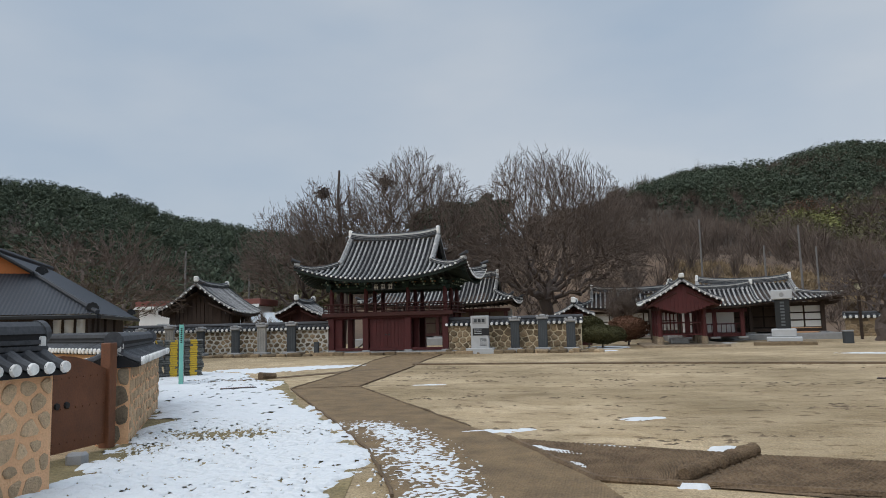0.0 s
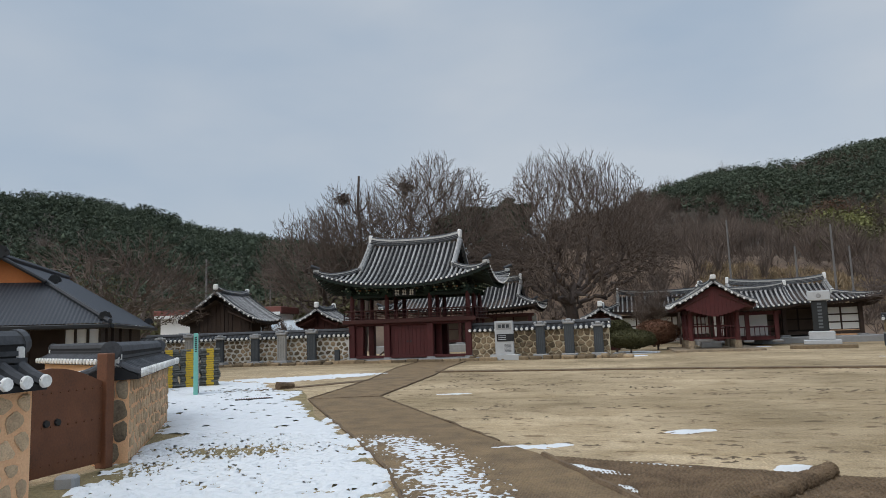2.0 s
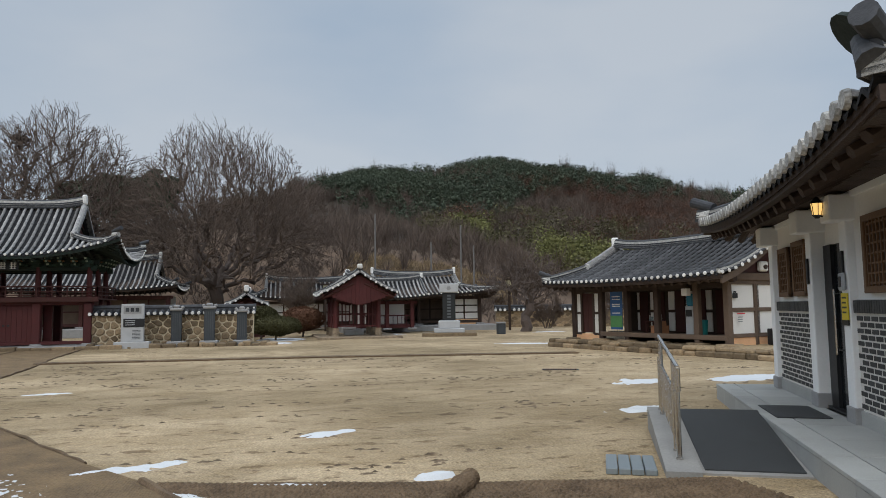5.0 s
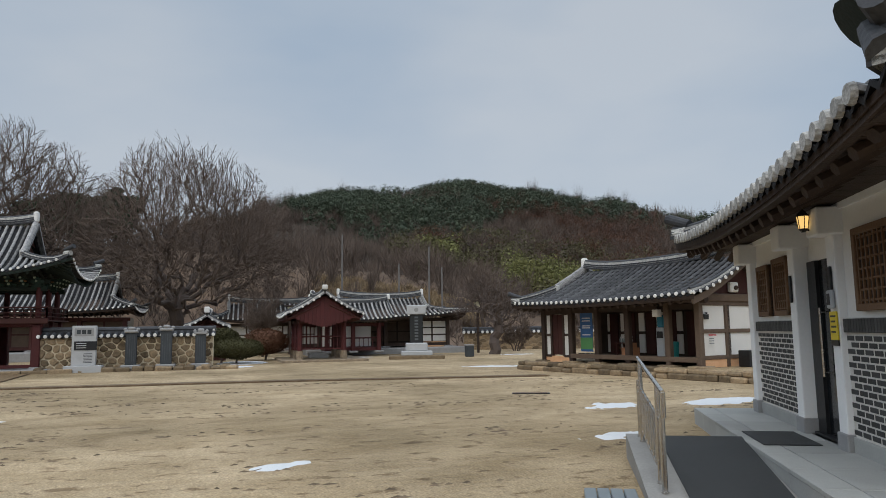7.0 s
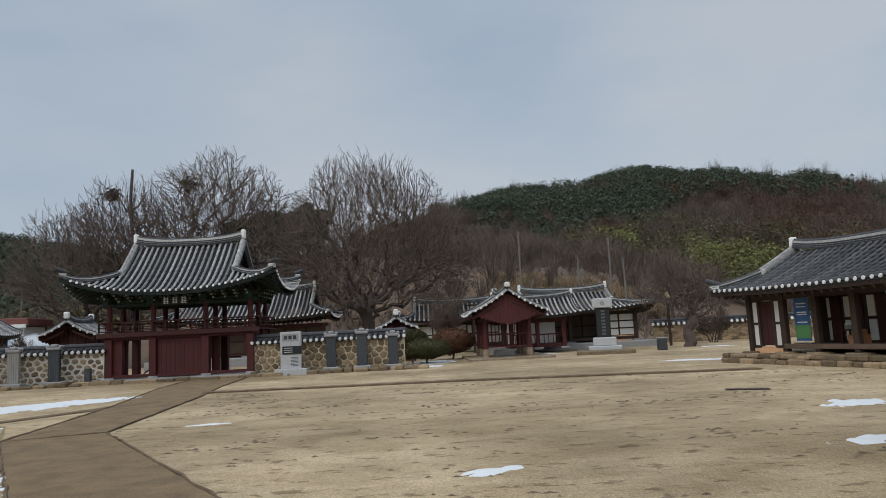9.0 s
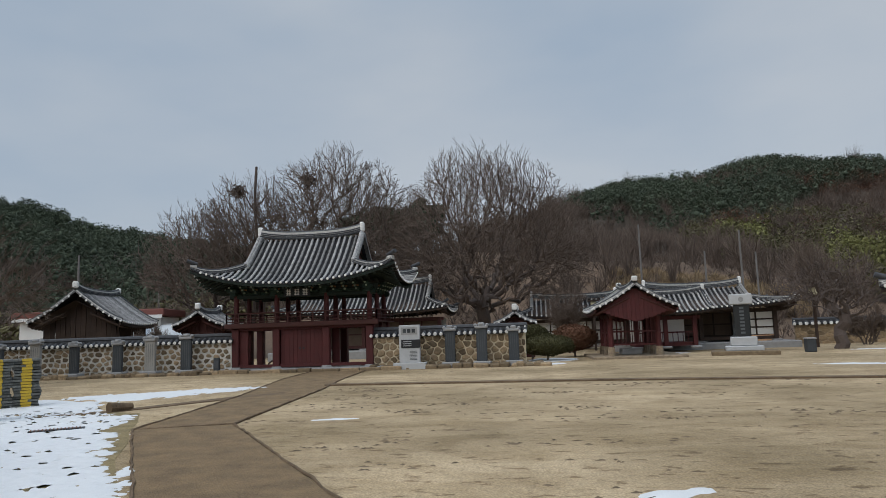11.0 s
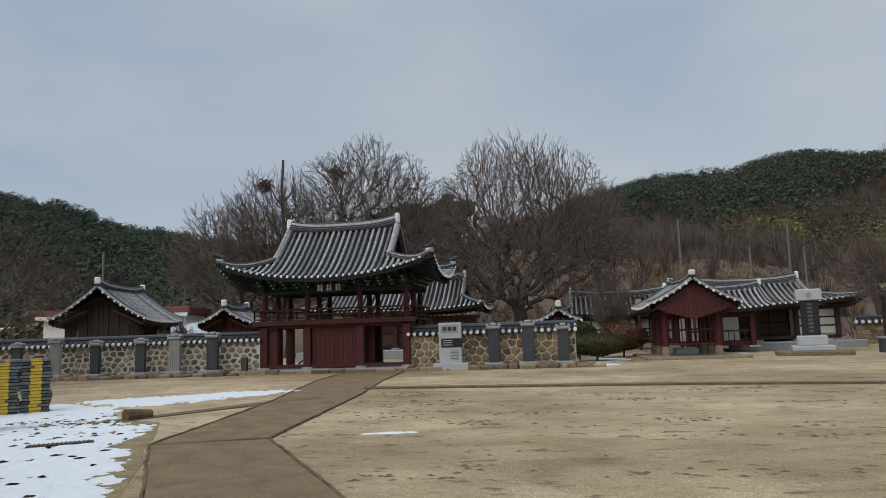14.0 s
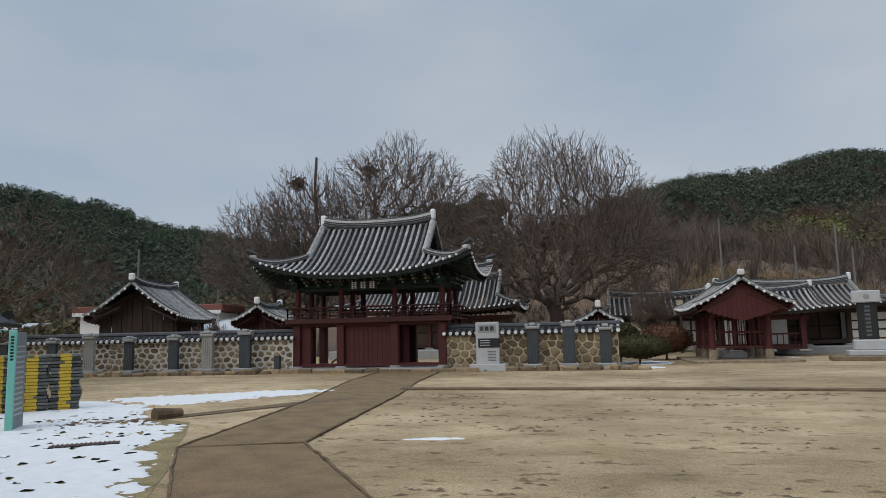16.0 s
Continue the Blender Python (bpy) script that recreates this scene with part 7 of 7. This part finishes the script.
def dome_tree(name, label, x, y, height, width, seed, tips, low=0.2, base=0.42, thick=1.0, fine=0.0125, bark=None, lump=0.14, split=0.2, limbs=11):
    """A spreading crown: tips fill a lobed dome and are gathered into limbs."""
    t = thing(name, label, "tree", (x, y, ground_z(x, y) - 0.1))
    rng = random.Random(seed)
    pts = []
    while len(pts) < tips:
        v = Vector((rng.gauss(0, 1), rng.gauss(0, 1), abs(rng.gauss(0, 1)) - 0.45)).normalized()
        lobe = 0.9 + lump * noise.noise((v.x * 2.6 + seed, v.y * 2.6, v.z * 2.6)) + 0.09 * noise.noise((v.x * 7 + seed, v.y * 7, v.z * 7))
        k = rng.uniform(0.03, 1.0) ** 0.32 * lobe
        z = height * (base + (1 - base) * v.z * k)
        if z > low * height:
            pts.append((v.x * k * width / 2, v.y * k * width / 2, z))
    trunk, twigs = ([], []), ([], [])
    pts = np.array(pts)
    r = fine * 1.15 * tips ** 0.4 * thick
    lean = Vector((rng.uniform(-0.06, 0.06), rng.uniform(-0.06, 0.06), 0)) * height * thick
    crotch = lean + Vector((0, 0, height * split))
    bole = [crotch * (i / 5) + Vector((math.sin(i * 1.9), math.cos(i * 2.3), 0)) * 0.05 * thick * min(i, 5 - i) for i in range(6)]
    limb(trunk, bole, [r * (1.25 - 0.3 * i / 5) for i in range(6)], 8)
    # main limbs fan out from the crotch, each to its own share of the crown
    mains = []
    for k in range(limbs):
        up = 1 - (k + 0.5) / limbs
        a = k * 2.399 + rng.uniform(-0.4, 0.4)
        flat = math.sqrt(max(0.0, 1 - up * up))
        mains.append((flat * math.cos(a), flat * math.sin(a), up * 0.9 + 0.05))
    u = pts - np.array(crotch)
    u /= np.linalg.norm(u, axis=1, keepdims=True) + 1e-6
    share = np.argmax(u @ np.array(mains).T, 1)
    for k, d in enumerate(mains):
        own = pts[share == k]
        if len(own):
            way = (Vector(d) + Vector((0, 0, 0.7))).normalized()
            start = crotch.lerp(bole[4], rng.uniform(0, 0.9))
            fork(trunk, twigs, start, way, own, max(fine, fine * 1.2 * len(own) ** 0.42) * thick, 0, rng, fine)
    raw("trunk", trunk[0], trunk[1], bark or M_BARK, t)
    raw("crown", twigs[0], twigs[1], bark or M_TWIG, t)


dome_tree("zelkova_tree", "large bare zelkova tree with a broad fan of twigs", -3.4, 58.5, 16.7, 17.8, 6, 8500, 0.2, 0.44, fine=0.011)
dome_tree("zelkova_tree", "large bare zelkova tree behind the gate", -16.0, 61.0, 18.2, 16.6, 9, 6000, 0.2, 0.48)
dome_tree("zelkova_tree", "spreading bare zelkova tree with bird nests", -23.4, 60.0, 16.4, 10.6, 15, 1700, 0.3, 0.55, lump=0.3)
dome_tree("bare_tree", "low wide bare tree behind the wall", -27.4, 61.0, 14.6, 12.6, 23, 2800, 0.3, 0.5, lump=0.22)
dome_tree("bare_tree", "bare garden tree behind the house", -22.6, 30.0, 7.6, 9.6, 31, 1000, 0.3, 0.5, 1.5, 0.011, M_TWIG, 0.25, 0.22, 8)
dome_tree("bare_tree", "old bare tree with twisted trunk near the hall", 16.0, 45.5, 5.8, 6.8, 38, 700, 0.42, 0.55, 1.7, 0.011, M_BARK, 0.3, 0.32, 7)
bare_tree("bare_tree", "slim bare tree behind the inner hall", 20.0, 58.0, 7.5, 41, stems=3, spread=0.5, lean=0.3, maxlev=5, r=0.16)
bare_tree("bare_tree", "small bare tree by the far hall", 2.2, 50.5, 4.2, 43, stems=3, spread=0.5, lean=0.3, maxlev=5, r=0.1)
bare_tree("bare_tree", "small bare bush behind the wall", -20.0, 40.5, 2.6, 47, stems=4, spread=0.55, lean=0.5, maxlev=5, r=0.06)
bare_tree("bare_tree", "small bare bush by the clay wall", 19.5, 50.5, 2.6, 53, stems=4, spread=0.6, lean=0.6, maxlev=5, r=0.06)
bare_tree("bare_tree", "small bare bush by the clay wall", 23.0, 50.0, 2.4, 59, stems=4, spread=0.6, lean=0.6, maxlev=5, r=0.06)
sn = thing("dead_trunk", "dead broken tree trunk behind the gate", "tree", (-21.9, 59.0, ground_z(-21.9, 59)))
dead = [Vector((0.35 * math.sin(k * 0.8), 0, 15.6 * k / 7 - (ground_z(-21.9, 59) * k / 7))) for k in range(8)]
bole = ([], [])
limb(bole, dead, [0.24 - 0.02 * k for k in range(8)], 7)
raw("trunk", bole[0], bole[1], M_BARK, sn)
for k, (dx, dz) in enumerate(((-2.0, 3.4), (1.3, 2.0), (-1.1, 1.6), (0.8, 0.9))):
    bm = bmesh.new()
    a = dead[4 + k // 2] + Vector((0, 0, 0.4 * k))
    b = a + Vector((dx * 0.55, 0.2, dz * 0.35))
    c = a + Vector((dx, 0.1, dz))
    tube(bm, a, b, 0.1, 0.07, 6)
    tube(bm, b, c, 0.07, 0.03, 6)
    part("broken_limb", bm, M_BARK, sn)
for (x, z) in ((-23.94, 13.7), (-17.84, 14.3)):
    ns = thing("bird_nest", "dark twig nest high in the bare tree", "nest", (x, 59.5, z))
    vs, fs = leaf_cloud(260, lambda r: tuple(Vector((r.gauss(0, 0.28), r.gauss(0, 0.28), r.gauss(0, 0.24)))), 0.16, int(z * 10))
    raw("twigs", vs, fs, M_BARK, ns, kind="stuff")


vs, fs = leaf_cloud(5200, lambda r: (r.gauss(0, 1.5), r.gauss(0, 1.3), 3.0 + r.gauss(0, 1.0)), 0.09, 333)
gb_ = thing("evergreen_tree", "ragged olive evergreen tree behind the house", "tree", (-29.0, 34.5, 0))
part("trunk", tubem((0, 0, 0), (0.2, 0, 3.4), 0.16, 0.07, 7), M_BARK, gb_)
raw("crown", vs, fs, mat("olive_leaves", (0.11, 0.1, 0.05), 0.9, 0.5, 0.5, 4, 0, tint=(0.05, 0.048, 0.026), rnd=0.4, island=True, spec=0.1), gb_)


def pine(x, y, h, seed):
    z = ground_z(x, y)
    p = thing("pine_tree", "pine tree with leaning trunk and dark crown", "tree", (x, y, z - 0.1), 0, "pines on the knoll")
    rng = random.Random(seed)
    bx, by = rng.uniform(-0.8, 0.8), rng.uniform(-0.5, 0.5)
    bm = bmesh.new()
    sweep(bm, [Vector((bx * (k / 5) ** 1.5, by * (k / 5), h * 0.8 * k / 5)) for k in range(6)], [(0.16 * math.cos(a * math.tau / 6), 0.16 * math.sin(a * math.tau / 6)) for a in range(6)], Vector((0, 1, 0)))
    for k in range(5):
        a = rng.uniform(0, math.tau)
        tube(bm, (bx * 0.6, by * 0.6, h * rng.uniform(0.45, 0.75)), (bx + 1.5 * math.cos(a), by + 1.5 * math.sin(a), h * rng.uniform(0.7, 0.85)), 0.07, 0.03, 5)
    part("trunk", bm, M_BARK, p)
    blobs = [(bx + rng.uniform(-1.5, 1.5), by + rng.uniform(-1.5, 1.5), h * rng.uniform(0.66, 0.95), rng.uniform(0.8, 1.5)) for _ in range(10)]

    def place(r):
        b = r.choice(blobs)
        v = Vector((r.gauss(0, 1), r.gauss(0, 1), r.gauss(0, 1))).normalized() * b[3] * r.uniform(0.5, 1)
        return (b[0] + v.x, b[1] + v.y, b[2] + v.z * 0.45)
    vs, fs = leaf_cloud(1500, place, 0.24, seed)
    raw("crown", vs, fs, M_PINE, p)


rng = random.Random(77)
for k in range(36):
    az = -16.5 + 8.0 * k / 35 + rng.uniform(-0.6, 0.6)
    r = rng.uniform(84, 112)
    pine(r * math.sin(radians(az)), 5 + r * math.cos(radians(az)), rng.uniform(6.5, 9.5), 100 + k)


# ---- woods on the hills ----
def woods(name, label, material, count, r0, r1, az0, az1, size, height, leaf, per, seed, accept, flat=0.6, twiggy=False, bulk=False):
    rng = np.random.default_rng(seed)
    V, Fc = [], 0
    cs = []
    tries = 0
    while len(cs) < count and tries < count * 12:
        tries += 1
        az, r = rng.uniform(az0, az1), math.sqrt(rng.uniform(r0 * r0, r1 * r1))
        x, y = r * math.sin(radians(az)), 5 + r * math.cos(radians(az))
        if accept(az, r, noise.noise((x * 0.022, y * 0.022, seed)) + rng.normal(0, 0.2)):
            cs.append((x, y, ground_z(x, y), rng.uniform(0.7, 1.3)))
    if not cs:
        return
    c = np.repeat(np.array(cs), per, 0)
    n = len(c)
    v = rng.normal(size=(n, 3))
    v /= np.linalg.norm(v, axis=1, keepdims=True)
    v *= rng.uniform(0.35, 1.0, (n, 1)) ** 0.5
    pos = np.empty((n, 3))
    pos[:, 0] = c[:, 0] + v[:, 0] * size * c[:, 3]
    pos[:, 1] = c[:, 1] + v[:, 1] * size * c[:, 3]
    pos[:, 2] = c[:, 2] + height * c[:, 3] * (0.62 + 0.38 * v[:, 2])
    if twiggy:
        foot = np.stack([c[:, 0] + v[:, 0] * size * 0.12, c[:, 1] + v[:, 1] * size * 0.12, c[:, 2] + height * c[:, 3] * rng.uniform(0.0, 0.5, n)], 1)
        wide = rng.normal(size=(n, 3)) * leaf
        wide[:, 2] *= 0.2
        tri = np.stack([foot - wide * 0.8, foot + wide * 0.8, pos], 1)
    else:
        a = rng.normal(size=(n, 3))
        b = rng.normal(size=(n, 3))
        a /= np.linalg.norm(a, axis=1, keepdims=True)
        b /= np.linalg.norm(b, axis=1, keepdims=True)
        s = leaf * rng.uniform(0.6, 1.3, (n, 1))
        b[:, 2] *= flat
        tri = np.stack([pos - a * s, pos + b * s * 1.5, pos + a * s], 1)
    verts = tri.reshape(-1, 3)
    index = np.arange(3 * n, dtype=np.int32)
    if bulk:
        # rounded bodies of the crowns, under the leaves
        ball = bmesh.new()
        bmesh.ops.create_icosphere(ball, subdivisions=1, radius=1.0)
        bv = np.array([tuple(q.co) for q in ball.verts])
        bf = np.array([[q.index for q in f.verts] for f in ball.faces], dtype=np.int32)
        ball.free()
        cc = np.repeat(np.array(cs), 2, 0)
        m = len(cc)
        cc[:, :2] += rng.normal(size=(m, 2)) * size * 0.5
        body = bv[None] * rng.uniform(0.45, 1.35, (m, len(bv), 1))
        high = rng.uniform(0.4, 0.75, m)
        body = np.stack([body[:, :, 0] * (size * 0.34 * cc[:, 3])[:, None] + cc[:, 0, None], body[:, :, 1] * (size * 0.34 * cc[:, 3])[:, None] + cc[:, 1, None], body[:, :, 2] * (height * 0.1 * cc[:, 3])[:, None] + (cc[:, 2] + height * cc[:, 3] * high)[:, None]], 2)
        tufts = (bf[None] + (np.arange(m, dtype=np.int32) * len(bv))[:, None, None]).reshape(-1) + len(verts)
        verts = np.concatenate([verts, body.reshape(-1, 3)])
        index = np.concatenate([index, tufts.astype(np.int32)])
    me = bpy.data.meshes.new(name)
    me.vertices.add(len(verts))
    me.vertices.foreach_set("co", verts.ravel())
    me.loops.add(len(index))
    me.loops.foreach_set("vertex_index", index)
    me.polygons.add(len(index) // 3)
    me.polygons.foreach_set("loop_start", np.arange(0, len(index), 3, dtype=np.int32))
    me.update()
    me.validate()
    me.materials.append(material)
    tagged(new(name, me), label, "woods", "", "stuff")


def west(az):
    return az < -16


woods("pine_woods", "dark green pine woods on the western hill", M_PINE, 2700, 130, 345, -62, -14, 2.0, 7.2, 0.36, 150, 1, lambda az, r, n: n > -0.25 - (r - 160) / 400, bulk=True)
woods("pine_woods", "dark green pine woods on the eastern hill", M_PINE, 2200, 205, 345, -4, 34, 2.0, 7.2, 0.36, 150, 2, lambda az, r, n: n > -0.3 + max(0, (262 - r) / 80) + max(0, (az - 19) / 9) + max(0, (7 - az) / 6), bulk=True)
woods("pine_woods", "dark green pine woods on the eastern ridge", M_PINE, 650, 250, 345, 24, 60, 2.0, 7.2, 0.36, 150, 12, lambda az, r, n: n > -0.1, bulk=True)
woods("bare_woods", "brown bare woodland on the hillside", M_WOODS, 3300, 105, 340, -6, 60, 3.0, 7.0, 0.05, 100, 3, lambda az, r, n: n < 0.3 and (az > 13 or r > 128), twiggy=True)
woods("bare_woods", "brown bare woodland on the western slopes", M_WOODS, 1200, 85, 210, -62, -15, 2.8, 5.6, 0.045, 80, 4, lambda az, r, n: n < 0.2, twiggy=True)
M_RUST = mat("rust_red_woodland", (0.15, 0.075, 0.048), 0.95, 0.5, 0.05, 1.0, 0, tint=(0.08, 0.045, 0.035), rnd=0.3, island=True, spec=0.1)
woods("russet_woods", "rust-brown leafy woods on the eastern hill", M_RUST, 520, 170, 300, 14, 34, 3.2, 6.5, 0.2, 140, 5, lambda az, r, n: n > -0.1)
woods("bamboo_grove", "yellow-green bamboo grove below the hill", M_BAMBOO, 115, 112, 150, 22, 31, 2.4, 8.0, 0.27, 230, 6, lambda az, r, n: n > -0.15)
woods("bamboo_grove", "yellow-green bamboo grove at the foot of the hill", M_BAMBOO, 30, 150, 180, 14, 17, 2.6, 6.0, 0.4, 130, 7, lambda az, r, n: True)
M_OLIVE = mat("olive_scrub", (0.13, 0.12, 0.062), 0.95, 0.5, 0.08, 1.5, 0, tint=(0.075, 0.07, 0.042), rnd=0.35, island=True, spec=0.1)
woods("olive_scrub", "olive evergreen scrub at the foot of the hills", M_OLIVE, 560, 85, 210, 12, 55, 2.6, 5.5, 0.38, 90, 8, lambda az, r, n: n > -0.1)
woods("olive_scrub", "olive evergreen scrub behind the village", M_OLIVE, 130, 66, 130, -62, -22, 2.4, 4.6, 0.36, 90, 9, lambda az, r, n: n > 0.0)
woods("slope_scrub", "thin leafless scrub on the grassy slope", M_WOODS, 1100, 64, 130, -18, 24, 1.4, 2.0, 0.03, 40, 10, lambda az, r, n: True, twiggy=True)
woods("ridge_trees", "tall leafless trees along the crest of the hill", M_WOODS, 70, 300, 338, 16, 50, 3.4, 12.5, 0.07, 130, 17, lambda az, r, n: True, twiggy=True)
woods("ridge_trees", "leafless trees on the low saddle of the hill", M_WOODS, 60, 290, 338, -6, 8, 3.2, 10.0, 0.07, 130, 18, lambda az, r, n: True, twiggy=True)
woods("slope_trees", "slender leafless trees on the grassy slope", M_WOODS, 80, 70, 125, -22, 30, 1.8, 5.6, 0.05, 70, 13, lambda az, r, n: True, twiggy=True)
woods("reed_bed", "pale dry reeds behind the inner hall", M_REED, 900, 80, 94, 6, 20, 0.7, 1.4, 0.05, 40, 11, lambda az, r, n: True, twiggy=True)
